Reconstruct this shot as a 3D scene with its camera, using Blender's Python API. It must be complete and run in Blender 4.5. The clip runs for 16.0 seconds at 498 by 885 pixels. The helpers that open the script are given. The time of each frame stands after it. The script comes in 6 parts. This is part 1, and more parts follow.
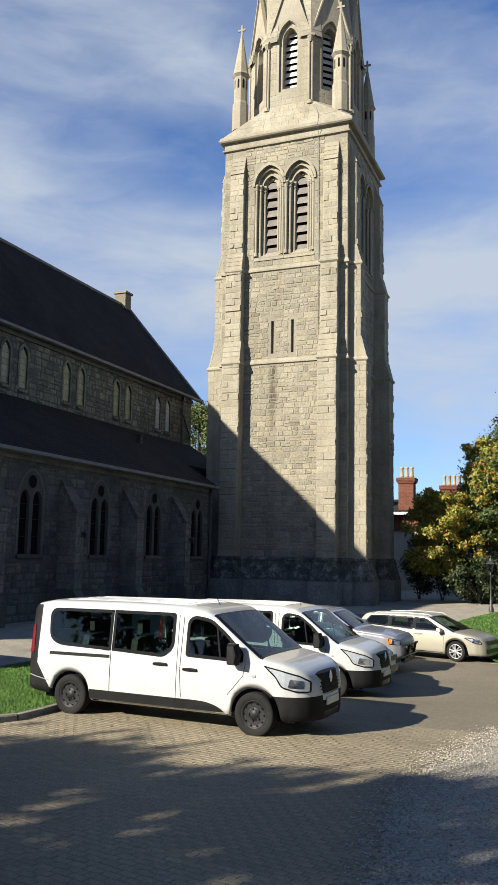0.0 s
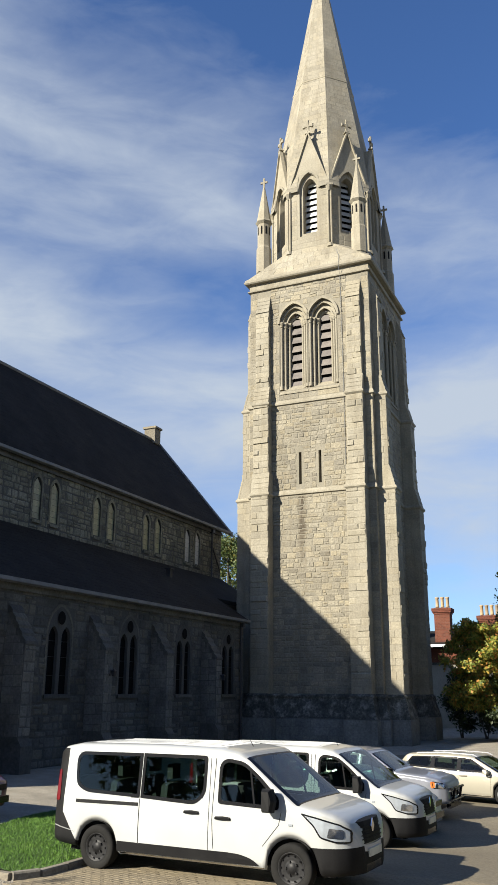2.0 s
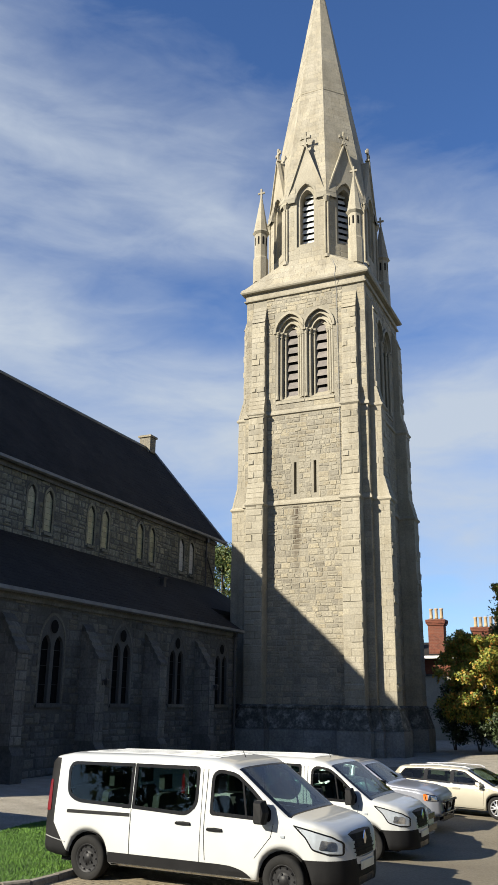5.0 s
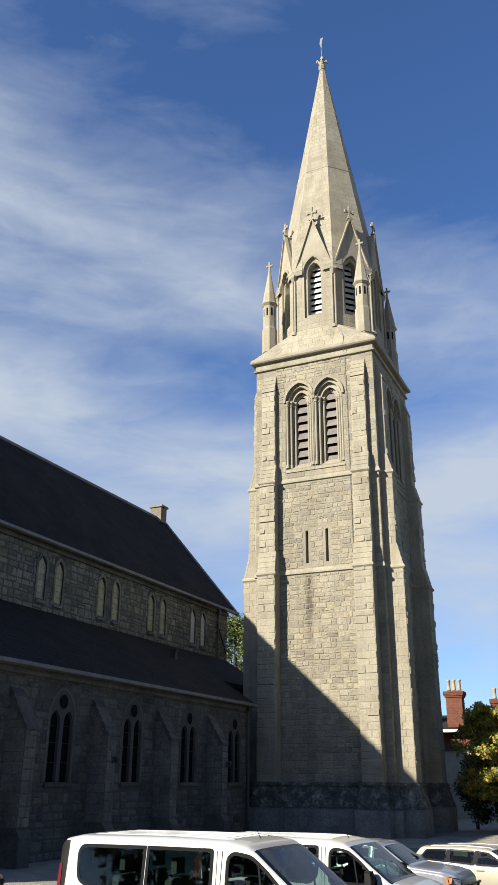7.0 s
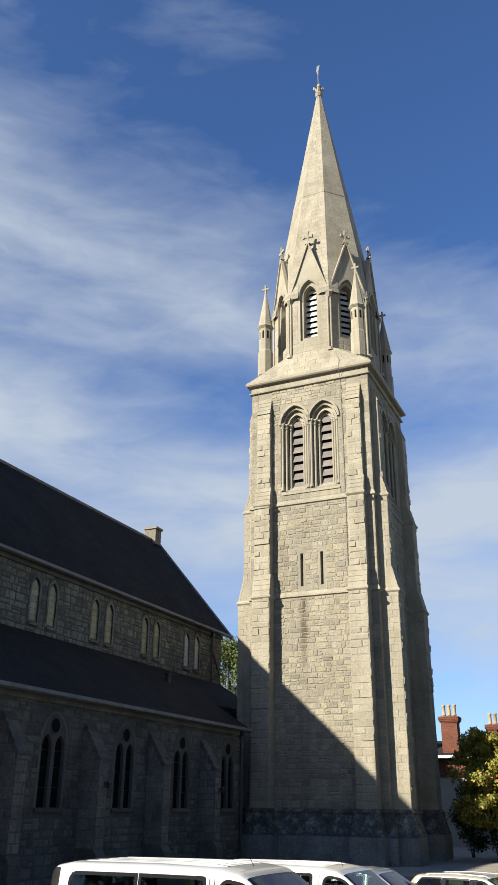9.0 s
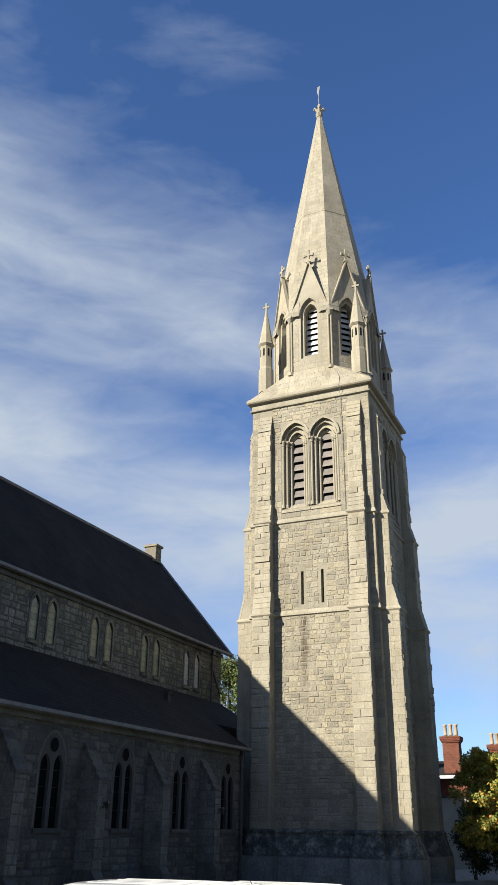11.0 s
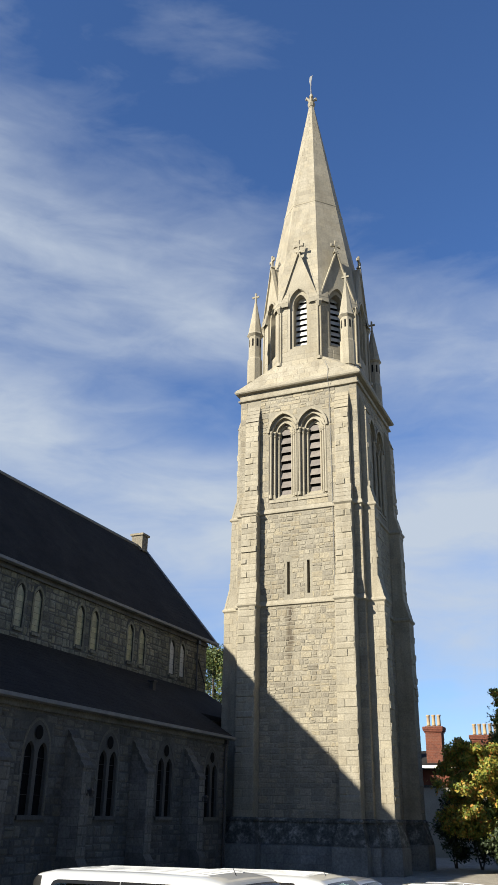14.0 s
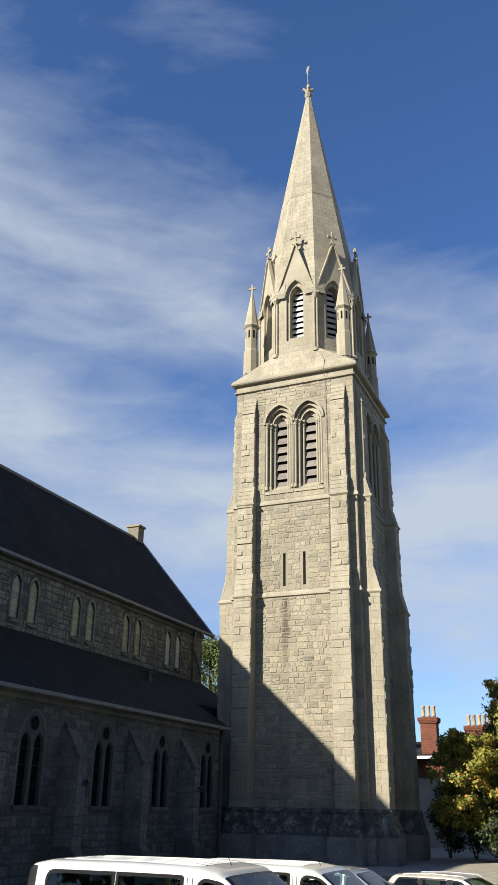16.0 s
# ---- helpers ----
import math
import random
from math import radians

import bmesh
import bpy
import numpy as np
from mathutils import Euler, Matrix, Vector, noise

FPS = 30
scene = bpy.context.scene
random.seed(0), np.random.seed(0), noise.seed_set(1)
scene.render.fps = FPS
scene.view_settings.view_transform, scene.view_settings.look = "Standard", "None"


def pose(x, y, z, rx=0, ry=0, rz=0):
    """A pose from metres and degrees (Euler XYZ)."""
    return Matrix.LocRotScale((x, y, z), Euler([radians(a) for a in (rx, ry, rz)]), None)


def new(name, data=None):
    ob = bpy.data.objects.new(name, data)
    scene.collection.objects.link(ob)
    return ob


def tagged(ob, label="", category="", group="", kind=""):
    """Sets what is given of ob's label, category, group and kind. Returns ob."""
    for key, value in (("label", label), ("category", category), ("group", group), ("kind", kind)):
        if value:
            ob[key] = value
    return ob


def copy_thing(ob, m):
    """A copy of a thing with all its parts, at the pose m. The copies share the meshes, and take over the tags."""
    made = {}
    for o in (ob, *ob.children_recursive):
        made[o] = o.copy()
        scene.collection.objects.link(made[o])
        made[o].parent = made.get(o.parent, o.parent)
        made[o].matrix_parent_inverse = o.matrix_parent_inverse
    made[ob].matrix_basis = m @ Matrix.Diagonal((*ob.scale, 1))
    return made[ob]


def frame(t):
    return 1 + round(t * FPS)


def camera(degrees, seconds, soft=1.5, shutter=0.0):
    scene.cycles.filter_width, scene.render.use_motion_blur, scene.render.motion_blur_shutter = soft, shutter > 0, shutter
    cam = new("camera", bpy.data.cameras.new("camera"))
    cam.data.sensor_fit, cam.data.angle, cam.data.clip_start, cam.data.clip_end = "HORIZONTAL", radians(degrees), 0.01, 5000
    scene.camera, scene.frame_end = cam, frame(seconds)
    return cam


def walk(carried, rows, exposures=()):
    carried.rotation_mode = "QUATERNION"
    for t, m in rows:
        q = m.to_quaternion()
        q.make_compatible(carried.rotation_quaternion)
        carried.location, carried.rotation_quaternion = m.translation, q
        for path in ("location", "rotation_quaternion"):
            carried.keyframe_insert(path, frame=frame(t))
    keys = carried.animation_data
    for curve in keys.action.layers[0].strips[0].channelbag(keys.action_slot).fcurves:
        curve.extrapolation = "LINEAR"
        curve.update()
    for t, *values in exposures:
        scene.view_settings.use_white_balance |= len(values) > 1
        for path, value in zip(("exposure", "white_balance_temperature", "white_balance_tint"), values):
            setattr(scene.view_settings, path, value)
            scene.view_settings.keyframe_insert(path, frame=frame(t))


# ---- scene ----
# seconds, yaw, pitch, roll: the camera stands on one spot and turns
cam = camera(33.3, 16.0)
EYE = 2.77
PATH = [
    (0.0, 22.540, 7.650, -1.084),
    (0.5, 24.702, 11.113, -1.308),
    (1.0, 24.399, 14.479, -1.010),
    (1.5, 24.699, 16.646, -0.443),
    (2.0, 24.727, 16.636, -0.373),
    (2.5, 24.714, 15.856, -0.359),
    (3.0, 24.650, 16.282, -0.409),
    (3.5, 24.247, 16.842, -0.694),
    (6.0, 24.400, 17.894, -0.775),
    (6.5, 25.046, 19.786, -0.525),
    (7.0, 25.174, 22.020, -0.396),
    (7.5, 24.931, 22.800, -0.416),
    (8.0, 24.808, 23.178, -0.500),
    (8.5, 24.748, 23.311, -0.560),
    (11.0, 24.740, 24.746, -0.691),
    (11.5, 24.452, 24.464, -0.847),
    (12.0, 24.219, 24.236, -0.993),
    (12.5, 24.168, 24.242, -1.212),
    (13.0, 24.025, 24.399, -1.240),
    (13.5, 23.864, 24.354, -1.143),
    (14.0, 23.696, 24.083, -0.964),
    (14.5, 23.603, 23.999, -0.791),
    (15.0, 23.378, 23.815, -0.806),
    (15.5, 23.325, 23.612, -0.777),
    (16.0, 23.412, 23.520, -0.951)
]
walk(cam, [(t, pose(0, 0, EYE, 90 + p, r, yw)) for t, yw, p, r in PATH])

# ---------------- light ----------------
SUN = Vector((-1.0, -1.58, 0.93)).normalized()
sun_data = bpy.data.lights.new("sun", "SUN")
sun_data.energy, sun_data.angle, sun_data.color = 5.0, radians(0.5), (1.0, 0.93, 0.79)
sun = new("sun", sun_data)
sun.rotation_mode = "QUATERNION"
sun.rotation_quaternion = SUN.to_track_quat("Z", "Y")
scene.view_settings.exposure = 1.23


def node(nt, kind, **props):
    n = nt.nodes.new(kind)
    for k, v in props.items():
        if k in n.inputs:
            n.inputs[k].default_value = v
        else:
            setattr(n, k, v)
    return n


def ramp(nt, stops, mode="LINEAR"):
    n = nt.nodes.new("ShaderNodeValToRGB")
    n.color_ramp.interpolation = mode
    e = n.color_ramp.elements
    while len(e) < len(stops):
        e.new(0.5)
    for el, (p, c) in zip(e, stops):
        el.position = p
        el.color = (*c, 1) if len(c) == 3 else c
    return n


def mixc(nt, fac, a, b, blend="MIX"):
    n = nt.nodes.new("ShaderNodeMix")
    n.data_type, n.blend_type = "RGBA", blend
    for sock, v in ((n.inputs[0], fac), (n.inputs[6], a), (n.inputs[7], b)):
        if isinstance(v, bpy.types.NodeSocket):
            nt.links.new(v, sock)
        else:
            sock.default_value = v if isinstance(v, (int, float)) else (*v, 1)
    return n.outputs[2]


world = bpy.data.worlds.new("sky")
scene.world = world
world.use_nodes = True
wt = world.node_tree
wt.nodes.clear()
wout, wbg = wt.nodes.new("ShaderNodeOutputWorld"), wt.nodes.new("ShaderNodeBackground")
sky = wt.nodes.new("ShaderNodeTexSky")
sky.sky_type, sky.sun_disc = "NISHITA", False
sky.sun_elevation = math.asin(SUN.z)
sky.sun_rotation = math.atan2(SUN.x, SUN.y)
sky.air_density, sky.dust_density, sky.ozone_density = 1.0, 0.05, 3.0
# streaky high cloud, thicker towards the horizon
tc = wt.nodes.new("ShaderNodeTexCoord")
sep = wt.nodes.new("ShaderNodeSeparateXYZ")
wt.links.new(tc.outputs["Generated"], sep.inputs[0])
mp = node(wt, "ShaderNodeMapping")
mp.inputs["Rotation"].default_value = (radians(12), radians(-14), radians(20))
mp.inputs["Scale"].default_value = (1.5, 1.5, 4.6)
mp.inputs["Location"].default_value = (0.35, 0.1, 0.62)
wt.links.new(tc.outputs["Generated"], mp.inputs[0])
n1 = node(wt, "ShaderNodeTexNoise", Scale=1.55, Detail=7.0, Roughness=0.52, Distortion=0.35)
n2 = node(wt, "ShaderNodeTexNoise", Scale=6.0, Detail=6.0, Roughness=0.6, Distortion=0.6)
wt.links.new(mp.outputs[0], n1.inputs[0])
wt.links.new(mp.outputs[0], n2.inputs[0])
cl = wt.nodes.new("ShaderNodeMath")
cl.operation = "MULTIPLY_ADD"
cl.inputs[1].default_value = 0.30
wt.links.new(n2.outputs[0], cl.inputs[0])
wt.links.new(n1.outputs[0], cl.inputs[2])
# two broad sheets of cloud one above the other, a little lower towards +x
lean_x = wt.nodes.new("ShaderNodeMath")
lean_x.operation = "MULTIPLY_ADD"
lean_x.inputs[1].default_value = 0.20
wt.links.new(sep.outputs[0], lean_x.inputs[0])
wt.links.new(sep.outputs[2], lean_x.inputs[2])
n3 = node(wt, "ShaderNodeTexNoise", Scale=2.2, Detail=3.0, Roughness=0.5)
wt.links.new(tc.outputs["Generated"], n3.inputs[0])
waver = wt.nodes.new("ShaderNodeMath")
waver.operation = "MULTIPLY_ADD"
waver.inputs[1].default_value = 0.16
wt.links.new(n3.outputs[0], waver.inputs[0])
wt.links.new(lean_x.outputs[0], waver.inputs[2])
hz = ramp(wt, [(0.0, (0.52,) * 3), (0.18, (0.46,) * 3), (0.36, (0.84,) * 3), (0.44, (0.40,) * 3), (0.50, (0.40,) * 3), (0.58, (0.72,) * 3), (0.655, (0.36,) * 3), (0.74, (0.06,) * 3), (1.0, (0.0,) * 3)], "B_SPLINE")
wt.links.new(waver.outputs[0], hz.inputs[0])
ad = wt.nodes.new("ShaderNodeMath")
ad.operation = "MULTIPLY_ADD"
ad.inputs[1].default_value = 0.95
wt.links.new(hz.outputs[0], ad.inputs[0])
wt.links.new(cl.outputs[0], ad.inputs[2])
cr = ramp(wt, [(0.42, (0, 0, 0)), (0.545, (0.34, 0.34, 0.34)), (0.69, (0.95, 0.95, 0.95))])
half = wt.nodes.new("ShaderNodeMath")
half.operation = "MULTIPLY"
half.inputs[1].default_value = 0.5
wt.links.new(ad.outputs[0], half.inputs[0])
wt.links.new(half.outputs[0], cr.inputs[0])
wt.links.new(mixc(wt, cr.outputs[0], mixc(wt, 1.0, sky.outputs[0], (0.65, 0.865, 1.19), "MULTIPLY"), (4.1, 4.65, 5.4)), wbg.inputs[0])
wbg.inputs[1].default_value = 0.058
wt.links.new(wbg.outputs[0], wout.inputs[0])


# ---------------- materials ----------------
def material(name, rough=0.8, metal=0.0):
    m = bpy.data.materials.new(name)
    m.use_nodes = True
    nt = m.node_tree
    b = nt.nodes["Principled BSDF"]
    b.inputs["Roughness"].default_value, b.inputs["Metallic"].default_value = rough, metal
    return m, nt, b


def coords(nt, scale=(1, 1, 1)):
    t = nt.nodes.new("ShaderNodeTexCoord")
    g = node(nt, "ShaderNodeMapping")
    g.inputs["Scale"].default_value = scale
    nt.links.new(t.outputs["Object"], g.inputs[0])
    return g.outputs[0]


def piece_random(nt):
    geo, info = nt.nodes.new("ShaderNodeNewGeometry"), nt.nodes.new("ShaderNodeObjectInfo")
    a = nt.nodes.new("ShaderNodeMath")
    a.operation = "ADD"
    nt.links.new(geo.outputs["Random Per Island"], a.inputs[0])
    nt.links.new(info.outputs["Random"], a.inputs[1])
    f = nt.nodes.new("ShaderNodeMath")
    f.operation = "FRACT"
    nt.links.new(a.outputs[0], f.inputs[0])
    return f.outputs[0]


def bump(nt, b, height, strength, distance):
    n = node(nt, "ShaderNodeBump", Strength=strength, Distance=distance)
    nt.links.new(height, n.inputs["Height"])
    nt.links.new(n.outputs[0], b.inputs["Normal"])


def surface(name, stops, scale, rough=0.85, grain=14.0, grain_amount=0.35, relief=0.4, depth=0.02, per_piece=0.0, streak=0.0, stain=None, metal=0.0, stretch=(1, 1, 1)):
    """Colour from a ramp over broad noise, fine grain on top, an own tone for each piece, dark weather streaks."""
    m, nt, b = material(name, rough, metal)
    c = coords(nt, stretch)
    broad = node(nt, "ShaderNodeTexNoise", Scale=scale, Detail=5.0, Roughness=0.6)
    fine = node(nt, "ShaderNodeTexNoise", Scale=grain, Detail=4.0, Roughness=0.65)
    nt.links.new(c, broad.inputs[0])
    nt.links.new(c, fine.inputs[0])
    r = ramp(nt, stops)
    nt.links.new(broad.outputs[0], r.inputs[0])
    g = ramp(nt, [(0.3, (1 - grain_amount,) * 3), (0.7, (1 + 0.25 * grain_amount,) * 3)])
    nt.links.new(fine.outputs[0], g.inputs[0])
    col = mixc(nt, 1.0, r.outputs[0], g.outputs[0], "MULTIPLY")
    if per_piece:
        p = ramp(nt, [(0.0, (1 - per_piece, 1 - per_piece, 1 - 0.95 * per_piece)), (0.55, (1, 1, 1)), (0.85, (1 + 0.3 * per_piece, 1 + 0.18 * per_piece, 1 - 0.1 * per_piece)), (1.0, (1 - 0.5 * per_piece, 1 - 0.6 * per_piece, 1 - 0.75 * per_piece))])
        nt.links.new(piece_random(nt), p.inputs[0])
        col = mixc(nt, 1.0, col, p.outputs[0], "MULTIPLY")
    if streak:
        c2 = coords(nt, (1.6, 1.6, 0.16))
        s = node(nt, "ShaderNodeTexNoise", Scale=1.3, Detail=6.0, Roughness=0.65)
        nt.links.new(c2, s.inputs[0])
        sr = ramp(nt, [(0.48, (0, 0, 0)), (0.72, (streak,) * 3)])
        nt.links.new(s.outputs[0], sr.inputs[0])
        col = mixc(nt, sr.outputs[0], col, stain or (0.10, 0.10, 0.09))
    nt.links.new(col, b.inputs["Base Color"])
    bump(nt, b, fine.outputs[0], relief, depth)
    return m


def plain(name, color, rough=0.5, metal=0.0, coat=0.0):
    m, nt, b = material(name, rough, metal)
    c = coords(nt)
    n = node(nt, "ShaderNodeTexNoise", Scale=9.0, Detail=4.0)
    nt.links.new(c, n.inputs[0])
    r = ramp(nt, [(0.3, tuple(0.88 * v for v in color)), (0.7, tuple(min(1, 1.06 * v) for v in color))])
    nt.links.new(n.outputs[0], r.inputs[0])
    nt.links.new(r.outputs[0], b.inputs["Base Color"])
    b.inputs["Coat Weight"].default_value = coat
    return m


M = {}
M["rubble"] = surface("limestone_rubble", [(0.3, (0.228, 0.205, 0.155)), (0.55, (0.286, 0.26, 0.2)), (0.8, (0.324, 0.297, 0.234))], 0.55, 0.92, 9.0, 0.42, 0.9, 0.05, 0.30, 0.5, (0.139, 0.114, 0.0728))
M["ashlar"] = surface("limestone_ashlar", [(0.3, (0.235, 0.211, 0.158)), (0.55, (0.299, 0.272, 0.209)), (0.8, (0.343, 0.313, 0.247))], 0.5, 0.9, 11.0, 0.3, 0.4, 0.02, 0.13, 0.5, (0.146, 0.123, 0.0822))
# rust and soot washed down the front below the slits
nt = M["rubble"].node_tree
bs = nt.nodes["Principled BSDF"]
old = bs.inputs["Base Color"].links[0].from_socket
sp3 = nt.nodes.new("ShaderNodeSeparateXYZ")
nt.links.new(coords(nt), sp3.inputs[0])
wob = node(nt, "ShaderNodeTexNoise", Scale=2.2, Detail=5.0)
nt.links.new(coords(nt, (1, 1, 0.35)), wob.inputs[0])


def calc(op, a, b, c=None):
    n = nt.nodes.new("ShaderNodeMath")
    n.operation, n.use_clamp = op, False
    for i, v in enumerate((a, b, c)):
        if isinstance(v, bpy.types.NodeSocket):
            nt.links.new(v, n.inputs[i])
        elif v is not None:
            n.inputs[i].default_value = v
    return n.outputs[0]


wide = calc("SUBTRACT", 0.30, calc("ABSOLUTE", calc("ADD", sp3.outputs[0], 0.62), 0.0))
wide = calc("ADD", wide, calc("MULTIPLY", calc("SUBTRACT", wob.outputs[0], 0.52), 0.9))
tall = node(nt, "ShaderNodeMapRange")
for i, v in enumerate((9.6, 12.4, 0.0, 1.0)):
    tall.inputs[i + 1].default_value = v
nt.links.new(sp3.outputs[2], tall.inputs[0])
top = node(nt, "ShaderNodeMapRange")
for i, v in enumerate((14.2, 14.8, 1.0, 0.0)):
    top.inputs[i + 1].default_value = v
nt.links.new(sp3.outputs[2], top.inputs[0])
edge = node(nt, "ShaderNodeMapRange")
for i, v in enumerate((0.0, 0.2, 0.0, 0.9)):
    edge.inputs[i + 1].default_value = v
nt.links.new(wide, edge.inputs[0])
stain = calc("MULTIPLY", edge.outputs[0], calc("MULTIPLY", tall.outputs[0], top.outputs[0]))
nt.links.new(mixc(nt, stain, old, (0.06, 0.046, 0.03)), bs.inputs["Base Color"])
M["mortar"] = surface("lime_mortar", [(0.3, (0.202, 0.183, 0.138)), (0.7, (0.254, 0.231, 0.18))], 0.6, 0.95, 16.0, 0.3, 0.5, 0.02, 0, 0.3)
# weathered church stone and mortar; the wall's shade is partly put into these tones
M["greystone"] = surface("weathered_stone_shade_toned", [(0.3, (0.0694, 0.0694, 0.0627)), (0.55, (0.118, 0.115, 0.103)), (0.8, (0.185, 0.179, 0.159))], 0.6, 0.93, 10.0, 0.4, 0.6, 0.03, 0.45, 0.35, (0.101, 0.101, 0.0952))
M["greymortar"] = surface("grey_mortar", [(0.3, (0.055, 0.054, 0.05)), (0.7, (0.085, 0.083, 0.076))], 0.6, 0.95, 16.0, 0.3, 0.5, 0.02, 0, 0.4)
M["mossstone"] = surface("lichened_grey_stone", [(0.3, (0.12, 0.12, 0.092)), (0.55, (0.22, 0.215, 0.165)), (0.8, (0.33, 0.32, 0.255))], 0.9, 0.93, 8.0, 0.5, 0.8, 0.04, 0.38, 0.45, (0.09, 0.085, 0.065))
M["plinth"] = surface("mossy_plinth_stone", [(0.3, (0.05, 0.052, 0.045)), (0.5, (0.10, 0.10, 0.085)), (0.72, (0.30, 0.29, 0.26))], 2.0, 0.95, 8.0, 0.5, 0.6, 0.03, 0.3, 0.5, (0.05, 0.05, 0.045))
M["dressed"] = surface("dressed_grey_stone", [(0.3, (0.11, 0.108, 0.098)), (0.55, (0.165, 0.162, 0.148)), (0.8, (0.22, 0.215, 0.195))], 0.7, 0.93, 10.0, 0.4, 0.5, 0.02, 0.25, 0.4, (0.08, 0.08, 0.075))
M["basestone"] = surface("grey_base_stone", [(0.3, (0.145, 0.145, 0.133)), (0.55, (0.217, 0.215, 0.196)), (0.8, (0.304, 0.297, 0.275))], 0.7, 0.93, 9.0, 0.4, 0.5, 0.02, 0.2, 0.5, (0.087, 0.087, 0.0798))
M["slate"] = surface("roof_slate", [(0.3, (0.016, 0.0145, 0.014)), (0.55, (0.024, 0.0225, 0.021)), (0.8, (0.037, 0.033, 0.029))], 0.5, 0.9, 9.0, 0.4, 0.5, 0.02, 0.2)
M["lead"] = surface("lead", [(0.3, (0.10, 0.105, 0.11)), (0.7, (0.17, 0.175, 0.18))], 2.0, 0.6, 20.0, 0.2, 0.2, 0.01)
M["iron"] = plain("painted_iron", (0.035, 0.035, 0.038), 0.5, 0.3)
# near-black without sheen: the shade of hollows put into the colour
M["dark"] = plain("unlit_hollow_black", (0.012, 0.012, 0.012), 0.9)
M["louvre"] = surface("weathered_louvre_slate", [(0.3, (0.106, 0.09, 0.0799)), (0.7, (0.18, 0.157, 0.14))], 3.0, 0.7, 20.0, 0.3, 0.3, 0.01, 0.2)
M["louvre_pale"] = surface("pale_louvre_board", [(0.3, (0.413, 0.413, 0.4)), (0.7, (0.52, 0.52, 0.5))], 3.0, 0.6, 20.0, 0.15, 0.2, 0.01, 0.1)
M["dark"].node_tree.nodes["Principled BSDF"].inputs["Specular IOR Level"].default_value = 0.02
M["leaded"] = surface("leaded_glass", [(0.3, (0.004, 0.0045, 0.005)), (0.7, (0.009, 0.010, 0.011))], 5.0, 0.6, 20.0, 0.3, 0.4, 0.01)
M["leaded"].node_tree.nodes["Principled BSDF"].inputs["Specular IOR Level"].default_value = 0.02
M["slate"].node_tree.nodes["Principled BSDF"].inputs["Specular IOR Level"].default_value = 0.15
M["paleglass"] = surface("pale_leaded_glass", [(0.3, (0.19, 0.20, 0.125)), (0.74, (0.33, 0.33, 0.21))], 4.0, 0.3, 18.0, 0.3, 0.3, 0.01, 0.3)


# ---------------- geometry helpers ----------------
class Geo:
    def __init__(self):
        self.v, self.f = [], []

    def quad(self, a, b, c, d):
        n = len(self.v)
        self.v += [a, b, c, d]
        self.f.append((n, n + 1, n + 2, n + 3))

    def face(self, pts):
        n = len(self.v)
        self.v += list(pts)
        self.f.append(tuple(range(n, n + len(pts))))

    def loft(self, rings, closed=True, caps=True):
        n0, k = len(self.v), len(rings[0])
        for r in rings:
            self.v += list(r)
        for i in range(len(rings) - 1):
            for j in range(k if closed else k - 1):
                a, b = n0 + i * k + j, n0 + i * k + (j + 1) % k
                self.f.append((a, b, b + k, a + k))
        if caps and closed:
            self.f.append(tuple(n0 + j for j in reversed(range(k))))
            self.f.append(tuple(n0 + (len(rings) - 1) * k + j for j in range(k)))

    def box(self, x0, x1, y0, y1, z0, z1):
        self.loft([[(x0, y0, z), (x1, y0, z), (x1, y1, z), (x0, y1, z)] for z in (z0, z1)])

    def prism(self, pts, a0, a1, axis="y"):
        put = {"y": lambda p, a: (p[0], a, p[1]), "x": lambda p, a: (a, p[0], p[1]), "z": lambda p, a: (p[0], p[1], a)}[axis]
        self.loft([[put(p, a0) for p in pts], [put(p, a1) for p in pts]])

    def tube(self, cx, cy, z0, z1, r0, r1=None, n=10, turn=0.0):
        r1 = r0 if r1 is None else r1
        self.loft([[(cx + r * math.cos(turn + 2 * math.pi * i / n), cy + r * math.sin(turn + 2 * math.pi * i / n), z) for i in range(n)] for z, r in ((z0, r0), (z1, r1))])

    def between(self, a, b, r0, r1=None, n=6):
        a, b = Vector(a), Vector(b)
        q = (b - a).to_track_quat("Z", "Y")
        r1 = r0 if r1 is None else r1
        self.loft([[tuple(p + q @ Vector((r * math.cos(2 * math.pi * i / n), r * math.sin(2 * math.pi * i / n), 0))) for i in range(n)] for p, r in ((a, r0), (b, r1))])

    def turned(self, m, start=0):
        self.v[start:] = [tuple(m @ Vector(p)) for p in self.v[start:]]
        return self


def mesh_from(name, geo, mat, smooth=False):
    me = bpy.data.meshes.new(name)
    me.from_pydata(geo.v, [], geo.f)
    bm = bmesh.new()
    bm.from_mesh(me)
    if len(bm.faces) < 20000:
        bmesh.ops.remove_doubles(bm, verts=bm.verts, dist=0.0004)
        bmesh.ops.recalc_face_normals(bm, faces=bm.faces)
    if smooth:
        for fc in bm.faces:
            fc.smooth = True
    bm.to_mesh(me)
    bm.free()
    for mm in (mat if isinstance(mat, (list, tuple)) else [mat]):
        me.materials.append(mm)
    return me


def part(name, geo, mat, parent=None, label="", smooth=False, at=None):
    ob = new(name, mesh_from(name, geo, mat, smooth))
    if parent is not None:
        ob.parent = parent
    if at is not None:
        ob.matrix_basis = at
    if label:
        tagged(ob, label)
    return ob


def thing(name, m, label, category, group="", kind=""):
    ob = new(name)
    ob.matrix_basis = m
    ob.empty_display_size = 0.3
    return tagged(ob, label, category, group, kind)


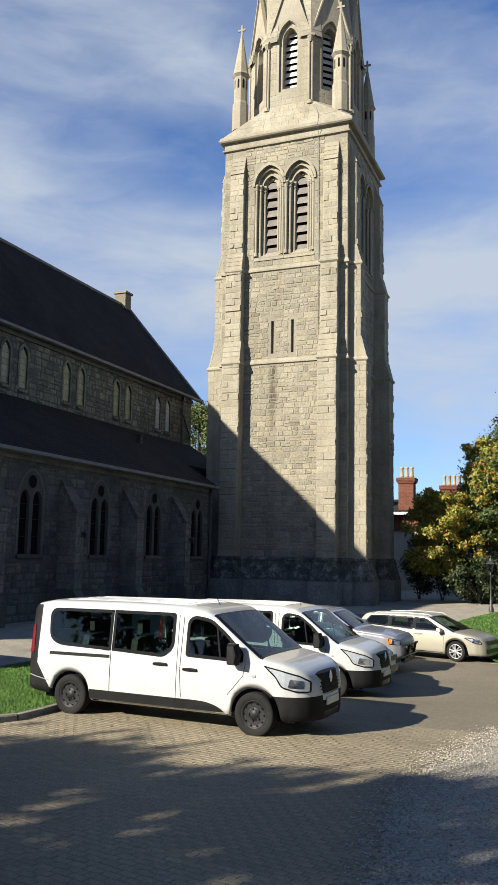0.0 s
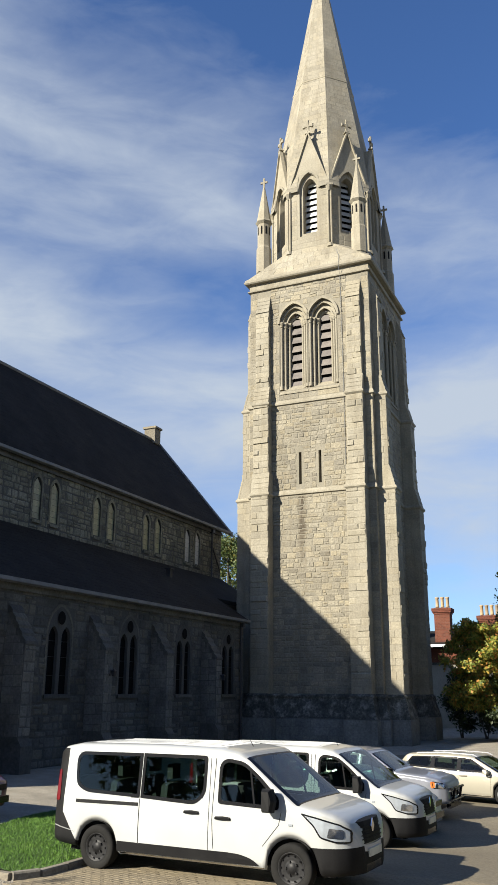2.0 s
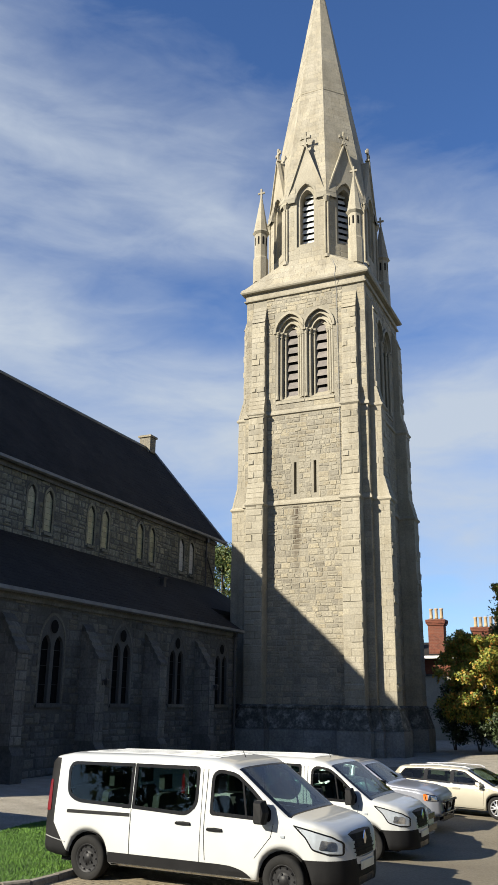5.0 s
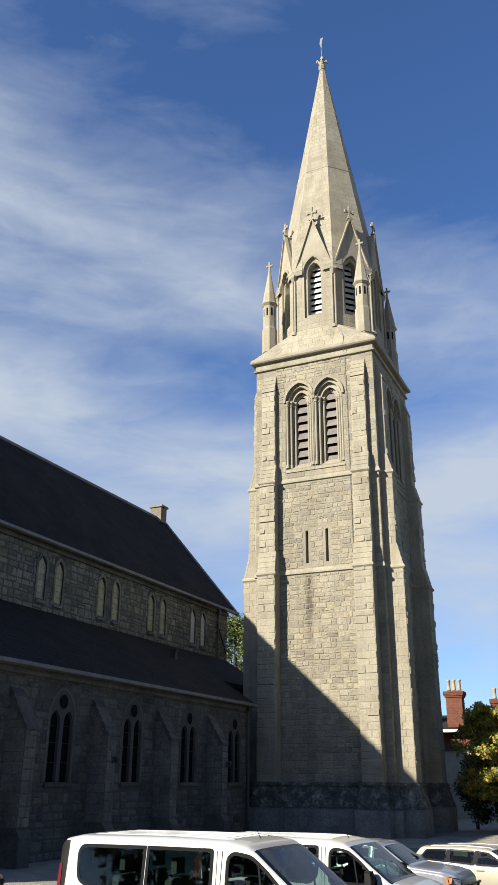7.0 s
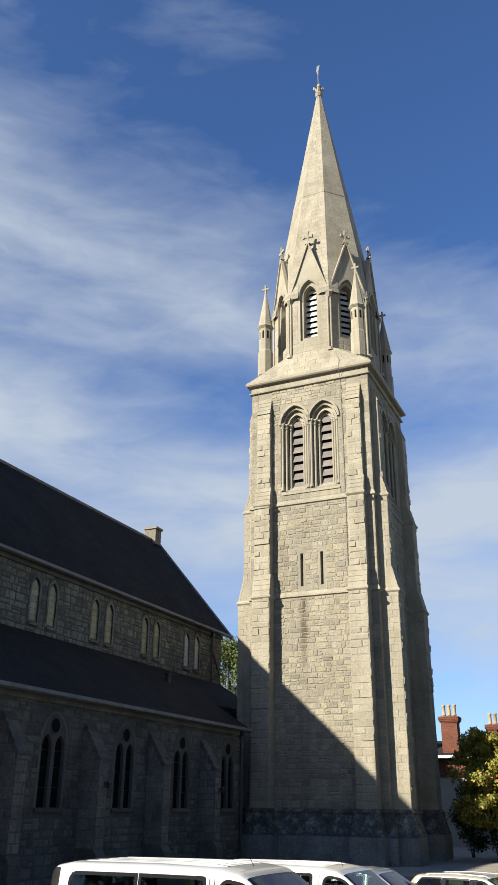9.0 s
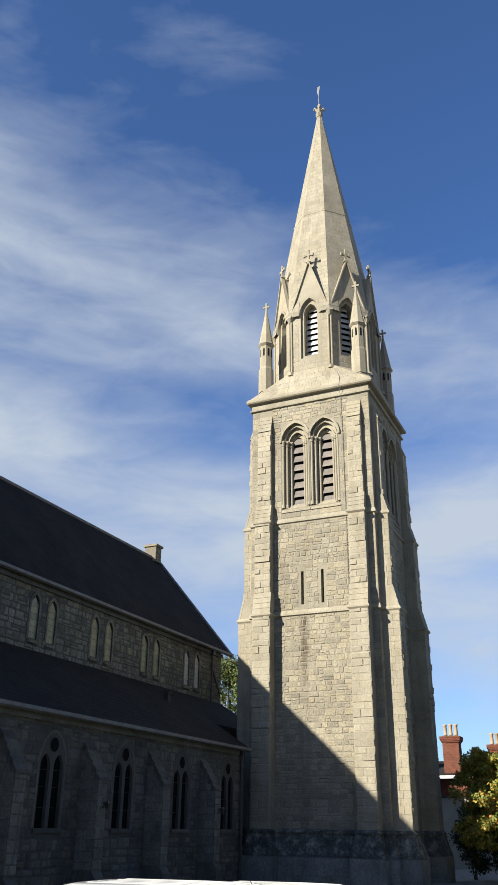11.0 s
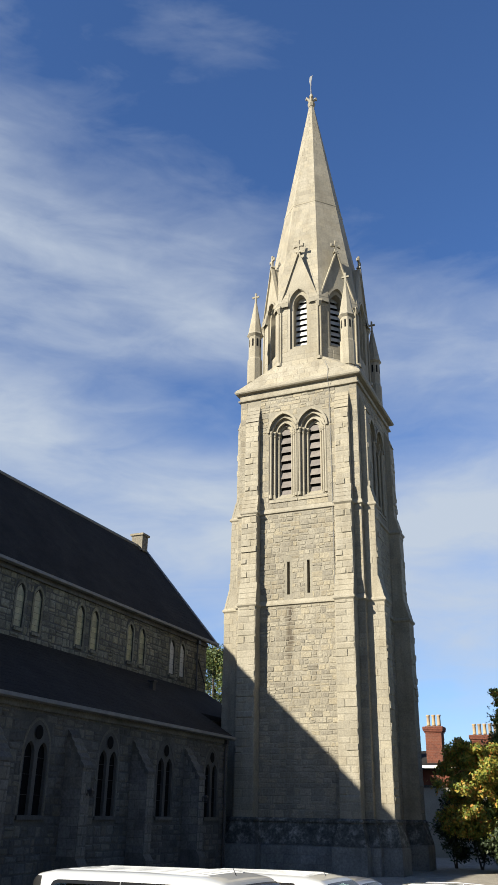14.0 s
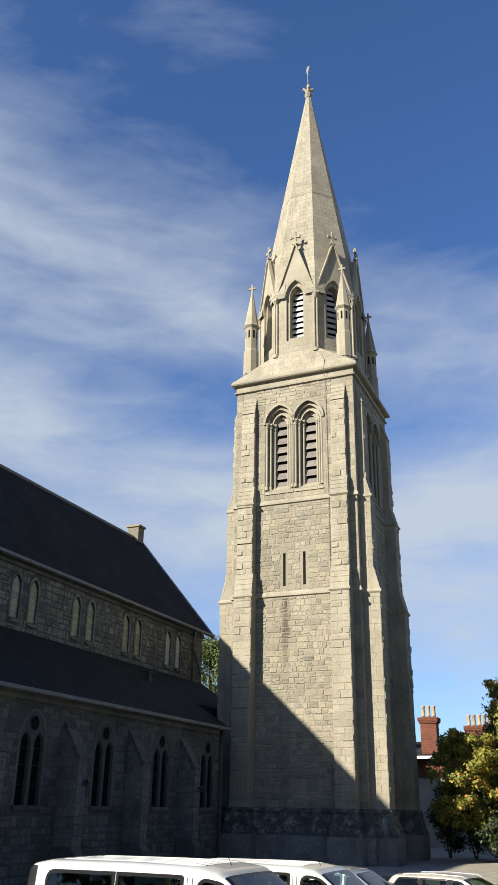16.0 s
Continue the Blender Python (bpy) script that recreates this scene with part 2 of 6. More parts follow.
def arch(w, z0, zs, R=None, n=7, cx=0.0):
    """Outline of a pointed opening of half-width w, from its foot on one side over the point to the other."""
    R = R or 1.35 * w
    rise = math.sqrt(R * R - (R - w) ** 2)
    side = []
    a1 = math.asin(rise / R)
    for i in range(n + 1):
        a = a1 * i / n
        side.append((R * math.cos(a) - (R - w), zs + R * math.sin(a)))
    left = [(-w, z0)] + [(-x, z) for x, z in side]
    right = [(x, z) for x, z in reversed(side[:-1])] + [(w, z0)]
    return [(x + cx, z) for x, z in left + right]


def arch_z(outline, x):
    """Height of the outline over x."""
    best = None
    for (x0, z0), (x1, z1) in zip(outline, outline[1:]):
        if x1 > x0 and x0 - 1e-6 <= x <= x1 + 1e-6:
            z = z0 + (z1 - z0) * (x - x0) / (x1 - x0)
            best = z if best is None else max(best, z)
    return best


def pierced(g, x0, x1, z0, z1, holes, y):
    """A wall face in the plane of that y with arched openings cut through it."""
    spans, at = [], x0
    for h in sorted(holes, key=lambda o: o[0][0]):
        l, r = h[0][0], h[-1][0]
        g.quad((at, y, z0), (l, y, z0), (l, y, z1), (at, y, z1))
        g.quad((l, y, z0), (r, y, z0), (r, y, h[0][1]), (l, y, h[0][1]))
        xs = sorted({round(p[0], 5) for p in h})
        for a, b in zip(xs, xs[1:]):
            za, zb = arch_z(h, a), arch_z(h, b)
            g.quad((a, y, za), (b, y, zb), (b, y, z1), (a, y, z1))
        at = r
    g.quad((at, y, z0), (x1, y, z0), (x1, y, z1), (at, y, z1))


def ring(g, a, ya, b, yb, foot=True):
    k = len(a)
    for i in range(k - 1):
        g.quad((a[i][0], ya, a[i][1]), (a[i + 1][0], ya, a[i + 1][1]), (b[i + 1][0], yb, b[i + 1][1]), (b[i][0], yb, b[i][1]))
    if foot:
        g.quad((a[0][0], ya, a[0][1]), (a[-1][0], ya, a[-1][1]), (b[-1][0], yb, b[-1][1]), (b[0][0], yb, b[0][1]))


def course_rects(x0, x1, z0, z1, rnd, hs=(0.24, 0.42), ws=(0.24, 0.72), split=0.24):
    """Uneven courses of squared rubble: rectangles that fill the panel."""
    out, z = [], z0
    while z < z1 - 0.04:
        h = min(rnd.uniform(*hs), z1 - z)
        if z1 - z - h < 0.12:
            h = z1 - z
        x = x0
        while x < x1 - 0.03:
            w = rnd.uniform(*ws)
            if x1 - x - w < 0.18:
                w = x1 - x
            if h > 0.29 and rnd.random() < split:
                c = h * rnd.uniform(0.4, 0.6)
                out += [(x, x + w, z, z + c), (x, x + w, z + c, z + h)]
            else:
                out.append((x, x + w, z, z + h))
            x += w
        z += h
    return out


def stone(g, r, y, rnd, proud=0.03, joint=0.012, rough=0.012, soft=0.035):
    """One stone on a wall whose face looks towards -y."""
    x0, x1, z0, z1 = r[0] + joint, r[1] - joint, r[2] + joint, r[3] - joint
    if x1 - x0 < 0.03 or z1 - z0 < 0.03:
        return
    j = lambda: rnd.uniform(-rough, rough)
    p = y - proud * rnd.uniform(0.45, 1.3)
    e = min(soft, 0.22 * (x1 - x0), 0.22 * (z1 - z0))
    back = [(x0 + j(), y + 0.01, z0 + j()), (x1 + j(), y + 0.01, z0 + j()), (x1 + j(), y + 0.01, z1 + j()), (x0 + j(), y + 0.01, z1 + j())]
    tx, tz = rnd.uniform(-1, 1) * 0.35 * proud, rnd.uniform(-1, 1) * 0.35 * proud
    front = [(b[0] + sx * e, p + sx * tx + sz * tz, b[2] + sz * e) for b, (sx, sz) in zip(back, ((1, 1), (-1, 1), (-1, -1), (1, -1)))]
    n = len(g.v)
    g.v += back + front
    g.f += [(n + 4, n + 5, n + 6, n + 7)] + [(n + i, n + (i + 1) % 4, n + 4 + (i + 1) % 4, n + 4 + i) for i in range(4)]


def clear(r, holes, margin):
    """Whether a stone keeps clear of the openings."""
    for h in holes:
        l, rr, b, t = h[0][0] - margin, h[-1][0] + margin, h[0][1] - margin, max(p[1] for p in h) + margin
        if r[1] > l and r[0] < rr and r[3] > b and r[2] < t:
            xm = min(max(0.5 * (r[0] + r[1]), h[0][0]), h[-1][0])
            near = min(max(h[0][0], r[0] if abs(r[0] - 0.5 * (l + rr)) < abs(r[1] - 0.5 * (l + rr)) else r[1]), h[-1][0])
            if r[2] < (arch_z(h, near) or t) + margin:
                return False
    return True


def trimmed(r, holes, margin):
    """A stone cut back to the edge of an opening, or None."""
    if clear(r, holes, margin):
        return r
    for h in holes:
        l, rr = h[0][0] - margin, h[-1][0] + margin
        for c in ((r[0], min(r[1], l), r[2], r[3]), (max(r[0], rr), r[1], r[2], r[3])):
            if c[1] - c[0] > 0.1 and clear(c, holes, margin * 0.98):
                return c
    return None


SIDES = [pose(0, 0, 0, 0, 0, a) for a in (0, 90, 180, 270)]

# ---------------- church tower ----------------
tower = thing("church_tower", pose(-17.41, 50.66, 0, 0, 0, 0.4), "tall limestone church tower with louvred belfry and octagonal stone spire", "tower")
rnd = random.Random(11)
B = 4.1
# plinth: upright base, sloped top, one piece under walls and each buttress
g = Geo()
g.loft([[(sx * a, sy * a, zz) for sx, sy in ((-1, -1), (1, -1), (1, 1), (-1, 1))] for a, zz in ((4.52, -0.3), (4.52, 1.3), (4.45, 1.36))])
pbase = part("plinth_base", g, M["basestone"], tower, "grey ashlar base")
g = Geo()
r0 = random.Random(63)
for side in SIDES[:2]:
    k = len(g.v)
    for z0, z1 in ((0.0, 0.44), (0.44, 0.88), (0.88, 1.29)):
        x = -4.5
        while x < 4.4:
            w = min(r0.uniform(0.6, 1.1), 4.5 - x)
            stone(g, (x, x + w, z0, z1), -4.52, r0, 0.014, 0.006, 0.003, 0.015)
            x += w
    g.turned(side, k)
tagged(part("base_block", g, M["basestone"], pbase), kind="stuff")
g = Geo()
g.loft([[(sx * a, sy * a, zz) for sx, sy in ((-1, -1), (1, -1), (1, 1), (-1, 1))] for a, zz in ((4.52, 1.36), (4.48, 1.42), (4.2, 2.46), (4.16, 2.5))])
part("plinth", g, M["plinth"], tower, "dark mossy sloped plinth")
g = Geo()
g.loft([[(sx * a, sy * a, zz) for sx, sy in ((-1, -1), (1, -1), (1, 1), (-1, 1))] for a, zz in ((4.27, 2.46), (4.27, 2.58), (4.1, 2.66))])
part("plinth_string", g, M["plinth"], tower)

# shaft of the tower, the belfry openings cut through all four sides
CX = (-1.0, 1.0)
OPEN = [arch(0.98, 21.25, 26.0, 1.32, 7, c) for c in CX]
SLIT = [[(c - 0.09, 15.0), (c - 0.09, 17.05), (c + 0.09, 17.06), (c + 0.09, 15.0)] for c in (-0.66, 0.64)]
for side in SIDES:
    g = Geo()
    pierced(g, -B, B, 0.0, 20.4, SLIT, -B)
    pierced(g, -B, B, 20.4, 29.0, OPEN, -B)
    for s in SLIT:
        ring(g, s, -B, s, -B + 0.6)
    part("wall", g.turned(side), M["mortar"], tower)
# black box added inside the shaft, stands in for the unlit belfry
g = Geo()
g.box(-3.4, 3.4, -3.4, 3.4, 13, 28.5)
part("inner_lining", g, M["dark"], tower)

# string courses and cornice
for z, o in ((14.38, 0.10), (20.3, 0.10)):
    g = Geo()
    g.loft([[(sx * a, sy * a, zz) for sx, sy in ((-1, -1), (1, -1), (1, 1), (-1, 1))] for a, zz in ((B, z - 0.06), (B + o, z), (B + o, z + 0.1), (B + 0.02, z + 0.3), (B, z + 0.3))])
    part("string_course", g, M["ashlar"], tower)
g = Geo()
g.loft([[(sx * a, sy * a, zz) for sx, sy in ((-1, -1), (1, -1), (1, 1), (-1, 1))] for a, zz in
        ((B, 28.60), (B + 0.14, 28.62), (B + 0.16, 28.70), (B + 0.05, 28.76), (B + 0.05, 29.06), (B + 0.02, 29.08), (B + 0.02, 29.16), (B + 0.30, 29.18), (B + 0.36, 29.26), (B + 0.36, 29.34), (B + 0.31, 29.36), (B + 0.31, 29.44), (B + 0.2, 29.58), (B + 0.12, 29.62))])
part("cornice", g, M["ashlar"], tower, "moulded stone cornice")

# set-back buttresses, two at every corner, in three stages with sloped offsets
STAGES = ((2.5, 14.35, 1.05, 2.50, 3.64, 1.45), (14.35, 20.3, 0.72, 2.58, 3.62, 1.25), (20.3, 26.75, 0.42, 2.64, 3.56, 1.35))
SHALLOW = tuple((z0, z1, p, a, b, w) for (z0, z1, _, a, b, w), p in zip(STAGES, (0.80, 0.57, 0.34)))


def buttress(sgn, i, STAGES):
    """Core of one stage of a buttress on the side that looks towards -y."""
    g = Geo()
    z0, z1, p, a, b, w = STAGES[i]
    nxt = STAGES[i + 1][2] if i < 2 else 0.02
    lo = z0 if i == 0 else z0 - 0.1
    x0, x1 = sorted((sgn * a, sgn * b))
    ring_at = lambda y, z: [(x0, y, z), (x1, y, z), (x1, -B + 0.05, z), (x0, -B + 0.05, z)]
    g.loft([ring_at(-B - p + 0.02, lo), ring_at(-B - p + 0.02, z1), ring_at(-B - nxt, z1 + w)])
    return g


def offset_string(sgn, i, STAGES):
    g = Geo()
    z0, z1, p, a, b, w = STAGES[i]
    x0, x1 = sorted((sgn * a, sgn * b))
    o = 0.09
    g.loft([[(x0 - e, -B - p - e, z), (x1 + e, -B - p - e, z), (x1 + e, -B, z), (x0 - e, -B, z)] for e, z in ((0.0, z1 - 0.1), (o, z1), (o, z1 + 0.09), (0.0, z1 + 0.2))])
    return g


def buttress_foot(sgn, STAGES):
    g = Geo()
    p, a, b = STAGES[0][2:5]
    x0, x1 = sorted((sgn * a, sgn * b))
    g.loft([[(x0 - e, -B - p - e, z), (x1 + e, -B - p - e, z), (x1 + e, -B, z), (x0 - e, -B, z)] for e, z in
            ((0.36, 1.34), (0.33, 1.42), (0.06, 2.46), (0.12, 2.47), (0.12, 2.56), (0.0, 2.66))])
    return g


def buttress_base(sgn, STAGES):
    g = Geo()
    p, a, b = STAGES[0][2:5]
    x0, x1 = sorted((sgn * a, sgn * b))
    g.loft([[(x0 - e, -B - p - e, z), (x1 + e, -B - p - e, z), (x1 + e, -B, z), (x0 - e, -B, z)] for e, z in ((0.37, -0.3), (0.37, 1.28), (0.31, 1.34))])
    return g


def ashlar_blocks(g, sgn, rnd, STAGES):
    """Dressed blocks on the front and on both flanks of a buttress."""
    for i, (z0, z1, p, a, b, w) in enumerate(STAGES):
        nxt = STAGES[i + 1][2] if i < 2 else 0.0
        lower = z0 + STAGES[i - 1][5] if i else z0
        x0, x1 = sorted((sgn * a, sgn * b))
        row = 0
        zz = z0 + 0.14 if i == 0 else lower
        while zz < z1 - 0.1:
            h = min(rnd.uniform(0.32, 0.44), z1 - zz)
            if z1 - zz - h < 0.15:
                h = z1 - zz
            cut = x0 + (x1 - x0) * (0.40 if row % 2 else 0.62)
            rects = [(x0, cut, zz, zz + h), (cut, x1, zz, zz + h)] if row % 3 != 2 else [(x0, x1, zz, zz + h)]
            for r in rects:
                stone(g, r, -B - p + 0.02, rnd, 0.016 if rnd.random() < 0.62 else 0.055, 0.004, 0.004, 0.02 if rnd.random() < 0.6 else 0.07)
            row += 1
            zz += h
        # flanks
        for x, o in ((x0, -0.012), (x1, 0.012)):
            zz, row = lower + (0.14 if i == 0 else 0), 0
            while zz < z1 - 0.1:
                h = min(rnd.uniform(0.32, 0.44), z1 - zz)
                mid = -B - p * (0.42 if row % 2 else 0.6)
                for ya, yb in ((-B - p + 0.03, mid), (mid, -B)):
                    oo = o * rnd.uniform(0.5, 1.8)
                    g.loft([[(x, ya + 0.005, z), (x + oo, ya + 0.012, z), (x + oo, yb - 0.012, z), (x, yb - 0.005, z)] for z in (zz + 0.006, zz + h - 0.006)])
                zz += h
                row += 1
        # sloped offset, in overlapping courses
        n = 4
        for c in range(n):
            t0, t1 = c / n, (c + 1) / n
            ya, yb = -B - p + (p - nxt) * t0, -B - p + (p - nxt) * t1
            za, zb = z1 + 0.12 + (w - 0.12) * t0, z1 + 0.12 + (w - 0.12) * t1
            g.loft([[(x0 - 0.01, y, z), (x1 + 0.01, y, z), (x1 + 0.01, y2, z2), (x0 - 0.01, y2, z2)] for y, z, y2, z2 in
                    ((ya - 0.03, za, ya + 0.1, za), (yb - 0.008, zb, yb + 0.1, zb))])


for k, side in enumerate(SIDES):
    stages = STAGES if k % 2 else SHALLOW
    for sgn in (-1, 1):
        bt = part("buttress", buttress(sgn, 0, stages).turned(side), M["ashlar"], tower)
        for i in (1, 2):
            part("buttress_stage", buttress(sgn, i, stages).turned(side), M["ashlar"], bt)
            part("offset_string", offset_string(sgn, i - 1, stages).turned(side), M["ashlar"], bt)
        part("buttress_foot", buttress_foot(sgn, stages).turned(side), M["plinth"], bt, "dark stained sloped foot")
        part("buttress_base", buttress_base(sgn, stages).turned(side), M["basestone"], bt)
        g = Geo()
        ashlar_blocks(g, sgn, random.Random(40 + k * 2 + sgn), stages)
        ab = part("ashlar_block", g.turned(side), M["ashlar"], bt)
        tagged(ab, kind="stuff")

# belfry openings: stepped orders, shafts with capitals, hood moulds, sloped louvres
for side in SIDES:
    for c in CX:
        outs = [arch(w, 21.25 + 0.12 * i, 26.0, 1.32 * w / 0.98, 7, c) for i, w in enumerate((0.98, 0.78, 0.56, 0.36))]
        g = Geo()
        ys = (-B, -B + 0.16, -B + 0.36, -B + 0.58)
        for i in range(4):
            if i < 3:
                ring(g, outs[i], ys[i], outs[i], ys[i + 1])
                ring(g, outs[i], ys[i + 1], outs[i + 1], ys[i + 1])
            else:
                ring(g, outs[3], ys[3], outs[3], ys[3] + 0.5)
        g.loft([[(c - 0.98, y, z), (c + 0.98, y, z), (c + 0.98, -B + 0.6, z2), (c - 0.98, -B + 0.6, z2)] for y, z, z2 in ((-B - 0.06, 21.0, 21.0), (-B - 0.06, 21.1, 21.75))])
        bw = part("belfry_window", g.turned(side), M["ashlar"], tower)
        for sgn in (-1, 1):
            for w, y in ((0.89, -B + 0.07), (0.68, -B + 0.24), (0.46, -B + 0.46)):
                g = Geo()
                x = c + sgn * w
                g.tube(x, y, 21.35, 21.6, 0.12, 0.10, 10)
                g.tube(x, y, 21.6, 25.75, 0.075, 0.075, 10)
                g.tube(x, y, 25.72, 25.78, 0.11, 0.11, 10)
                g.tube(x, y, 25.78, 25.98, 0.08, 0.14, 10)
                g.box(x - 0.13, x + 0.13, y - 0.13, y + 0.13, 25.98, 26.08)
                part("shaft", g.turned(side), M["ashlar"], bw)
        g = Geo()
        for wa, wb, y0, y1 in ((1.10, 0.96, -B - 0.12, -B + 0.02), (0.86, 0.78, -B + 0.10, -B + 0.2), (0.64, 0.54, -B + 0.30, -B + 0.4)):
            oa, ob = arch(wa, 25.95, 26.0, 1.32 * wa / 0.98, 9, c), arch(wb, 25.95, 26.0, 1.32 * wb / 0.98, 9, c)
            ring(g, oa, y1, oa, y0, False)
            ring(g, oa, y0, ob, y0, False)
            ring(g, ob, y0, ob, y1, False)
        part("hood_mould", g.turned(side), M["ashlar"], bw)
        for j in range(9):
            z = 21.55 + j * 0.62
            half = 0.36 if z < 25.7 else max(0.1, 0.36 - 0.36 * (z - 25.7) / 1.1)
            g = Geo()
            g.loft([[(c - half, -B + 0.50, z), (c + half, -B + 0.50, z), (c + half, -B + 0.53, z + 0.05), (c - half, -B + 0.53, z + 0.05)],
                    [(c - half, -B + 0.62, z + 0.45), (c + half, -B + 0.62, z + 0.45), (c + half, -B + 0.66, z + 0.48), (c - half, -B + 0.66, z + 0.48)]])
            part("louvre", g.turned(side), M["louvre"], bw)

# spire: broached base, octagon with a gabled opening in each face, tapering stone spire
AP = 3.55
T8 = math.tan(math.pi / 8)


def octagon(a, z):
    R = a / math.cos(math.pi / 8)
    return [(R * math.cos(math.pi / 8 + i * math.pi / 4), R * math.sin(math.pi / 8 + i * math.pi / 4), z) for i in range(8)]


g = Geo()
q = B + 0.14
sq = [(q, AP * T8, 29.6), (AP * T8, q, 29.6), (-AP * T8, q, 29.6), (-q, AP * T8, 29.6), (-q, -AP * T8, 29.6), (-AP * T8, -q, 29.6), (AP * T8, -q, 29.6), (q, -AP * T8, 29.6)]
oc = octagon(AP, 31.5)
for i in range(8):
    j = (i + 1) % 8
    if i % 2 == 0:
        corner = (q if sq[i][0] > 0 else -q, q if sq[i][1] > 0 else -q, 29.6)
        g.face([sq[i], corner, oc[i]])
        g.face([corner, sq[j], oc[j]])
        g.face([corner, oc[j], oc[i]])
    else:
        g.quad(sq[i], sq[j], oc[j], oc[i])
base = part("spire_base", g, M["mortar"], tower, "sloped broach stones")
g = Geo()
r0 = random.Random(29)
faces = []
for i in range(8):
    j = (i + 1) % 8
    if i % 2:
        faces.append((sq[i], sq[j], oc[j], oc[i], 5))
    else:
        corner = (q if sq[i][0] > 0 else -q, q if sq[i][1] > 0 else -q, 29.6)
        faces += [(sq[i], corner, oc[i], oc[i], 3), (corner, sq[j], oc[j], oc[j], 3), (corner, corner, oc[j], oc[i], 2)]
for a, b, c, d, k in faces:
    a, b, c, d = (Vector(v) for v in (a, b, c, d))
    n = ((b - a) if (b - a).length > 0.01 else (c - d)).cross(d - a if (d - a).length > 0.01 else c - a).normalized()
    if n.z < 0:
        n = -n
    for row in range(4):
        v0, v1 = row / 4 + 0.002, (row + 1) / 4 - 0.002
        ts = [0.0] + [(p + 0.5 * (row % 2) + r0.uniform(-0.15, 0.15)) / k for p in range(1, k)] + [1.0]
        for t0, t1 in zip(ts, ts[1:]):
            at = lambda t, v: a.lerp(b, t).lerp(d.lerp(c, t), v)
            e = 0.002
            P = [at(t0 + e, v0), at(t1 - e, v0), at(t1 - e, v1), at(t0 + e, v1)]
            h = n * r0.uniform(0.012, 0.016)
            g.quad(*[tuple(p + h) for p in P])
            for s0, s1 in zip(P, P[1:] + P[:1]):
                g.quad(tuple(s0), tuple(s1), tuple(s1 + h), tuple(s0 + h))
tagged(part("broach_stone", g, M["ashlar"], base), kind="stuff")
# solid black octagon stands in for the shade behind the spire openings
lantern = part("spire_lantern", (lambda gg: (gg.loft([octagon(AP - 1.05, 31.0), octagon(AP - 1.05, 37.7)]), gg)[1])(Geo()), M["dark"], tower, "black core standing in for the shade inside the spire openings")
HW = AP * T8
for i in range(8):
    m = pose(0, 0, 0, 0, 0, i * 45)
    o0 = arch(0.70, 32.45, 36.15, 1.25, 6)
    o1 = arch(0.50, 32.7, 36.15, 0.88, 6)
    g = Geo()
    # gabled face with its opening: columns up to the rake
    apex, spring = 40.45, 35.95
    rake = lambda x: spring + (apex - spring) * (1 - abs(x) / HW)
    xs = sorted({-HW, HW, 0.0, *[round(p[0], 5) for p in o0]})
    for a, b in zip(xs, xs[1:]):
        inside = a >= -0.7001 and b <= 0.7001
        if inside:
            g.quad((a, -AP, arch_z(o0, a)), (b, -AP, arch_z(o0, b)), (b, -AP, rake(b)), (a, -AP, rake(a)))
            g.quad((a, -AP, 31.4), (b, -AP, 31.4), (b, -AP, 32.45), (a, -AP, 32.45))
        else:
            g.quad((a, -AP, 31.4), (b, -AP, 31.4), (b, -AP, rake(b)), (a, -AP, rake(a)))
    ring(g, o0, -AP, o0, -AP + 0.16)
    ring(g, o0, -AP + 0.16, o1, -AP + 0.16)
    ring(g, o1, -AP + 0.16, o1, -AP + 0.95)
    # roof of the gable running back into the spire
    for s in (-1, 1):
        g.quad((s * HW, -AP, spring), (0, -AP, apex), (0, -1.6, apex), (s * HW, -1.6, spring))
    gable = part("gable", g.turned(m), M["ashlar"], tower)
    g = Geo()
    for s in (-1, 1):
        L = [(s * (HW + 0.05), spring - 0.12), (0.0, apex - 0.05), (0.0, apex + 0.22), (s * (HW + 0.05), spring + 0.16)]
        g.prism(L, -AP - 0.13, -AP + 0.12)
    part("coping", g.turned(m), M["ashlar"], gable)
    g = Geo()
    oa, ob = arch(0.84, 35.9, 36.15, 1.5, 8), arch(0.72, 35.9, 36.15, 1.28, 8)
    ring(g, oa, -AP + 0.02, oa, -AP - 0.09, False)
    ring(g, oa, -AP - 0.09, ob, -AP - 0.09, False)
    ring(g, ob, -AP - 0.09, ob, -AP + 0.02, False)
    part("hood_mould", g.turned(m), M["ashlar"], gable)
    for j in range(9):
        z = 32.85 + 0.46 * j
        half = 0.5 if z < 36.0 else 0.3
        g = Geo()
        g.loft([[(-half, -AP + 0.62, z), (half, -AP + 0.62, z), (half, -AP + 0.66, z + 0.03), (-half, -AP + 0.66, z + 0.03)],
                [(-half, -AP + 0.74, z + 0.36), (half, -AP + 0.74, z + 0.36), (half, -AP + 0.78, z + 0.39), (-half, -AP + 0.78, z + 0.39)]])
        part("louvre", g.turned(m), M["louvre_pale"], gable)
    # dressed blocks beside and below the opening
    g = Geo()
    r0 = random.Random(200 + i)
    for zz in np.arange(31.5, 36.0, 0.375):
        for a, b in (((-HW + 0.03, -0.86), (0.86, HW - 0.03)) if zz > 32.1 else ((-HW + 0.03, -0.45), (-0.45, 0.4), (0.4, HW - 0.03))):
            stone(g, (a, b, zz, zz + 0.375), -AP, r0, 0.012, 0.006, 0.003)
    tagged(part("ashlar_block", g.turned(m), M["ashlar"], gable), kind="stuff")
    # cross on the gable
    g = Geo()
    g.box(-0.07, 0.07, -AP - 0.05, -AP + 0.09, apex + 0.1, apex + 1.0)
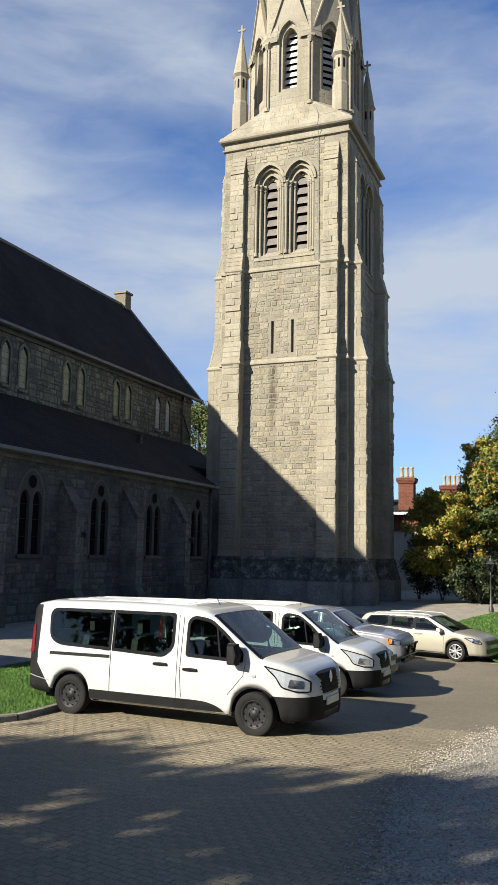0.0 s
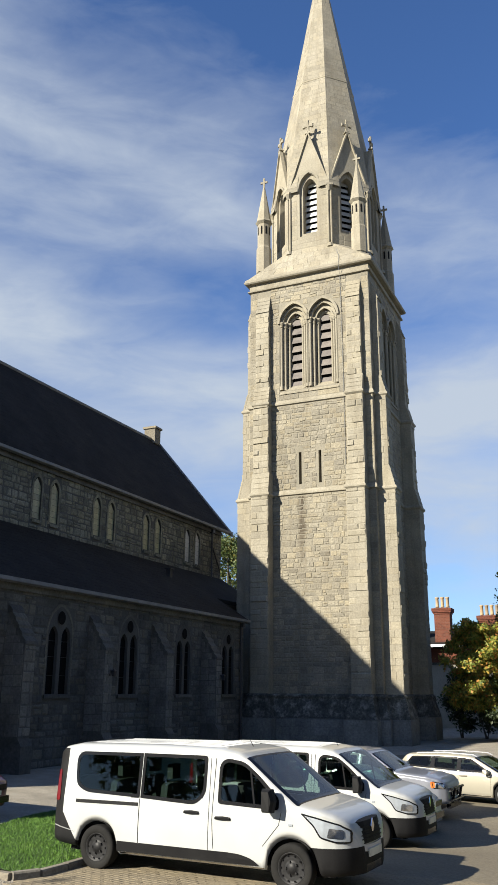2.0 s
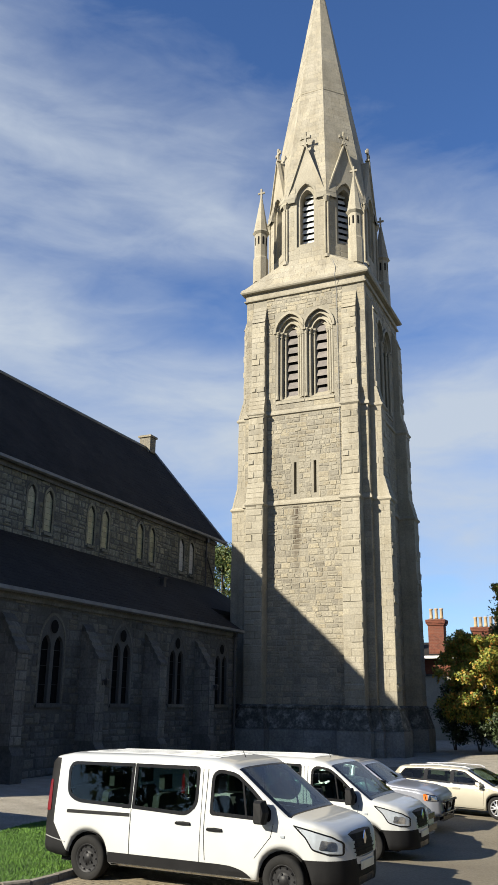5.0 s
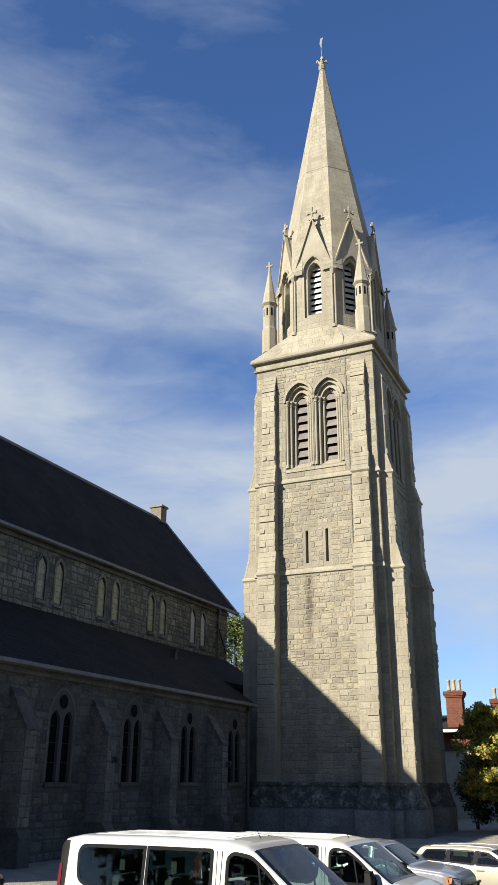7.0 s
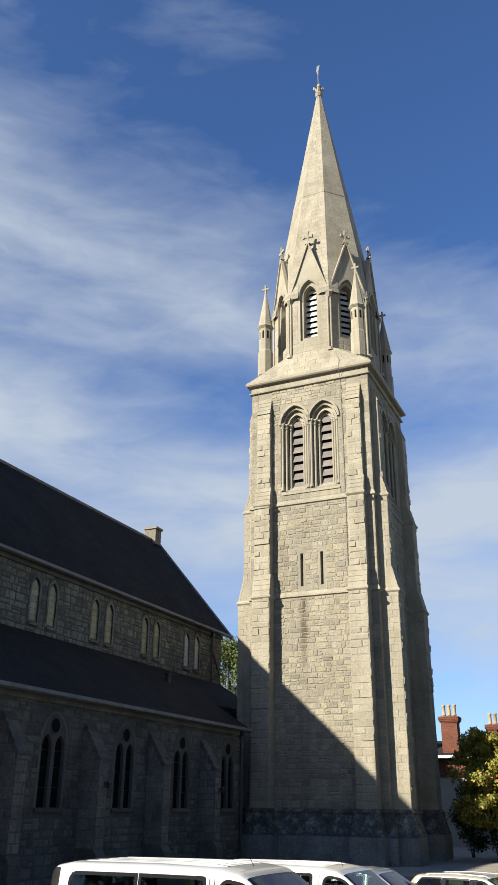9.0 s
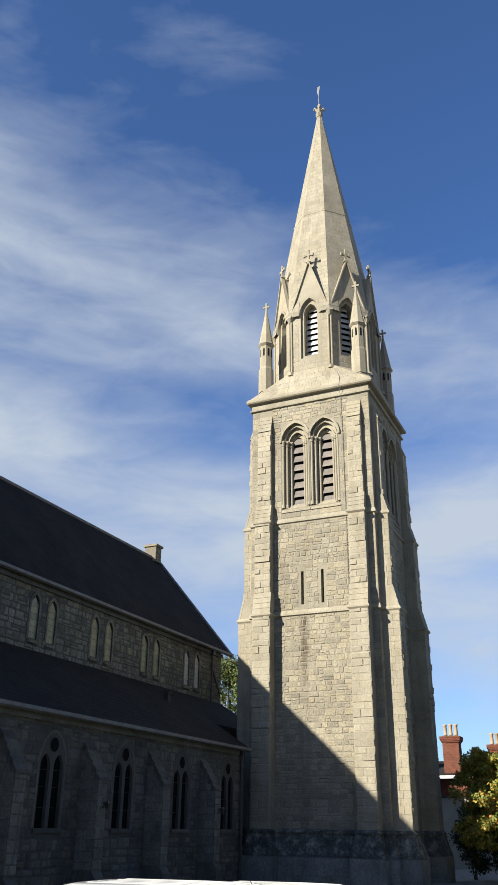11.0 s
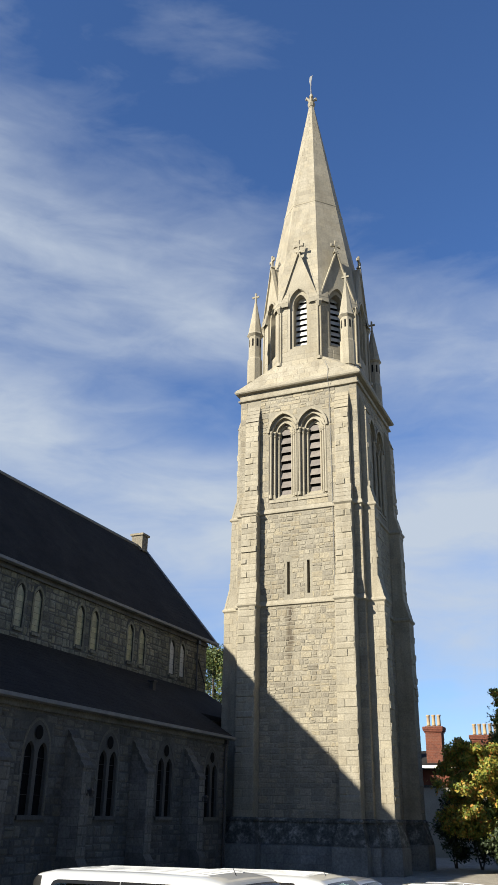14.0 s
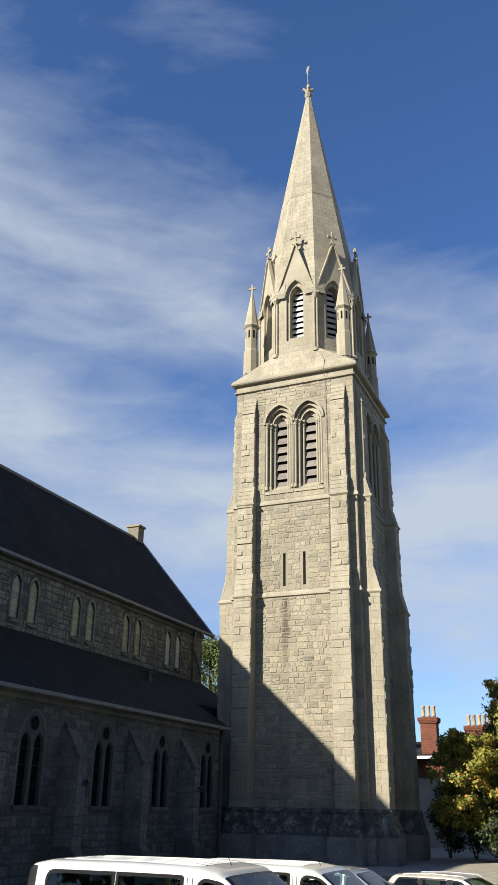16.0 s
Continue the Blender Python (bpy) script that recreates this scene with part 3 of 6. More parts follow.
    g.box(-0.30, 0.30, -AP - 0.04, -AP + 0.08, apex + 0.60, apex + 0.75)
    for x, z in ((-0.32, apex + 0.675), (0.32, apex + 0.675), (0, apex + 1.02)):
        g.tube(x, -AP + 0.02, z - 0.11, z + 0.11, 0.09, 0.09, 6)
    g.loft([[(-0.2, -AP - 0.14, apex), (0.2, -AP - 0.14, apex), (0.2, -AP + 0.18, apex), (-0.2, -AP + 0.18, apex)], [(-0.09, -AP - 0.06, apex + 0.25), (0.09, -AP - 0.06, apex + 0.25), (0.09, -AP + 0.1, apex + 0.25), (-0.09, -AP + 0.1, apex + 0.25)]])
    part("cross", g.turned(m), M["ashlar"], gable)
    # shaft on the corner of the octagon
    m2 = pose(0, 0, 0, 0, 0, i * 45 + 22.5)
    R = AP / math.cos(math.pi / 8)
    g = Geo()
    for x in (-0.10, 0.10):
        g.tube(x, -R - 0.02, 31.3, 35.55, 0.07, 0.07, 8)
    g.tube(0, -R - 0.02, 35.5, 35.85, 0.10, 0.26, 8)
    g.box(-0.24, 0.24, -R - 0.22, -R + 0.2, 35.85, 36.0)
    g.tube(0, -R - 0.02, 31.2, 31.45, 0.24, 0.2, 8)
    part("corner_shaft", g.turned(m2), M["ashlar"], tower)
TIP = 58.4


def spire_ap(z):
    return (AP + 0.20) * (TIP + 0.9 - z) / (TIP + 0.9 - 35.9)


g = Geo()
levels = [37.75 + (TIP - 37.75) * i / 24 for i in range(25)]
g.loft([octagon(spire_ap(z), z) for z in levels])
lo, hi = octagon(spire_ap(35.9), 35.9), octagon(spire_ap(37.76), 37.76)
for i in range(8):
    a, b, c, d = (Vector(v) for v in (lo[i], lo[(i + 1) % 8], hi[(i + 1) % 8], hi[i]))
    for t0, t1 in ((0.0, 0.25), (0.75, 1.0)):
        g.quad(tuple(a.lerp(b, t0)), tuple(a.lerp(b, t1)), tuple(d.lerp(c, t1)), tuple(d.lerp(c, t0)))
spire = part("spire", g, M["mortar"], tower, "tapering octagonal stone spire")
g = Geo()
r0 = random.Random(17)
z, row = 36.3, 0
while z < TIP - 0.6:
    h = r0.uniform(0.34, 0.46)
    lo, hi = octagon(spire_ap(z + 0.006) + 0.014, z + 0.006), octagon(spire_ap(z + h - 0.006) + 0.014, z + h - 0.006)
    for i in range(8):
        a, b, c, d = (Vector(v) for v in (lo[i], lo[(i + 1) % 8], hi[(i + 1) % 8], hi[i]))
        k = max(1, round((b - a).length / 0.75))
        cuts = [0.0] + sorted((q + (0.5 if row % 2 else 0.2) + r0.uniform(-0.12, 0.12)) / k for q in range(k) if 0.05 < (q + (0.5 if row % 2 else 0.2)) / k < 0.95) + [1.0]
        e = 0.006 / max(0.3, (b - a).length)
        for t0, t1 in (zip(cuts, cuts[1:]) if z > 37.8 else ((0.0, 0.245), (0.755, 1.0))):
            g.quad(tuple(a.lerp(b, t0 + e)), tuple(a.lerp(b, t1 - e)), tuple(d.lerp(c, t1 - e)), tuple(d.lerp(c, t0 + e)))
    z += h
    row += 1
tagged(part("spire_block", g, M["ashlar"], spire), kind="stuff")
for z in (46.2,):
    g = Geo()
    g.loft([octagon(spire_ap(z) + e, z + dz) for e, dz in ((0.0, -0.1), (0.05, -0.05), (0.05, 0.05), (0.0, 0.1))])
    part("spire_band", g, M["ashlar"], spire)
for i in range(8):
    g = Geo()
    a0, a1 = octagon(spire_ap(36.4), 36.4)[i], octagon(spire_ap(TIP - 0.3), TIP - 0.3)[i]
    g.between(a0, a1, 0.02, 0.015, 6)
    part("arris_roll", g, M["ashlar"], spire)
# foliate finial and metal vane
g = Geo()
g.tube(0, 0, TIP - 0.25, TIP + 0.05, 0.24, 0.34, 8)
g.tube(0, 0, TIP + 0.05, TIP + 0.2, 0.34, 0.22, 8)
g.tube(0, 0, TIP + 0.2, TIP + 0.9, 0.20, 0.14, 8)
for i in range(4):
    a = i * math.pi / 2 + 0.4
    d = (math.cos(a), math.sin(a))
    g.between((0.1 * d[0], 0.1 * d[1], TIP + 0.35), (0.36 * d[0], 0.36 * d[1], TIP + 0.75), 0.13, 0.10, 6)
    g.between((0.36 * d[0], 0.36 * d[1], TIP + 0.78), (0.46 * d[0], 0.46 * d[1], TIP + 0.5), 0.12, 0.05, 6)
g.tube(0, 0, TIP + 0.9, TIP + 1.25, 0.2, 0.08, 8)
part("finial", g, M["ashlar"], spire, "carved foliate stone finial")
g = Geo()
g.between((0, 0, TIP + 1.1), (-0.05, 0, TIP + 2.9), 0.05, 0.03, 6)
g.loft([[(-0.02, -0.03, TIP + 2.2), (0.02, -0.03, TIP + 2.2), (0.02, 0.03, TIP + 2.2), (-0.02, 0.03, TIP + 2.2)], [(-0.16, -0.03, TIP + 2.75), (0.02, -0.03, TIP + 2.7), (0.02, 0.03, TIP + 2.7), (-0.16, 0.03, TIP + 2.75)], [(-0.1, -0.02, TIP + 3.35), (0.16, -0.02, TIP + 3.4), (0.16, 0.02, TIP + 3.4), (-0.1, 0.02, TIP + 3.35)]])
part("vane", g, M["lead"], spire, "pale metal weather vane")

# corner pinnacles
for sx, sy in ((-1, -1), (1, -1), (1, 1), (-1, 1)):
    cx, cy = sx * 3.42, sy * 3.42
    g = Geo()
    t = math.pi / 8
    g.box(cx - 0.50, cx + 0.50, cy - 0.50, cy + 0.50, 29.5, 29.95)
    g.tube(cx, cy, 29.95, 30.3, 0.52, 0.47, 8, t)
    g.tube(cx, cy, 30.3, 32.15, 0.53, 0.52, 8, t)
    g.tube(cx, cy, 32.15, 32.30, 0.52, 0.45, 8, t)
    g.tube(cx, cy, 32.30, 34.05, 0.45, 0.45, 8, t)
    g.tube(cx, cy, 34.05, 34.2, 0.47, 0.61, 8, t)
    g.tube(cx, cy, 34.2, 34.36, 0.61, 0.52, 8, t)
    g.tube(cx, cy, 34.36, 37.05, 0.51, 0.08, 8, t)
    pin = part("pinnacle", g, M["ashlar"], tower)
    g = Geo()
    g.box(cx - 0.06, cx + 0.06, cy - 0.06, cy + 0.06, 37.0, 37.85)
    g.box(cx - 0.26, cx + 0.26, cy - 0.05, cy + 0.05, 37.45, 37.58)
    part("cross", g, M["ashlar"], pin)
    # black plates on the faces, painted as the shade of narrow slots
    for i in range(8):
        g = Geo()
        o = arch(0.06, 33.2, 33.75, 0.09, 3)
        g.prism(o, -0.426, -0.39)
        part("slot", g.turned(pose(cx, cy, 0, 0, 0, i * 45)), M["dark"], pin)

# cable of the lightning conductor down the front
g = Geo()
pts = [(1.75, -3.6, 31.3), (2.2, -4.1, 30.1), (2.25, -4.47, 29.3), (2.25, -4.17, 28.6), (2.3, -4.16, 21.0), (2.3, -4.16, 2.6)]
for a, b in zip(pts, pts[1:]):
    g.between(a, b, 0.016, 0.016, 5)
part("conductor_cable", g, M["lead"], tower)

# squared rubble between the buttresses and ashlar strips at the corners; the front first as single stones
STONES = []
for k, side in enumerate(SIDES):
    if k == 2:
        continue
    r0 = random.Random(70 + k)
    g = Geo()
    panels = [(-2.5, 2.5, 2.66, 14.3, []), (-2.58, 2.58, 14.7, 20.22, SLIT), (-2.64, 2.64, 26.0, 28.7, OPEN)]
    for pi, (x0, x1, z0, z1, holes) in enumerate(panels):
        for r in course_rects(x0, x1, z0, z1, r0):
            r = trimmed(r, holes, 0.2 if holes is OPEN else 0.14)
            if r is None:
                continue
            if k == 0 and pi == 1 and len(STONES) < 290:
                STONES.append(r)
            else:
                stone(g, r, -B, r0, 0.024, 0.007, 0.034, 0.04)
    for s in (-1, 1):
        z, row = 2.7, 0
        while z < 28.6:
            h = r0.uniform(0.34, 0.46)
            if not any(abs(z + h / 2 - zz) < 0.35 for zz in (14.45, 20.4)):
                x0, x1 = sorted((s * 3.6, s * 4.1))
                stone(g, (x0, x1, z, min(z + h, 28.68)), -B, r0, 0.012, 0.005, 0.002)
            z += h
    for s in (-1, 1):
        z = 20.62
        while z < 25.95:
            h = min(r0.uniform(0.34, 0.50), 26.0 - z)
            cut = r0.choice((2.2, 2.32, 2.42))
            for a, b in ((2.0, cut), (cut, 2.64)):
                x0, x1 = sorted((s * a, s * b))
                stone(g, (x0, x1, z, z + h), -B, r0, 0.014, 0.005, 0.003, 0.02)
            z += h
    for x0, x1 in ((-2.0, -0.7), (-0.7, 0.6), (0.6, 2.0)):
        stone(g, (x0, x1, 20.62, 20.98), -B, r0, 0.014, 0.005, 0.003, 0.02)
    rub = part("rubble_stone", g.turned(side), M["rubble"], tower)
    tagged(rub, kind="stuff")

# ---------------- church: nave and lean-to aisle ----------------
church = thing("church", pose(0, 0, 0), "grey stone church nave with slate roofs and lancet windows", "church")
XA, XN, XR = -20.8, -26.0, -31.9
Y0, YS, YA, YN = 8.0, 16.5, 44.3, 51.6
EA, EN, RZ, TA = 6.75, 13.68, 20.75, 10.1
# walls drawn as if they looked towards -y and then turned: x' runs along the wall
WALL = lambda X: Matrix(((0, -1, 0, X), (1, 0, 0, 0), (0, 0, 1, 0), (0, 0, 0, 1)))


def lancets(cy):
    return [arch(0.29, 2.62, 4.72, 0.50, 4, cy + s * 0.40) for s in (-1, 1)]


AW = [27.36 + 5.0 * i for i in range(-5, 4)]
NW = [32.31 + 5.05 * i for i in range(-6, 4)]
holesA = [h for c in AW if c > YS + 1 for h in lancets(c)]
holesN = [arch(0.31, 10.72, 12.35, 0.48, 4, c + s * 0.68) for c in NW if c > Y0 + 1 for s in (-1, 1)]
g = Geo()
pierced(g, YS, YA, -0.3, EA, holesA, 0)
for h in holesA:
    ring(g, h, 0, h, 0.35)

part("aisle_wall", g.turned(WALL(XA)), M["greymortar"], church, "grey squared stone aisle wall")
g = Geo()
g.quad((XA, YA, -0.3), (XN, YA, -0.3), (XN, YA, TA), (XA, YA, EA))
g.quad((XA, YS, -0.3), (XN, YS, -0.3), (XN, YS, TA), (XA, YS, EA))
g.quad((XN, Y0, -0.3), (XN, YS, -0.3), (XN, YS, TA - 0.4), (XN, Y0, TA - 0.4))
part("aisle_end_wall", g, M["greymortar"], church)
g = Geo()
pierced(g, Y0, YN, TA - 0.4, EN, holesN, 0)
for h in holesN:
    ring(g, h, 0, h, 0.3)
part("clerestory_wall", g.turned(WALL(XN)), M["greymortar"], church, "grey squared stone clerestory wall")
g = Geo()
XF = 2 * XR - XN
for y in (Y0, YN):
    g.face([(XN, y, -0.3), (XN, y, EN), (XR, y, RZ), (XF, y, EN), (XF, y, -0.3)])
g.quad((XF, Y0, -0.3), (XF, YN, -0.3), (XF, YN, EN), (XF, Y0, EN))
g.quad((XN, YA, -0.3), (XN, YN, -0.3), (XN, YN, TA - 0.4), (XN, YA, TA - 0.4))
part("gable_wall", g, M["greymortar"], church)


def slates(g, p0, along, down, n_along, n_down, rnd, lift=0.02):
    """Courses of slates, each course lapping the one below."""
    nrm = along.cross(down).normalized()
    if nrm.z < 0:
        nrm = -nrm
    for i in range(n_down):
        a = p0 + down * (i / n_down) - down * (0.15 / n_down)
        b = p0 + down * ((i + 1) / n_down)
        j, off = 0, (0.5 if i % 2 else 0.0)
        for j in range(n_along):
            s0, s1 = max(0, (j + off)) / n_along, min(n_along, j + off + 1) / n_along
            if s1 <= s0:
                continue
            e = lift * rnd.uniform(0.7, 1.3)
            q0, q1 = s0 + 0.02 / n_along, s1 - 0.02 / n_along
            g.quad(tuple(a + along * q0 + nrm * 0.004), tuple(a + along * q1 + nrm * 0.004), tuple(b + along * q1 + nrm * e), tuple(b + along * q0 + nrm * e))
            g.quad(tuple(b + along * q0 + nrm * e), tuple(b + along * q1 + nrm * e), tuple(b + along * q1), tuple(b + along * q0))


OV = 0.9
for nm, x0, z0, x1, z1, ya, yb in (("nave_roof", XR, RZ + 0.12, XN + 0.32, EN - 0.12, Y0 - 0.4, YN + OV), ("aisle_roof", XN - 0.02, TA + 0.1, XA + 0.3, EA - 0.05, YS - 0.2, YA + 0.1)):
    g = Geo()
    d = 0.22
    for s in ((1, -1) if nm == "nave_roof" else (1,)):
        fx = lambda x: x if s > 0 else 2 * XR - x
        g.loft([[(fx(x0), y, z0), (fx(x1), y, z1), (fx(x1), y, z1 - d), (fx(x0), y, z0 - d)] for y in (ya, yb)])
    rf = part(nm, g, M["slate"], church, "dark slate roof slope")
    g = Geo()
    p0 = Vector((x0, ya, z0))
    slates(g, p0, Vector((0, yb - ya, 0)), Vector((x1 - x0, 0, z1 - z0)), 98, 26 if nm == "nave_roof" else 18, random.Random(3), 0.009)
    tagged(part("slate", g, M["slate"], rf), kind="stuff")
    g = Geo()
    g.loft([[(x1 - 0.02, y, z1 - 0.22), (x1 + 0.16, y, z1 - 0.16), (x1 + 0.16, y, z1 - 0.02), (x1 - 0.02, y, z1 - 0.02)] for y in (ya, yb)])
    part("gutter", g, M["lead"], rf, "grey metal eaves gutter")
    g = Geo()
    g.box(x1 - 0.42, x1 - 0.18, ya + 0.3, (YN if nm == "nave_roof" else YA) - 0.02, z1 - 0.42, z1 - 0.18)
    part("eaves_course", g, M["greystone"], rf)
# the lean-to runs on behind the tower
xe = -22.6
ze = lambda x: TA + 0.1 + (EA - 0.15 - TA) * (x - XN) / (XA + 0.3 - XN)
g = Geo()
g.loft([[(XN - 0.02, y, ze(XN)), (xe, y, ze(xe)), (xe, y, ze(xe) - 0.25), (XN - 0.02, y, ze(XN) - 0.25)] for y in (YA + 0.11, YN)])
part("aisle_roof_end", g, M["slate"], church, "dark slate roof running on to the tower")
g = Geo()
g.box(xe - 0.5, xe - 0.2, YA + 0.02, YN, -0.3, ze(xe) - 0.2)
part("aisle_rear_wall", g, M["greymortar"], church)
# ridge, verge and the stone block on the gable
g = Geo()
g.between((XR, Y0 - 0.4, RZ + 0.14), (XR, YN + OV, RZ + 0.14), 0.12, 0.12, 8)
part("ridge_tile", g, M["lead"], church)
g = Geo()
for s in (1, -1):
    fx = lambda x: x if s > 0 else 2 * XR - x
    a = [(fx(XR), RZ + 0.26), (fx(XN + 0.5), EN - 0.22), (fx(XN + 0.5), EN - 0.48), (fx(XR), RZ - 0.06)]
    g.prism(a, YN + OV - 0.28, YN + OV, "y")
part("verge", g, M["lead"], church, "metal capped gable verge")
g = Geo()
g.box(XR - 0.5, XR + 0.42, YN + OV - 1.3, YN + OV - 0.5, RZ - 0.2, RZ + 0.95)
g.box(XR - 0.6, XR + 0.52, YN + OV - 1.4, YN + OV - 0.4, RZ + 0.95, RZ + 1.1)
part("gable_block", g, M["rubble"], church, "stone stump on the gable")

# glazing, tracery, sills and hood moulds of the aisle windows
for c in AW:
    if c < YS + 1:
        continue
    g = Geo()
    o = arch(0.86, 2.5, 4.9, 1.25, 6, c)
    ob = arch(0.76, 2.5, 4.9, 1.10, 6, c)
    ring(g, o, 0.0, o, -0.016, False)
    ring(g, o, -0.016, ob, -0.016, False)
    ring(g, ob, -0.016, ob, 0.0, False)
    g.box(c - 0.82, c + 0.82, -0.09, 0.1, 2.46, 2.60)
    win = part("aisle_window", g.turned(WALL(XA)), M["greystone"], church, "twin lancet window with a small round light")
    for h in lancets(c):
        gg = Geo()
        gg.face([(x, 0.14, z) for x, z in h])
        pane = part("pane", gg.turned(WALL(XA)), M["leaded"], win)
        for z in (3.3, 4.0, 4.6):
            gg = Geo()
            gg.box(h[0][0], h[-1][0], 0.12, 0.13, z, z + 0.012)
            part("glazing_bar", gg.turned(WALL(XA)), M["iron"], pane)
    gg = Geo()
    gg.loft([[(c + r * math.cos(2 * math.pi * k / 16), y, 5.50 + 1.1 * r * math.sin(2 * math.pi * k / 16)) for k in range(16)] for r, y in ((0.24, -0.045), (0.19, -0.02), (0.19, -0.012))], True, True)
    part("round_light", gg.turned(WALL(XA)), M["dark"], win, "small dark round light")
for h in holesN:
    c = 0.5 * (h[0][0] + h[-1][0])
    g = Geo()
    o, ob = arch(0.44, 10.6, 12.35, 0.66, 5, c), arch(0.31, 10.6, 12.35, 0.48, 5, c)
    ring(g, o, 0.02, o, -0.035, False)
    ring(g, o, -0.035, ob, -0.035, False)
    ring(g, ob, -0.035, ob, 0.02, False)
    g.box(c - 0.31, c + 0.31, -0.1, 0.02, 10.5, 10.64)
    win = part("clerestory_window", g.turned(WALL(XN)), M["mossstone"], church)
    last = c > 46
    zs = [10.72 + 0.3 * k for k in range(7)]
    for z0, z1 in zip(zs, zs[1:]):
        pts = [(h[0][0], z0), (h[-1][0], z0), (h[-1][0], z1), (h[0][0], z1)]
        if z0 >= 12.2:
            pts = [(h[0][0], z0), (h[-1][0], z0), (h[-1][0], 12.35), (c, 12.74), (h[0][0], 12.35)]
        gg = Geo()
        gg.face([(x, 0.05 if z0 < 12.2 else 0.055, z - (0.01 if z == z1 else 0)) for x, z in pts])
        part("pane", gg.turned(WALL(XN)), M["louvre_pale"] if last else M["paleglass"], win)

# aisle buttresses with weathered tops, and the lanterns on two of them
for k, c in enumerate([24.55 + 5.0 * i for i in range(-1, 4)]):
    g = Geo()
    P = [(0.02, -0.3), (-1.05, -0.3), (-1.05, 0.9), (-0.88, 1.15), (-0.88, 4.35), (0.02, 5.75)]
    g.prism([(x, z) for x, z in P], c - 0.31, c + 0.31, "x")
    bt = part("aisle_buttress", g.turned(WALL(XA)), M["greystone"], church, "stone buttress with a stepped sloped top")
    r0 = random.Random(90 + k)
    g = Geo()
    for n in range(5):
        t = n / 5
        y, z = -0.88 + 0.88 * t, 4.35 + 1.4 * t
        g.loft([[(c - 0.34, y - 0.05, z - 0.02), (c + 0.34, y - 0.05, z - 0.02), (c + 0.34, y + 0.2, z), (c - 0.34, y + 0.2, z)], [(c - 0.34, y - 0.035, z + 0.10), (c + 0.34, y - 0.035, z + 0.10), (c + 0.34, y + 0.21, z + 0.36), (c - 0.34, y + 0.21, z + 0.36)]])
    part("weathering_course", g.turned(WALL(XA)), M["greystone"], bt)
    g = Geo()
    z = 1.2
    while z < 4.2:
        h = r0.uniform(0.3, 0.42)
        z2 = min(z + h, 4.32)

        cut = c + r0.uniform(-0.15, 0.15)
        for a, b in ((c - 0.31, cut), (cut, c + 0.31)):
            stone(g, (a, b, z, z2), -0.88, r0, 0.02, 0.008, 0.004)
        z = z2
    for o in (-1, 1):
        z = 1.2
        while z < 5.2:
            h = r0.uniform(0.26, 0.42)
            deep = 0.88 if z + h < 4.35 else max(0.0, 0.86 * (5.75 - z - h) / 1.4)
            if deep > 0.2:
                cut = -deep * r0.uniform(0.35, 0.65)
                for ya, yb in ((-deep + 0.02, cut), (cut, 0.0)):
                    oo = o * (0.31 + r0.uniform(0.008, 0.02))
                    g.loft([[(c + o * 0.30, ya + 0.008, zz), (c + oo, ya + 0.016, zz), (c + oo, yb - 0.016, zz), (c + o * 0.30, yb - 0.008, zz)] for zz in (z + 0.01, z + h - 0.01)])
            z += h
    tagged(part("stone_block", g.turned(WALL(XA)), M["dressed"], bt), kind="stuff")
for c in (29.75, 39.75):
    lan = thing("wall_lantern", WALL(XA) @ Matrix.Translation((c - 0.1, -0.91, 3.4)) @ Matrix.Scale(0.62, 4), "small dark metal lantern fixed to a stone buttress", "lantern", "wall lanterns")
    g = Geo()
    g.box(-0.05, 0.05, -0.02, 0.04, -0.1, 0.25)
    g.between((0, 0, 0.2), (0, -0.28, 0.3), 0.02)
    part("bracket", g, M["iron"], lan)
    g = Geo()
    g.loft([[(-w, -0.28 - w, z), (w, -0.28 - w, z), (w, -0.28 + w, z), (-w, -0.28 + w, z)] for w, z in ((0.09, -0.12), (0.15, 0.18), (0.17, 0.2), (0.04, 0.33))])
    part("lamp_case", g, M["iron"], lan)
# downpipes
for X, y, z0, z1 in ((XA, 43.75, 0, EA - 0.2), (XN, 50.0, TA, EN - 0.3)):
    g = Geo()
    g.tube(X + 0.14, y, z0, z1, 0.06, 0.06, 8)
    for z in np.arange(z0 + 0.6, z1, 1.6):
        g.tube(X + 0.14, y, z, z + 0.12, 0.085, 0.085, 8)
    g.box(X + 0.02, X + 0.3, y - 0.14, y + 0.14, z1 - 0.3, z1)
    part("downpipe", g, M["iron"], church, "dark cast-iron downpipe")
g = Geo()
g.between((XN + 0.12, 50.0, TA + 2.2), (XN + 0.12, 51.3, TA + 0.5), 0.05, 0.05, 6)
part("branch_pipe", g, M["iron"], church)
# vents on the aisle roof
for y, t in ((27.2, 0.25), (41.5, 0.35)):
    x, z = XN + (XA - XN) * t, TA + (EA - TA) * t + 0.15
    g = Geo()
    g.box(x - 0.12, x + 0.12, y - 0.15, y + 0.15, z - 0.3, z + 0.35)
    g.box(x - 0.2, x + 0.2, y - 0.22, y + 0.22, z + 0.35, z + 0.42)
    part("roof_vent", g, M["iron"], church, "small dark roof vent")

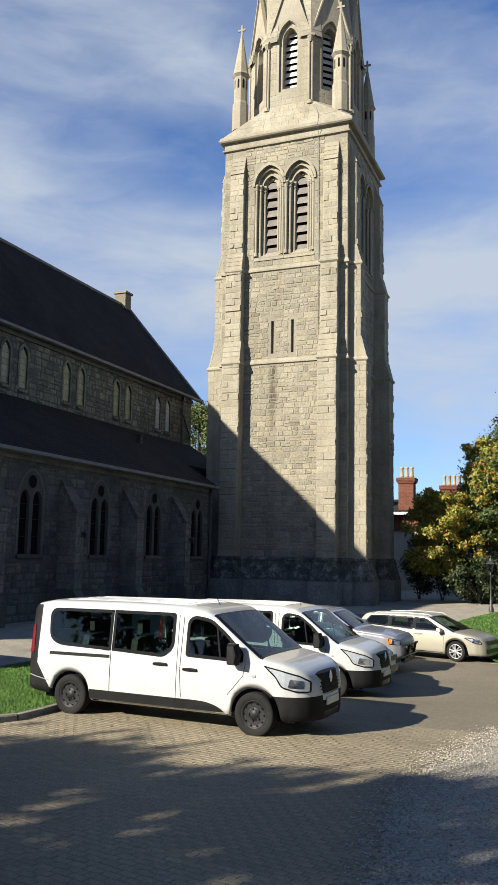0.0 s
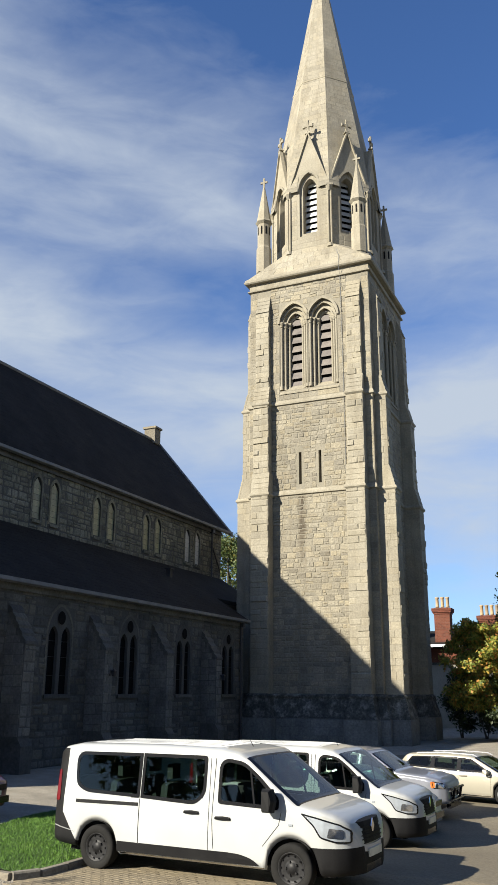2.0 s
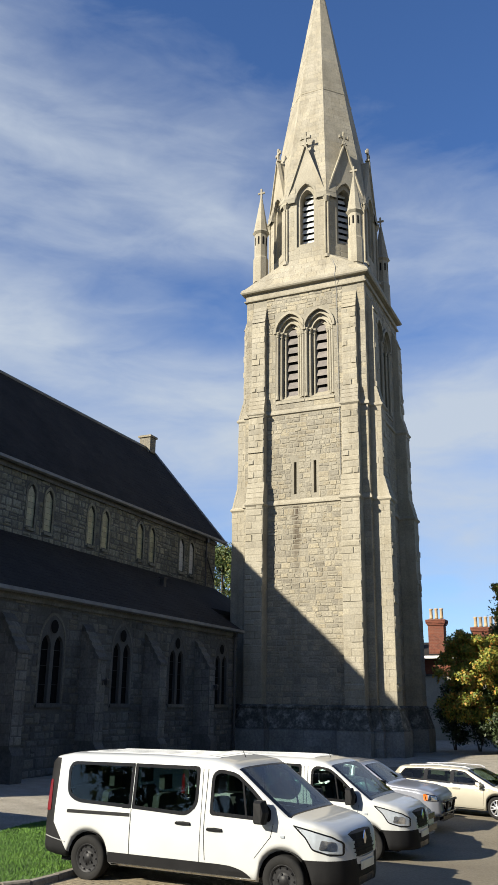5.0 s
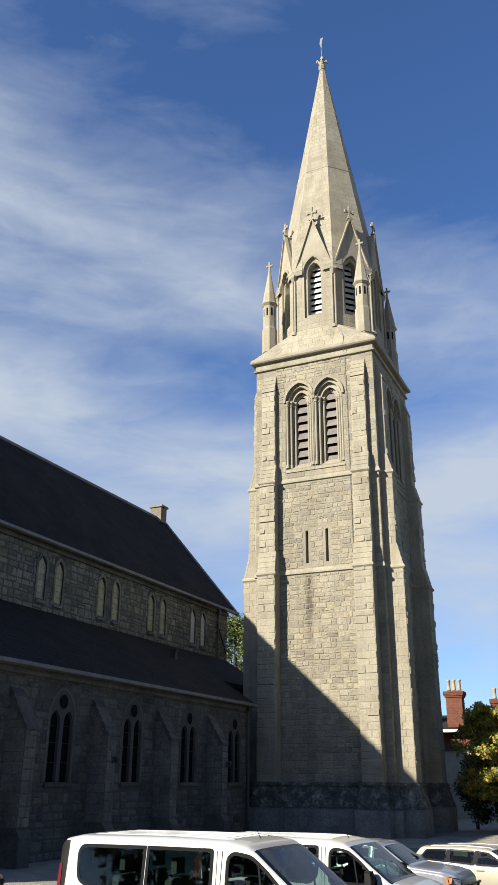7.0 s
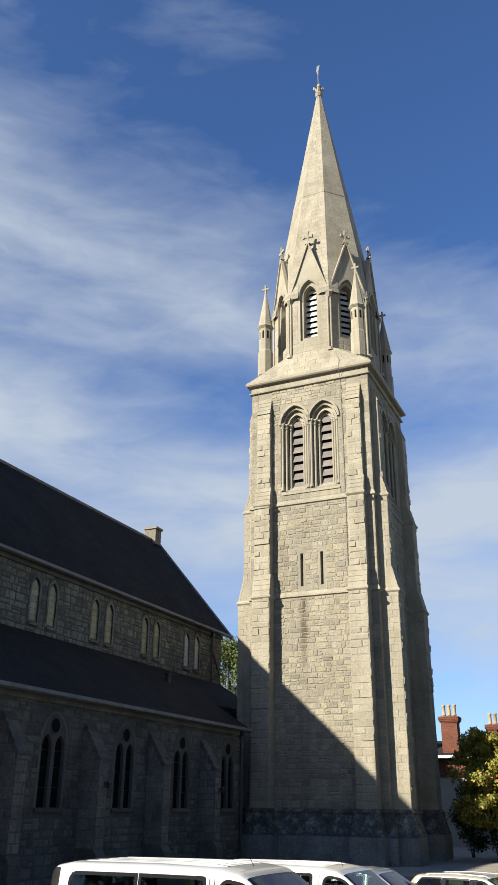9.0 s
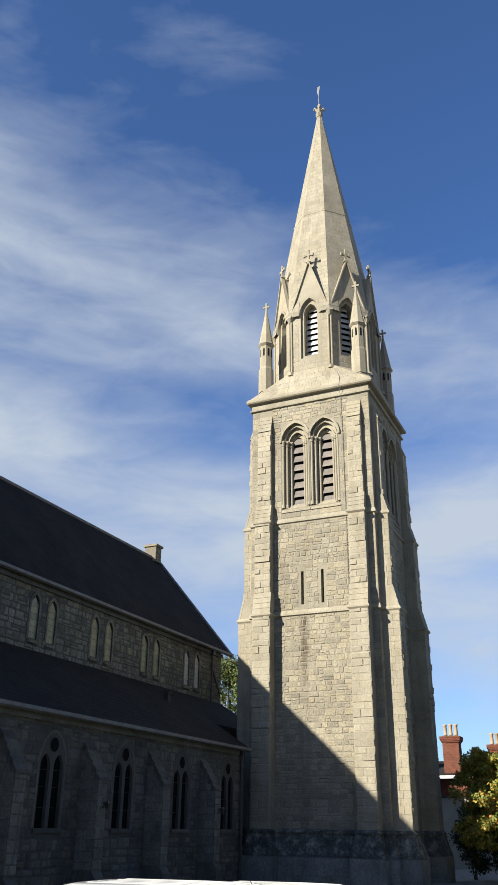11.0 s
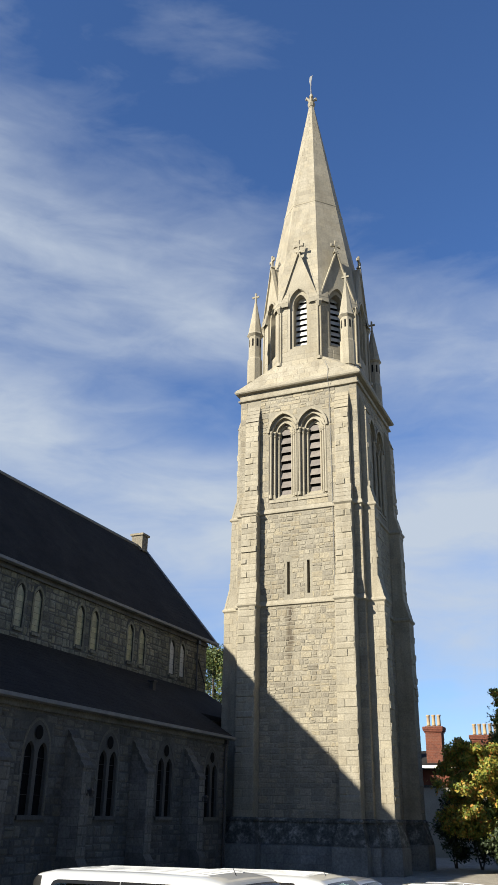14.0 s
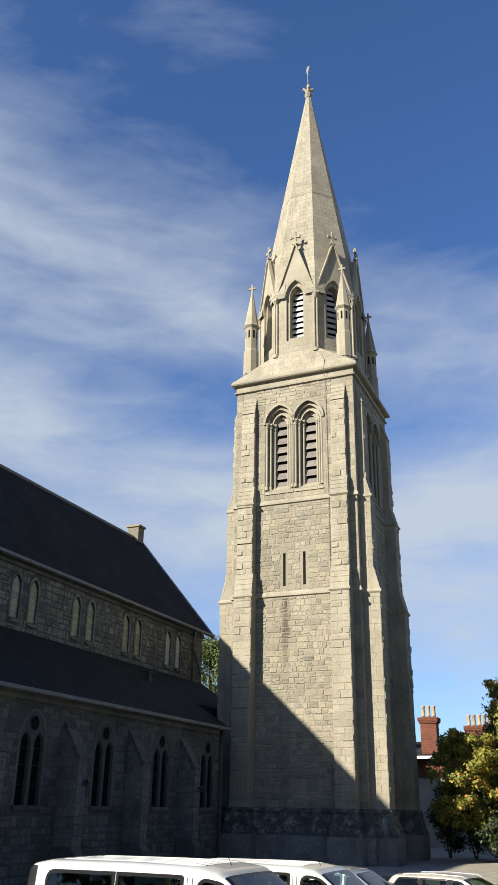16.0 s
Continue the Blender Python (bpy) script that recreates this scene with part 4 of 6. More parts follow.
# squared stones of the two walls
g = Geo()
r0 = random.Random(21)
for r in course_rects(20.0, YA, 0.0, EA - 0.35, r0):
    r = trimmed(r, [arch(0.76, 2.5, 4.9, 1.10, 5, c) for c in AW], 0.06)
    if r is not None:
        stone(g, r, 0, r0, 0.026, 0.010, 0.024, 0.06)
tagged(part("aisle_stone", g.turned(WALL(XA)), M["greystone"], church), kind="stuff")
g = Geo()
for r in course_rects(26.0, YN, TA, EN - 0.35, r0):
    r = trimmed(r, holesN, 0.13)
    if r is not None:
        stone(g, r, 0, r0, 0.026, 0.010, 0.024, 0.06)
tagged(part("clerestory_stone", g.turned(WALL(XN)), M["mossstone"], church), kind="stuff")

# ---------------- ground ----------------
M["pavers"] = surface("concrete_block_paving", [(0.3, (0.18, 0.147, 0.094)), (0.55, (0.238, 0.198, 0.131)), (0.8, (0.283, 0.242, 0.166))], 0.35, 0.9, 22.0, 0.35, 0.4, 0.012, 0.12)
M["road"] = surface("worn_paving", [(0.3, (0.148, 0.123, 0.0833)), (0.55, (0.179, 0.153, 0.105)), (0.8, (0.212, 0.183, 0.132))], 0.4, 0.92, 18.0, 0.4, 0.4, 0.012)
M["gravel"] = surface("grey_gravel", [(0.3, (0.289, 0.258, 0.202)), (0.55, (0.385, 0.347, 0.278)), (0.8, (0.471, 0.432, 0.353))], 1.2, 0.95, 26.0, 0.6, 1.0, 0.03)
M["pebble"] = surface("gravel_stones", [(0.3, (0.246, 0.227, 0.186)), (0.7, (0.431, 0.404, 0.345))], 6.0, 0.9, 30.0, 0.3, 0.4, 0.01, 0.5)
M["soil"] = surface("lawn_soil", [(0.3, (0.0244, 0.0572, 0.00898)), (0.55, (0.0446, 0.104, 0.0134)), (0.8, (0.0692, 0.14, 0.0209))], 0.9, 0.95, 30.0, 0.5, 1.0, 0.04)
M["grass"] = surface("grass_blades", [(0.3, (0.048, 0.127, 0.00727)), (0.55, (0.0826, 0.192, 0.0121)), (0.8, (0.124, 0.235, 0.0242))], 1.2, 0.7, 20.0, 0.3, 0.2, 0.01, 0.35)
M["kerb"] = surface("stone_kerb", [(0.3, (0.131, 0.115, 0.0924)), (0.7, (0.254, 0.231, 0.185))], 1.4, 0.92, 20.0, 0.4, 0.5, 0.015, 0.2)


def in_area(P, x, y):
    c = False
    for (xa, ya), (xb, yb) in zip(P, P[1:] + P[:1]):
        if (ya > y) != (yb > y) and x < (xb - xa) * (y - ya) / (yb - ya) + xa:
            c = not c
    return c


def interp_line(pts, x):
    for (xa, a), (xb, b) in zip(pts, pts[1:]):
        if x <= xb:
            return a + (b - a) * (x - xa) / (xb - xa)
    return pts[-1][1]


def ease(a, b, t):
    t = min(1.0, max(0.0, (t - a) / (b - a)))
    return t * t * (3 - 2 * t)


def fall(x, y):
    """The car park dips a little between the drive and the church."""
    return -0.47 * ease(12.0, 23.5, y) * (1 - ease(31.0, 44.5, y)) * ease(-18.0, -9.0, x) * (1 - ease(14.0, 30.0, x))


def sheet(name, pts, z, mat, label, category=""):
    bm = bmesh.new()
    bm.faces.new([bm.verts.new((x, y, 0)) for x, y in pts])
    for k in range(12, 46):
        bmesh.ops.bisect_plane(bm, geom=bm.verts[:] + bm.edges[:] + bm.faces[:], plane_co=(0, k, 0), plane_no=(0, 1, 0))
    for k in range(-18, 31, 2):
        bmesh.ops.bisect_plane(bm, geom=bm.verts[:] + bm.edges[:] + bm.faces[:], plane_co=(k, 0, 0), plane_no=(1, 0, 0))
    for v in bm.verts:
        v.co.z = z + fall(v.co.x, v.co.y)
    bmesh.ops.recalc_face_normals(bm, faces=bm.faces)
    me = bpy.data.meshes.new(name)
    bm.to_mesh(me)
    bm.free()
    me.materials.append(mat)
    return tagged(new(name, me), label, category or name, kind="structure")


sheet("ground", [(-900, -600), (900, -600), (900, 1800), (-900, 1800)], -0.006, M["gravel"], "pale grey gravel ground around the church", "ground")
ROAD = [(-9.0, -8), (-2.0, -8), (-1.9, 7.0), (-2.05, 8.4), (-2.4, 10.3), (-2.1, 12.5), (-1.5, 15.2), (0.4, 18.6), (7.0, 22.5), (18, 26), (14, 31), (-0.5, 26.6), (-3.2, 27.6), (-5.4, 33.0), (-6.6, 39.5), (-9.0, 41.0), (-12.2, 41.0), (-11.2, 30), (-9.0, 21.5)]
sheet("road", ROAD, 0.001, M["road"], "worn sandy block paving of the car park", "paving")
# kerbed grass behind the parked vans, and the lawn across the drive
LAWNS = [[(-9.15, 11.35), (-8.95, 12.0), (-8.95, 21.3), (-13.9, 21.3), (-13.4, 17.0), (-12.3, 13.5), (-11.0, 11.9)], [(-2.6, 26.2), (3, 28.2), (16, 33.0), (16, 45.2), (-4.6, 45.6), (-6.1, 39.0), (-5.0, 33.0)]]
for i, P in enumerate(LAWNS):
    sheet("lawn", P, 0.08, M["soil"], "mown green lawn beside the drive" if i else "strip of green grass behind the parked vans", "lawn")
    g = Geo()
    r0 = random.Random(31 + i)
    xs, ys = [p[0] for p in P], [p[1] for p in P]
    for _ in range(70000 if i == 0 else 40000):
        x, y = r0.uniform(min(xs), min(max(xs), 4)), r0.uniform(min(ys), max(ys))
        if not in_area(P, x, y):
            continue
        h, a, w = r0.uniform(0.015, 0.05) * (1 if i == 0 else 1.2), r0.uniform(0, 6.28), 0.006 if i == 0 else 0.02
        dx, dy, lx, ly = w * math.cos(a), w * math.sin(a), r0.uniform(-0.04, 0.04), r0.uniform(-0.04, 0.04)
        k, zf = len(g.v), fall(x, y)
        g.v += [(x - dx, y - dy, zf + 0.075), (x + dx, y + dy, zf + 0.075), (x + lx, y + ly, zf + 0.08 + h)]
        g.f.append((k, k + 1, k + 2))
    tagged(part("grass", g, M["grass"]), "short green grass blades on the lawn", "grass", kind="stuff")
kerb = thing("kerb", pose(0, 0, 0), "worn low stone kerb edging the grass", "kerb", kind="structure")
line = [(-11.2, 11.75), (-9.75, 11.28), (-9.12, 11.22), (-8.9, 11.6), (-8.86, 12.2), (-8.86, 21.2)]
r0 = random.Random(8)
for (xa, ya), (xb, yb) in zip(line, line[1:]):
    L = math.hypot(xb - xa, yb - ya)
    k = max(1, round(L / 0.75))
    for j in range(k):
        a, b = Vector((xa, ya, 0)).lerp(Vector((xb, yb, 0)), j / k), Vector((xa, ya, 0)).lerp(Vector((xb, yb, 0)), (j + 1) / k)
        d = (b - a).normalized()
        s = Vector((-d.y, d.x, 0)) * 0.07
        e = d * 0.008
        g = Geo()
        top = 0.11 + r0.uniform(-0.012, 0.012)
        zf = fall(a.x, a.y)
        rr = lambda w, z: [tuple(a + e - s * w + Vector((0, 0, z + zf))), tuple(b - e - s * w + Vector((0, 0, z + zf))), tuple(b - e + s * w + Vector((0, 0, z + zf))), tuple(a + e + s * w + Vector((0, 0, z + zf)))]
        g.loft([rr(1, -0.1), rr(1, top - 0.025), rr(0.75, top)])
        part("kerb_stone", g, M["kerb"], kerb)


# paving blocks laid in stretcher bond near the viewer, and gravel strewn over their edge
TURN = radians(-11)


def block_mesh():
    g = Geo()
    a, b, e = 0.0985, 0.0485, 0.004
    g.loft([[(sx * (a - d), sy * (b - d), z) for sx, sy in ((-1, -1), (1, -1), (1, 1), (-1, 1))] for d, z in ((0, 0.0), (0, 0.014), (e, 0.020))])
    g.f = [fc for fc in g.f if not all(g.v[i][2] == 0.0 for i in fc)]
    return g


PAVERS = []
rest = Geo()
unit = block_mesh()
r0 = random.Random(12)
for row in range(-20, 130):
    for col in range(-65, 30):
        u, v = col * 0.202 + (0.101 if row % 2 else 0.0), row * 0.102 + 4.6
        x, y = u * math.cos(TURN) - v * math.sin(TURN), u * math.sin(TURN) + v * math.cos(TURN)
        if not (5.2 < y < 14.5 and -9 < x < -1.2) or not in_area(ROAD, x, y):
            continue
        if x < -0.86 * y + 0.2:
            continue
        m = pose(x, y, fall(x, y) - 0.0148 + r0.uniform(-0.0015, 0.0015), r0.uniform(-0.4, 0.4), r0.uniform(-0.4, 0.4), math.degrees(TURN) + r0.uniform(-0.8, 0.8))
        if -3.9 < x < -2.2 and 7.2 < y < 10.6 and len(PAVERS) < 290:
            PAVERS.append(m)
        else:
            k = len(rest.v)
            rest.v += [tuple(m @ Vector(p)) for p in unit.v]
            rest.f += [tuple(i + k for i in fc) for fc in unit.f]
paving = tagged(part("block_paving", rest, M["pavers"]), "sand-coloured concrete paving blocks, gritty joints", "paving", kind="structure")
peb = Geo()
for _ in range(9000):
    t = r0.random()
    y = r0.uniform(6.0, 15.5)
    edge = interp_line([(5.0, -1.9), (7.0, -1.9), (8.4, -2.05), (10.3, -2.4), (12.5, -2.1), (15.2, -1.5), (18.0, 0.0)], y)
    x = edge + r0.gauss(0.05, 0.22) if t < 0.35 else edge + r0.uniform(0, 2.2)
    s = r0.uniform(0.008, 0.019)
    z = fall(x, y) + (0.0 if x > edge else 0.008)
    k = len(peb.v)
    q = r0.uniform(0, 1.5)
    peb.v += [(x + s * math.cos(q + i * 1.2566) * r0.uniform(0.7, 1.2), y + s * math.sin(q + i * 1.2566) * r0.uniform(0.7, 1.2), z + s * 0.1) for i in range(5)] + [(x, y, z + s * r0.uniform(0.6, 1.1))]
    peb.f += [(k + i, k + (i + 1) % 5, k + 5) for i in range(5)]
for _ in range(2500):
    x, y = r0.uniform(-11.0, -9.0), r0.uniform(9.0, 11.2)
    x += r0.gauss(0, 0.1)
    s = r0.uniform(0.008, 0.02)
    k = len(peb.v)
    peb.v += [(x + s * math.cos(i * 1.2566), y + s * math.sin(i * 1.2566), 0.0) for i in range(5)] + [(x, y, s)]
    peb.f += [(k + i, k + (i + 1) % 5, k + 5) for i in range(5)]
tagged(part("gravel", peb, M["pebble"]), "loose grey gravel stones strewn over the paving edge", "gravel", kind="stuff")

# ---------------- vehicles ----------------
def paint(name, color, metal=0.0, rough=0.3):
    m, nt, b = material(name, rough, metal)
    c = coords(nt)
    n = node(nt, "ShaderNodeTexNoise", Scale=1.8, Detail=5.0)
    nt.links.new(c, n.inputs[0])
    r = ramp(nt, [(0.35, tuple(0.93 * v for v in color)), (0.7, color)])
    nt.links.new(n.outputs[0], r.inputs[0])
    nt.links.new(r.outputs[0], b.inputs["Base Color"])
    b.inputs["Coat Weight"].default_value, b.inputs["Coat Roughness"].default_value = 0.7, 0.05
    return m


def glass(name, tint):
    m = bpy.data.materials.new(name)
    m.use_nodes = True
    nt = m.node_tree
    nt.nodes.clear()
    out, mx = nt.nodes.new("ShaderNodeOutputMaterial"), nt.nodes.new("ShaderNodeMixShader")
    tr, gl, fr = nt.nodes.new("ShaderNodeBsdfTransparent"), nt.nodes.new("ShaderNodeBsdfGlossy"), nt.nodes.new("ShaderNodeFresnel")
    tr.inputs[0].default_value = (*tint, 1)
    gl.inputs["Roughness"].default_value = 0.02
    fr.inputs[0].default_value = 1.52
    nt.links.new(fr.outputs[0], mx.inputs[0])
    nt.links.new(tr.outputs[0], mx.inputs[1])
    nt.links.new(gl.outputs[0], mx.inputs[2])
    nt.links.new(mx.outputs[0], out.inputs[0])
    return m


M["white_paint"] = paint("white_van_paint", (0.401, 0.409, 0.401))
M["champagne"] = paint("champagne_paint", (0.365, 0.34, 0.272), 0.35, 0.35)
M["silver"] = paint("silver_blue_paint", (0.266, 0.279, 0.32), 0.5, 0.35)
M["maroon"] = paint("dark_red_paint", (0.10, 0.012, 0.016), 0.1, 0.3)
M["plastic"] = surface("grained_black_plastic", [(0.3, (0.0066, 0.0066, 0.0072)), (0.7, (0.0126, 0.0126, 0.0132))], 3.0, 0.6, 60.0, 0.2, 0.3, 0.004)
M["seal"] = plain("black_trim", (0.007, 0.007, 0.008), 0.2)
M["seal"].node_tree.nodes["Principled BSDF"].inputs["Specular IOR Level"].default_value = 0.25
M["plastic"].node_tree.nodes["Principled BSDF"].inputs["Specular IOR Level"].default_value = 0.15
M["rubber"] = surface("tyre_rubber", [(0.3, (0.009, 0.009, 0.009)), (0.7, (0.0175, 0.017, 0.016))], 4.0, 0.85, 40.0, 0.3, 0.3, 0.004)
M["steel_rim"] = surface("dusty_steel_rim", [(0.3, (0.008, 0.008, 0.0088)), (0.7, (0.0224, 0.0224, 0.0232))], 6.0, 0.5, 40.0, 0.2, 0.2, 0.003)
for k in ("rubber", "steel_rim"):
    M[k].node_tree.nodes["Principled BSDF"].inputs["Specular IOR Level"].default_value = 0.2
M["alloy"] = plain("silver_alloy", (0.62, 0.62, 0.62), 0.28, 0.8)
M["chrome"] = plain("chrome", (0.7, 0.7, 0.72), 0.12, 1.0)
M["lamp"] = plain("headlamp_reflector", (0.48, 0.52, 0.56), 0.22, 0.5)
M["lens"] = glass("clear_lens", (0.8, 0.84, 0.88))
M["amber"] = plain("amber_lens", (0.65, 0.16, 0.03), 0.2)
M["redlens"] = plain("red_lens", (0.10, 0.004, 0.006), 0.2)
M["tint"] = glass("tinted_glass", (0.40, 0.52, 0.46))
M["windscreen"] = glass("windscreen_glass", (0.42, 0.60, 0.54))
M["fabric"] = surface("grey_seat_fabric", [(0.3, (0.03, 0.03, 0.033)), (0.7, (0.06, 0.06, 0.065))], 5.0, 0.9, 60.0, 0.3, 0.3, 0.004)
M["plate"] = plain("pale_plate", (0.62, 0.60, 0.48), 0.4)


def interp(pts, x):
    if x <= pts[0][0]:
        return pts[0][1]
    for (xa, a), (xb, b) in zip(pts, pts[1:]):
        if x <= xb:
            return a + (b - a) * (x - xa) / (xb - xa)
    return pts[-1][1]


def rounded(poly, r, n=4):
    """A polygon with its corners rounded."""
    out, k = [], len(poly)
    for i in range(k):
        p, a, b = Vector(poly[i]), Vector(poly[i - 1]), Vector(poly[(i + 1) % k])
        da, db = (a - p), (b - p)
        ri = r[i] if isinstance(r, tuple) else r
        ra, rb = min(ri, 0.45 * da.length), min(ri, 0.45 * db.length)
        s, e = p + da.normalized() * ra, p + db.normalized() * rb
        for j in range(n + 1):
            t = j / n
            out.append(tuple(s * (1 - t) ** 2 + p * 2 * t * (1 - t) + e * t * t))
    return out


def in_poly(P, x, y):
    c = False
    for (xa, ya), (xb, yb) in zip(P, P[1:] + P[:1]):
        if (ya > y) != (yb > y) and x < (xb - xa) * (y - ya) / (yb - ya) + xa:
            c = not c
    return c


def shrink(P, f):
    """The polygon drawn in by f metres, square to its edges."""
    k = len(P)
    area = sum(P[i][0] * P[(i + 1) % k][1] - P[(i + 1) % k][0] * P[i][1] for i in range(k))
    out = []
    for i in range(k):
        p, a, b = Vector(P[i]), Vector(P[i - 1]), Vector(P[(i + 1) % k])
        n = Vector((0, 0))
        for d in (p - a, b - p):
            if d.length > 1e-6:
                d = d.normalized()
                n += Vector((-d.y, d.x)) if area > 0 else Vector((d.y, -d.x))
        n = n.normalized() if n.length > 1e-6 else n
        out.append(tuple(p + n * f))
    return out


def inset(P, f):
    """The polygon drawn in by f metres, its corners kept sharp."""
    k = len(P)
    area = sum(P[i][0] * P[(i + 1) % k][1] - P[(i + 1) % k][0] * P[i][1] for i in range(k))
    out = []
    for i in range(k):
        p, a, b = Vector(P[i]), Vector(P[i - 1]), Vector(P[(i + 1) % k])
        na, nb = [Vector((-d.y, d.x)) * (1 if area > 0 else -1) for d in ((p - a).normalized(), (b - p).normalized())]
        n = na + nb
        out.append(tuple(p + n * (f / max(0.35, n.dot(na)))))
    return out


def even(poly):
    """Every edge of the polygon cut in six."""
    return [(xa + (xb - xa) * i / 6, za + (zb - za) * i / 6) for (xa, za), (xb, zb) in zip(poly, poly[1:] + poly[:1]) for i in range(6)]


class Shell:
    """A vehicle's skin from a centre line, a plan and a flank profile; x ahead, y to its left."""

    def __init__(self, sp):
        self.sp = sp

    def low(self, x):
        sp = self.sp
        z = interp(sp["low"], x)
        for xw in sp["axles"]:
            d = abs(x - xw)
            if d < sp["arch"]:
                z = max(z, sp["R"] + math.sqrt(sp["arch"] ** 2 - d * d) * 0.98)
        return z

    def profile(self, x):
        sp = self.sp
        T, W, zl = interp(sp["top"], x), interp(sp["plan"], x), self.low(x)
        S = min(sp["belt"], T - 0.12)
        Z1 = max(S + 0.01, min(sp["glass_top"], T - 0.07))
        lean = lambda z: W * (0.985 - (0.985 - sp["lean"]) * max(0.0, z - sp["belt"]) / (sp["glass_top"] - sp["belt"]))
        pts = [(W * 0.90, zl), (W * 0.975, min(zl + 0.05, S - 0.02))]
        z0 = min(zl + 0.05, S - 0.02)
        for i in range(1, 11):
            t = i / 10
            z = z0 + (S - z0) * t
            pts.append((W * (0.975 + 0.01 * t + 0.022 * math.sin(math.pi * min(1, max(0, (z - 0.2) / max(0.1, sp["belt"] - 0.2))))), z))
        for i in range(1, 13):
            z = S + (Z1 - S) * i / 12
            pts.append((lean(z), z))
        y1, h = pts[-1][0], T - 0.012 - pts[-1][1]
        for i in range(1, 6):
            a = math.pi / 2 * i / 5
            pts.append((y1 * (0.80 + 0.20 * math.cos(a)), pts[23][1] + h * math.sin(a)))
        pts += [(y1 * 0.66, T - 0.006), (y1 * 0.5, T - 0.004), (y1 * 0.25, T - 0.001), (0.0, T)]
        return pts

    def y(self, x, z):
        P = self.profile(x)
        for (ya, za), (yb, zb) in zip(P, P[1:]):
            if za <= z <= zb and zb > za:
                return ya + (yb - ya) * (z - za) / (zb - za)
        return P[-1][0] if z > P[-1][1] else P[0][0]

    def patch(self, poly, s, off, rings=9, inner=0.0):
        """A sheet on the flank inside the polygon (x, z)."""
        g = Geo()
        fine = []
        for (xa, za), (xb, zb) in zip(poly, poly[1:] + poly[:1]):
            k = max(1, int(math.hypot(xb - xa, zb - za) / 0.05))
            fine += [(xa + (xb - xa) * i / k, za + (zb - za) * i / k) for i in range(k)]
        poly = fine
        cx, cz = sum(p[0] for p in poly) / len(poly), sum(p[1] for p in poly) / len(poly)
        R = []
        for k in range(rings + 1):
            f = 1 - (1 - inner) * k / rings
            R.append([(cx + (x - cx) * f, s * (self.y(cx + (x - cx) * f, cz + (z - cz) * f) + off), cz + (z - cz) * f) for x, z in poly])
        g.loft(R, True, False)
        return g

    def band(self, outer, innerp, s, off):
        g = Geo()
        outer, innerp = even(outer), even(innerp)
        g.loft([[(x, s * (self.y(x, z) + o), z) for x, z in P] for P, o in ((outer, -0.004), (outer, off), (innerp, off), (innerp, -0.02))], True, False)
        return g

    def strip(self, pts, w, s, off=0.004):
        """A thin line on the flank, for seams and rails."""
        g = Geo()
        for (xa, za), (xb, zb) in zip(pts, pts[1:]):
            n = max(1, int(math.hypot(xb - xa, zb - za) / 0.12))
            d = Vector((xb - xa, zb - za)).normalized()
            px, pz = -d.y * w / 2, d.x * w / 2
            row = []
            for i in range(n + 1):
                x, z = xa + (xb - xa) * i / n, za + (zb - za) * i / n
                row.append([(x + k * px, s * (self.y(x + k * px, z + k * pz) + o), z + k * pz) for k, o in ((-1, -0.004), (-1, off), (1, off), (1, -0.004))])
            g.loft(row)
        return g


def lathe(profile, n=28):
    g = Geo()
    g.loft([[(r * math.cos(2 * math.pi * i / n), y, r * math.sin(2 * math.pi * i / n)) for i in range(n)] for r, y in profile], True, False)
    return g


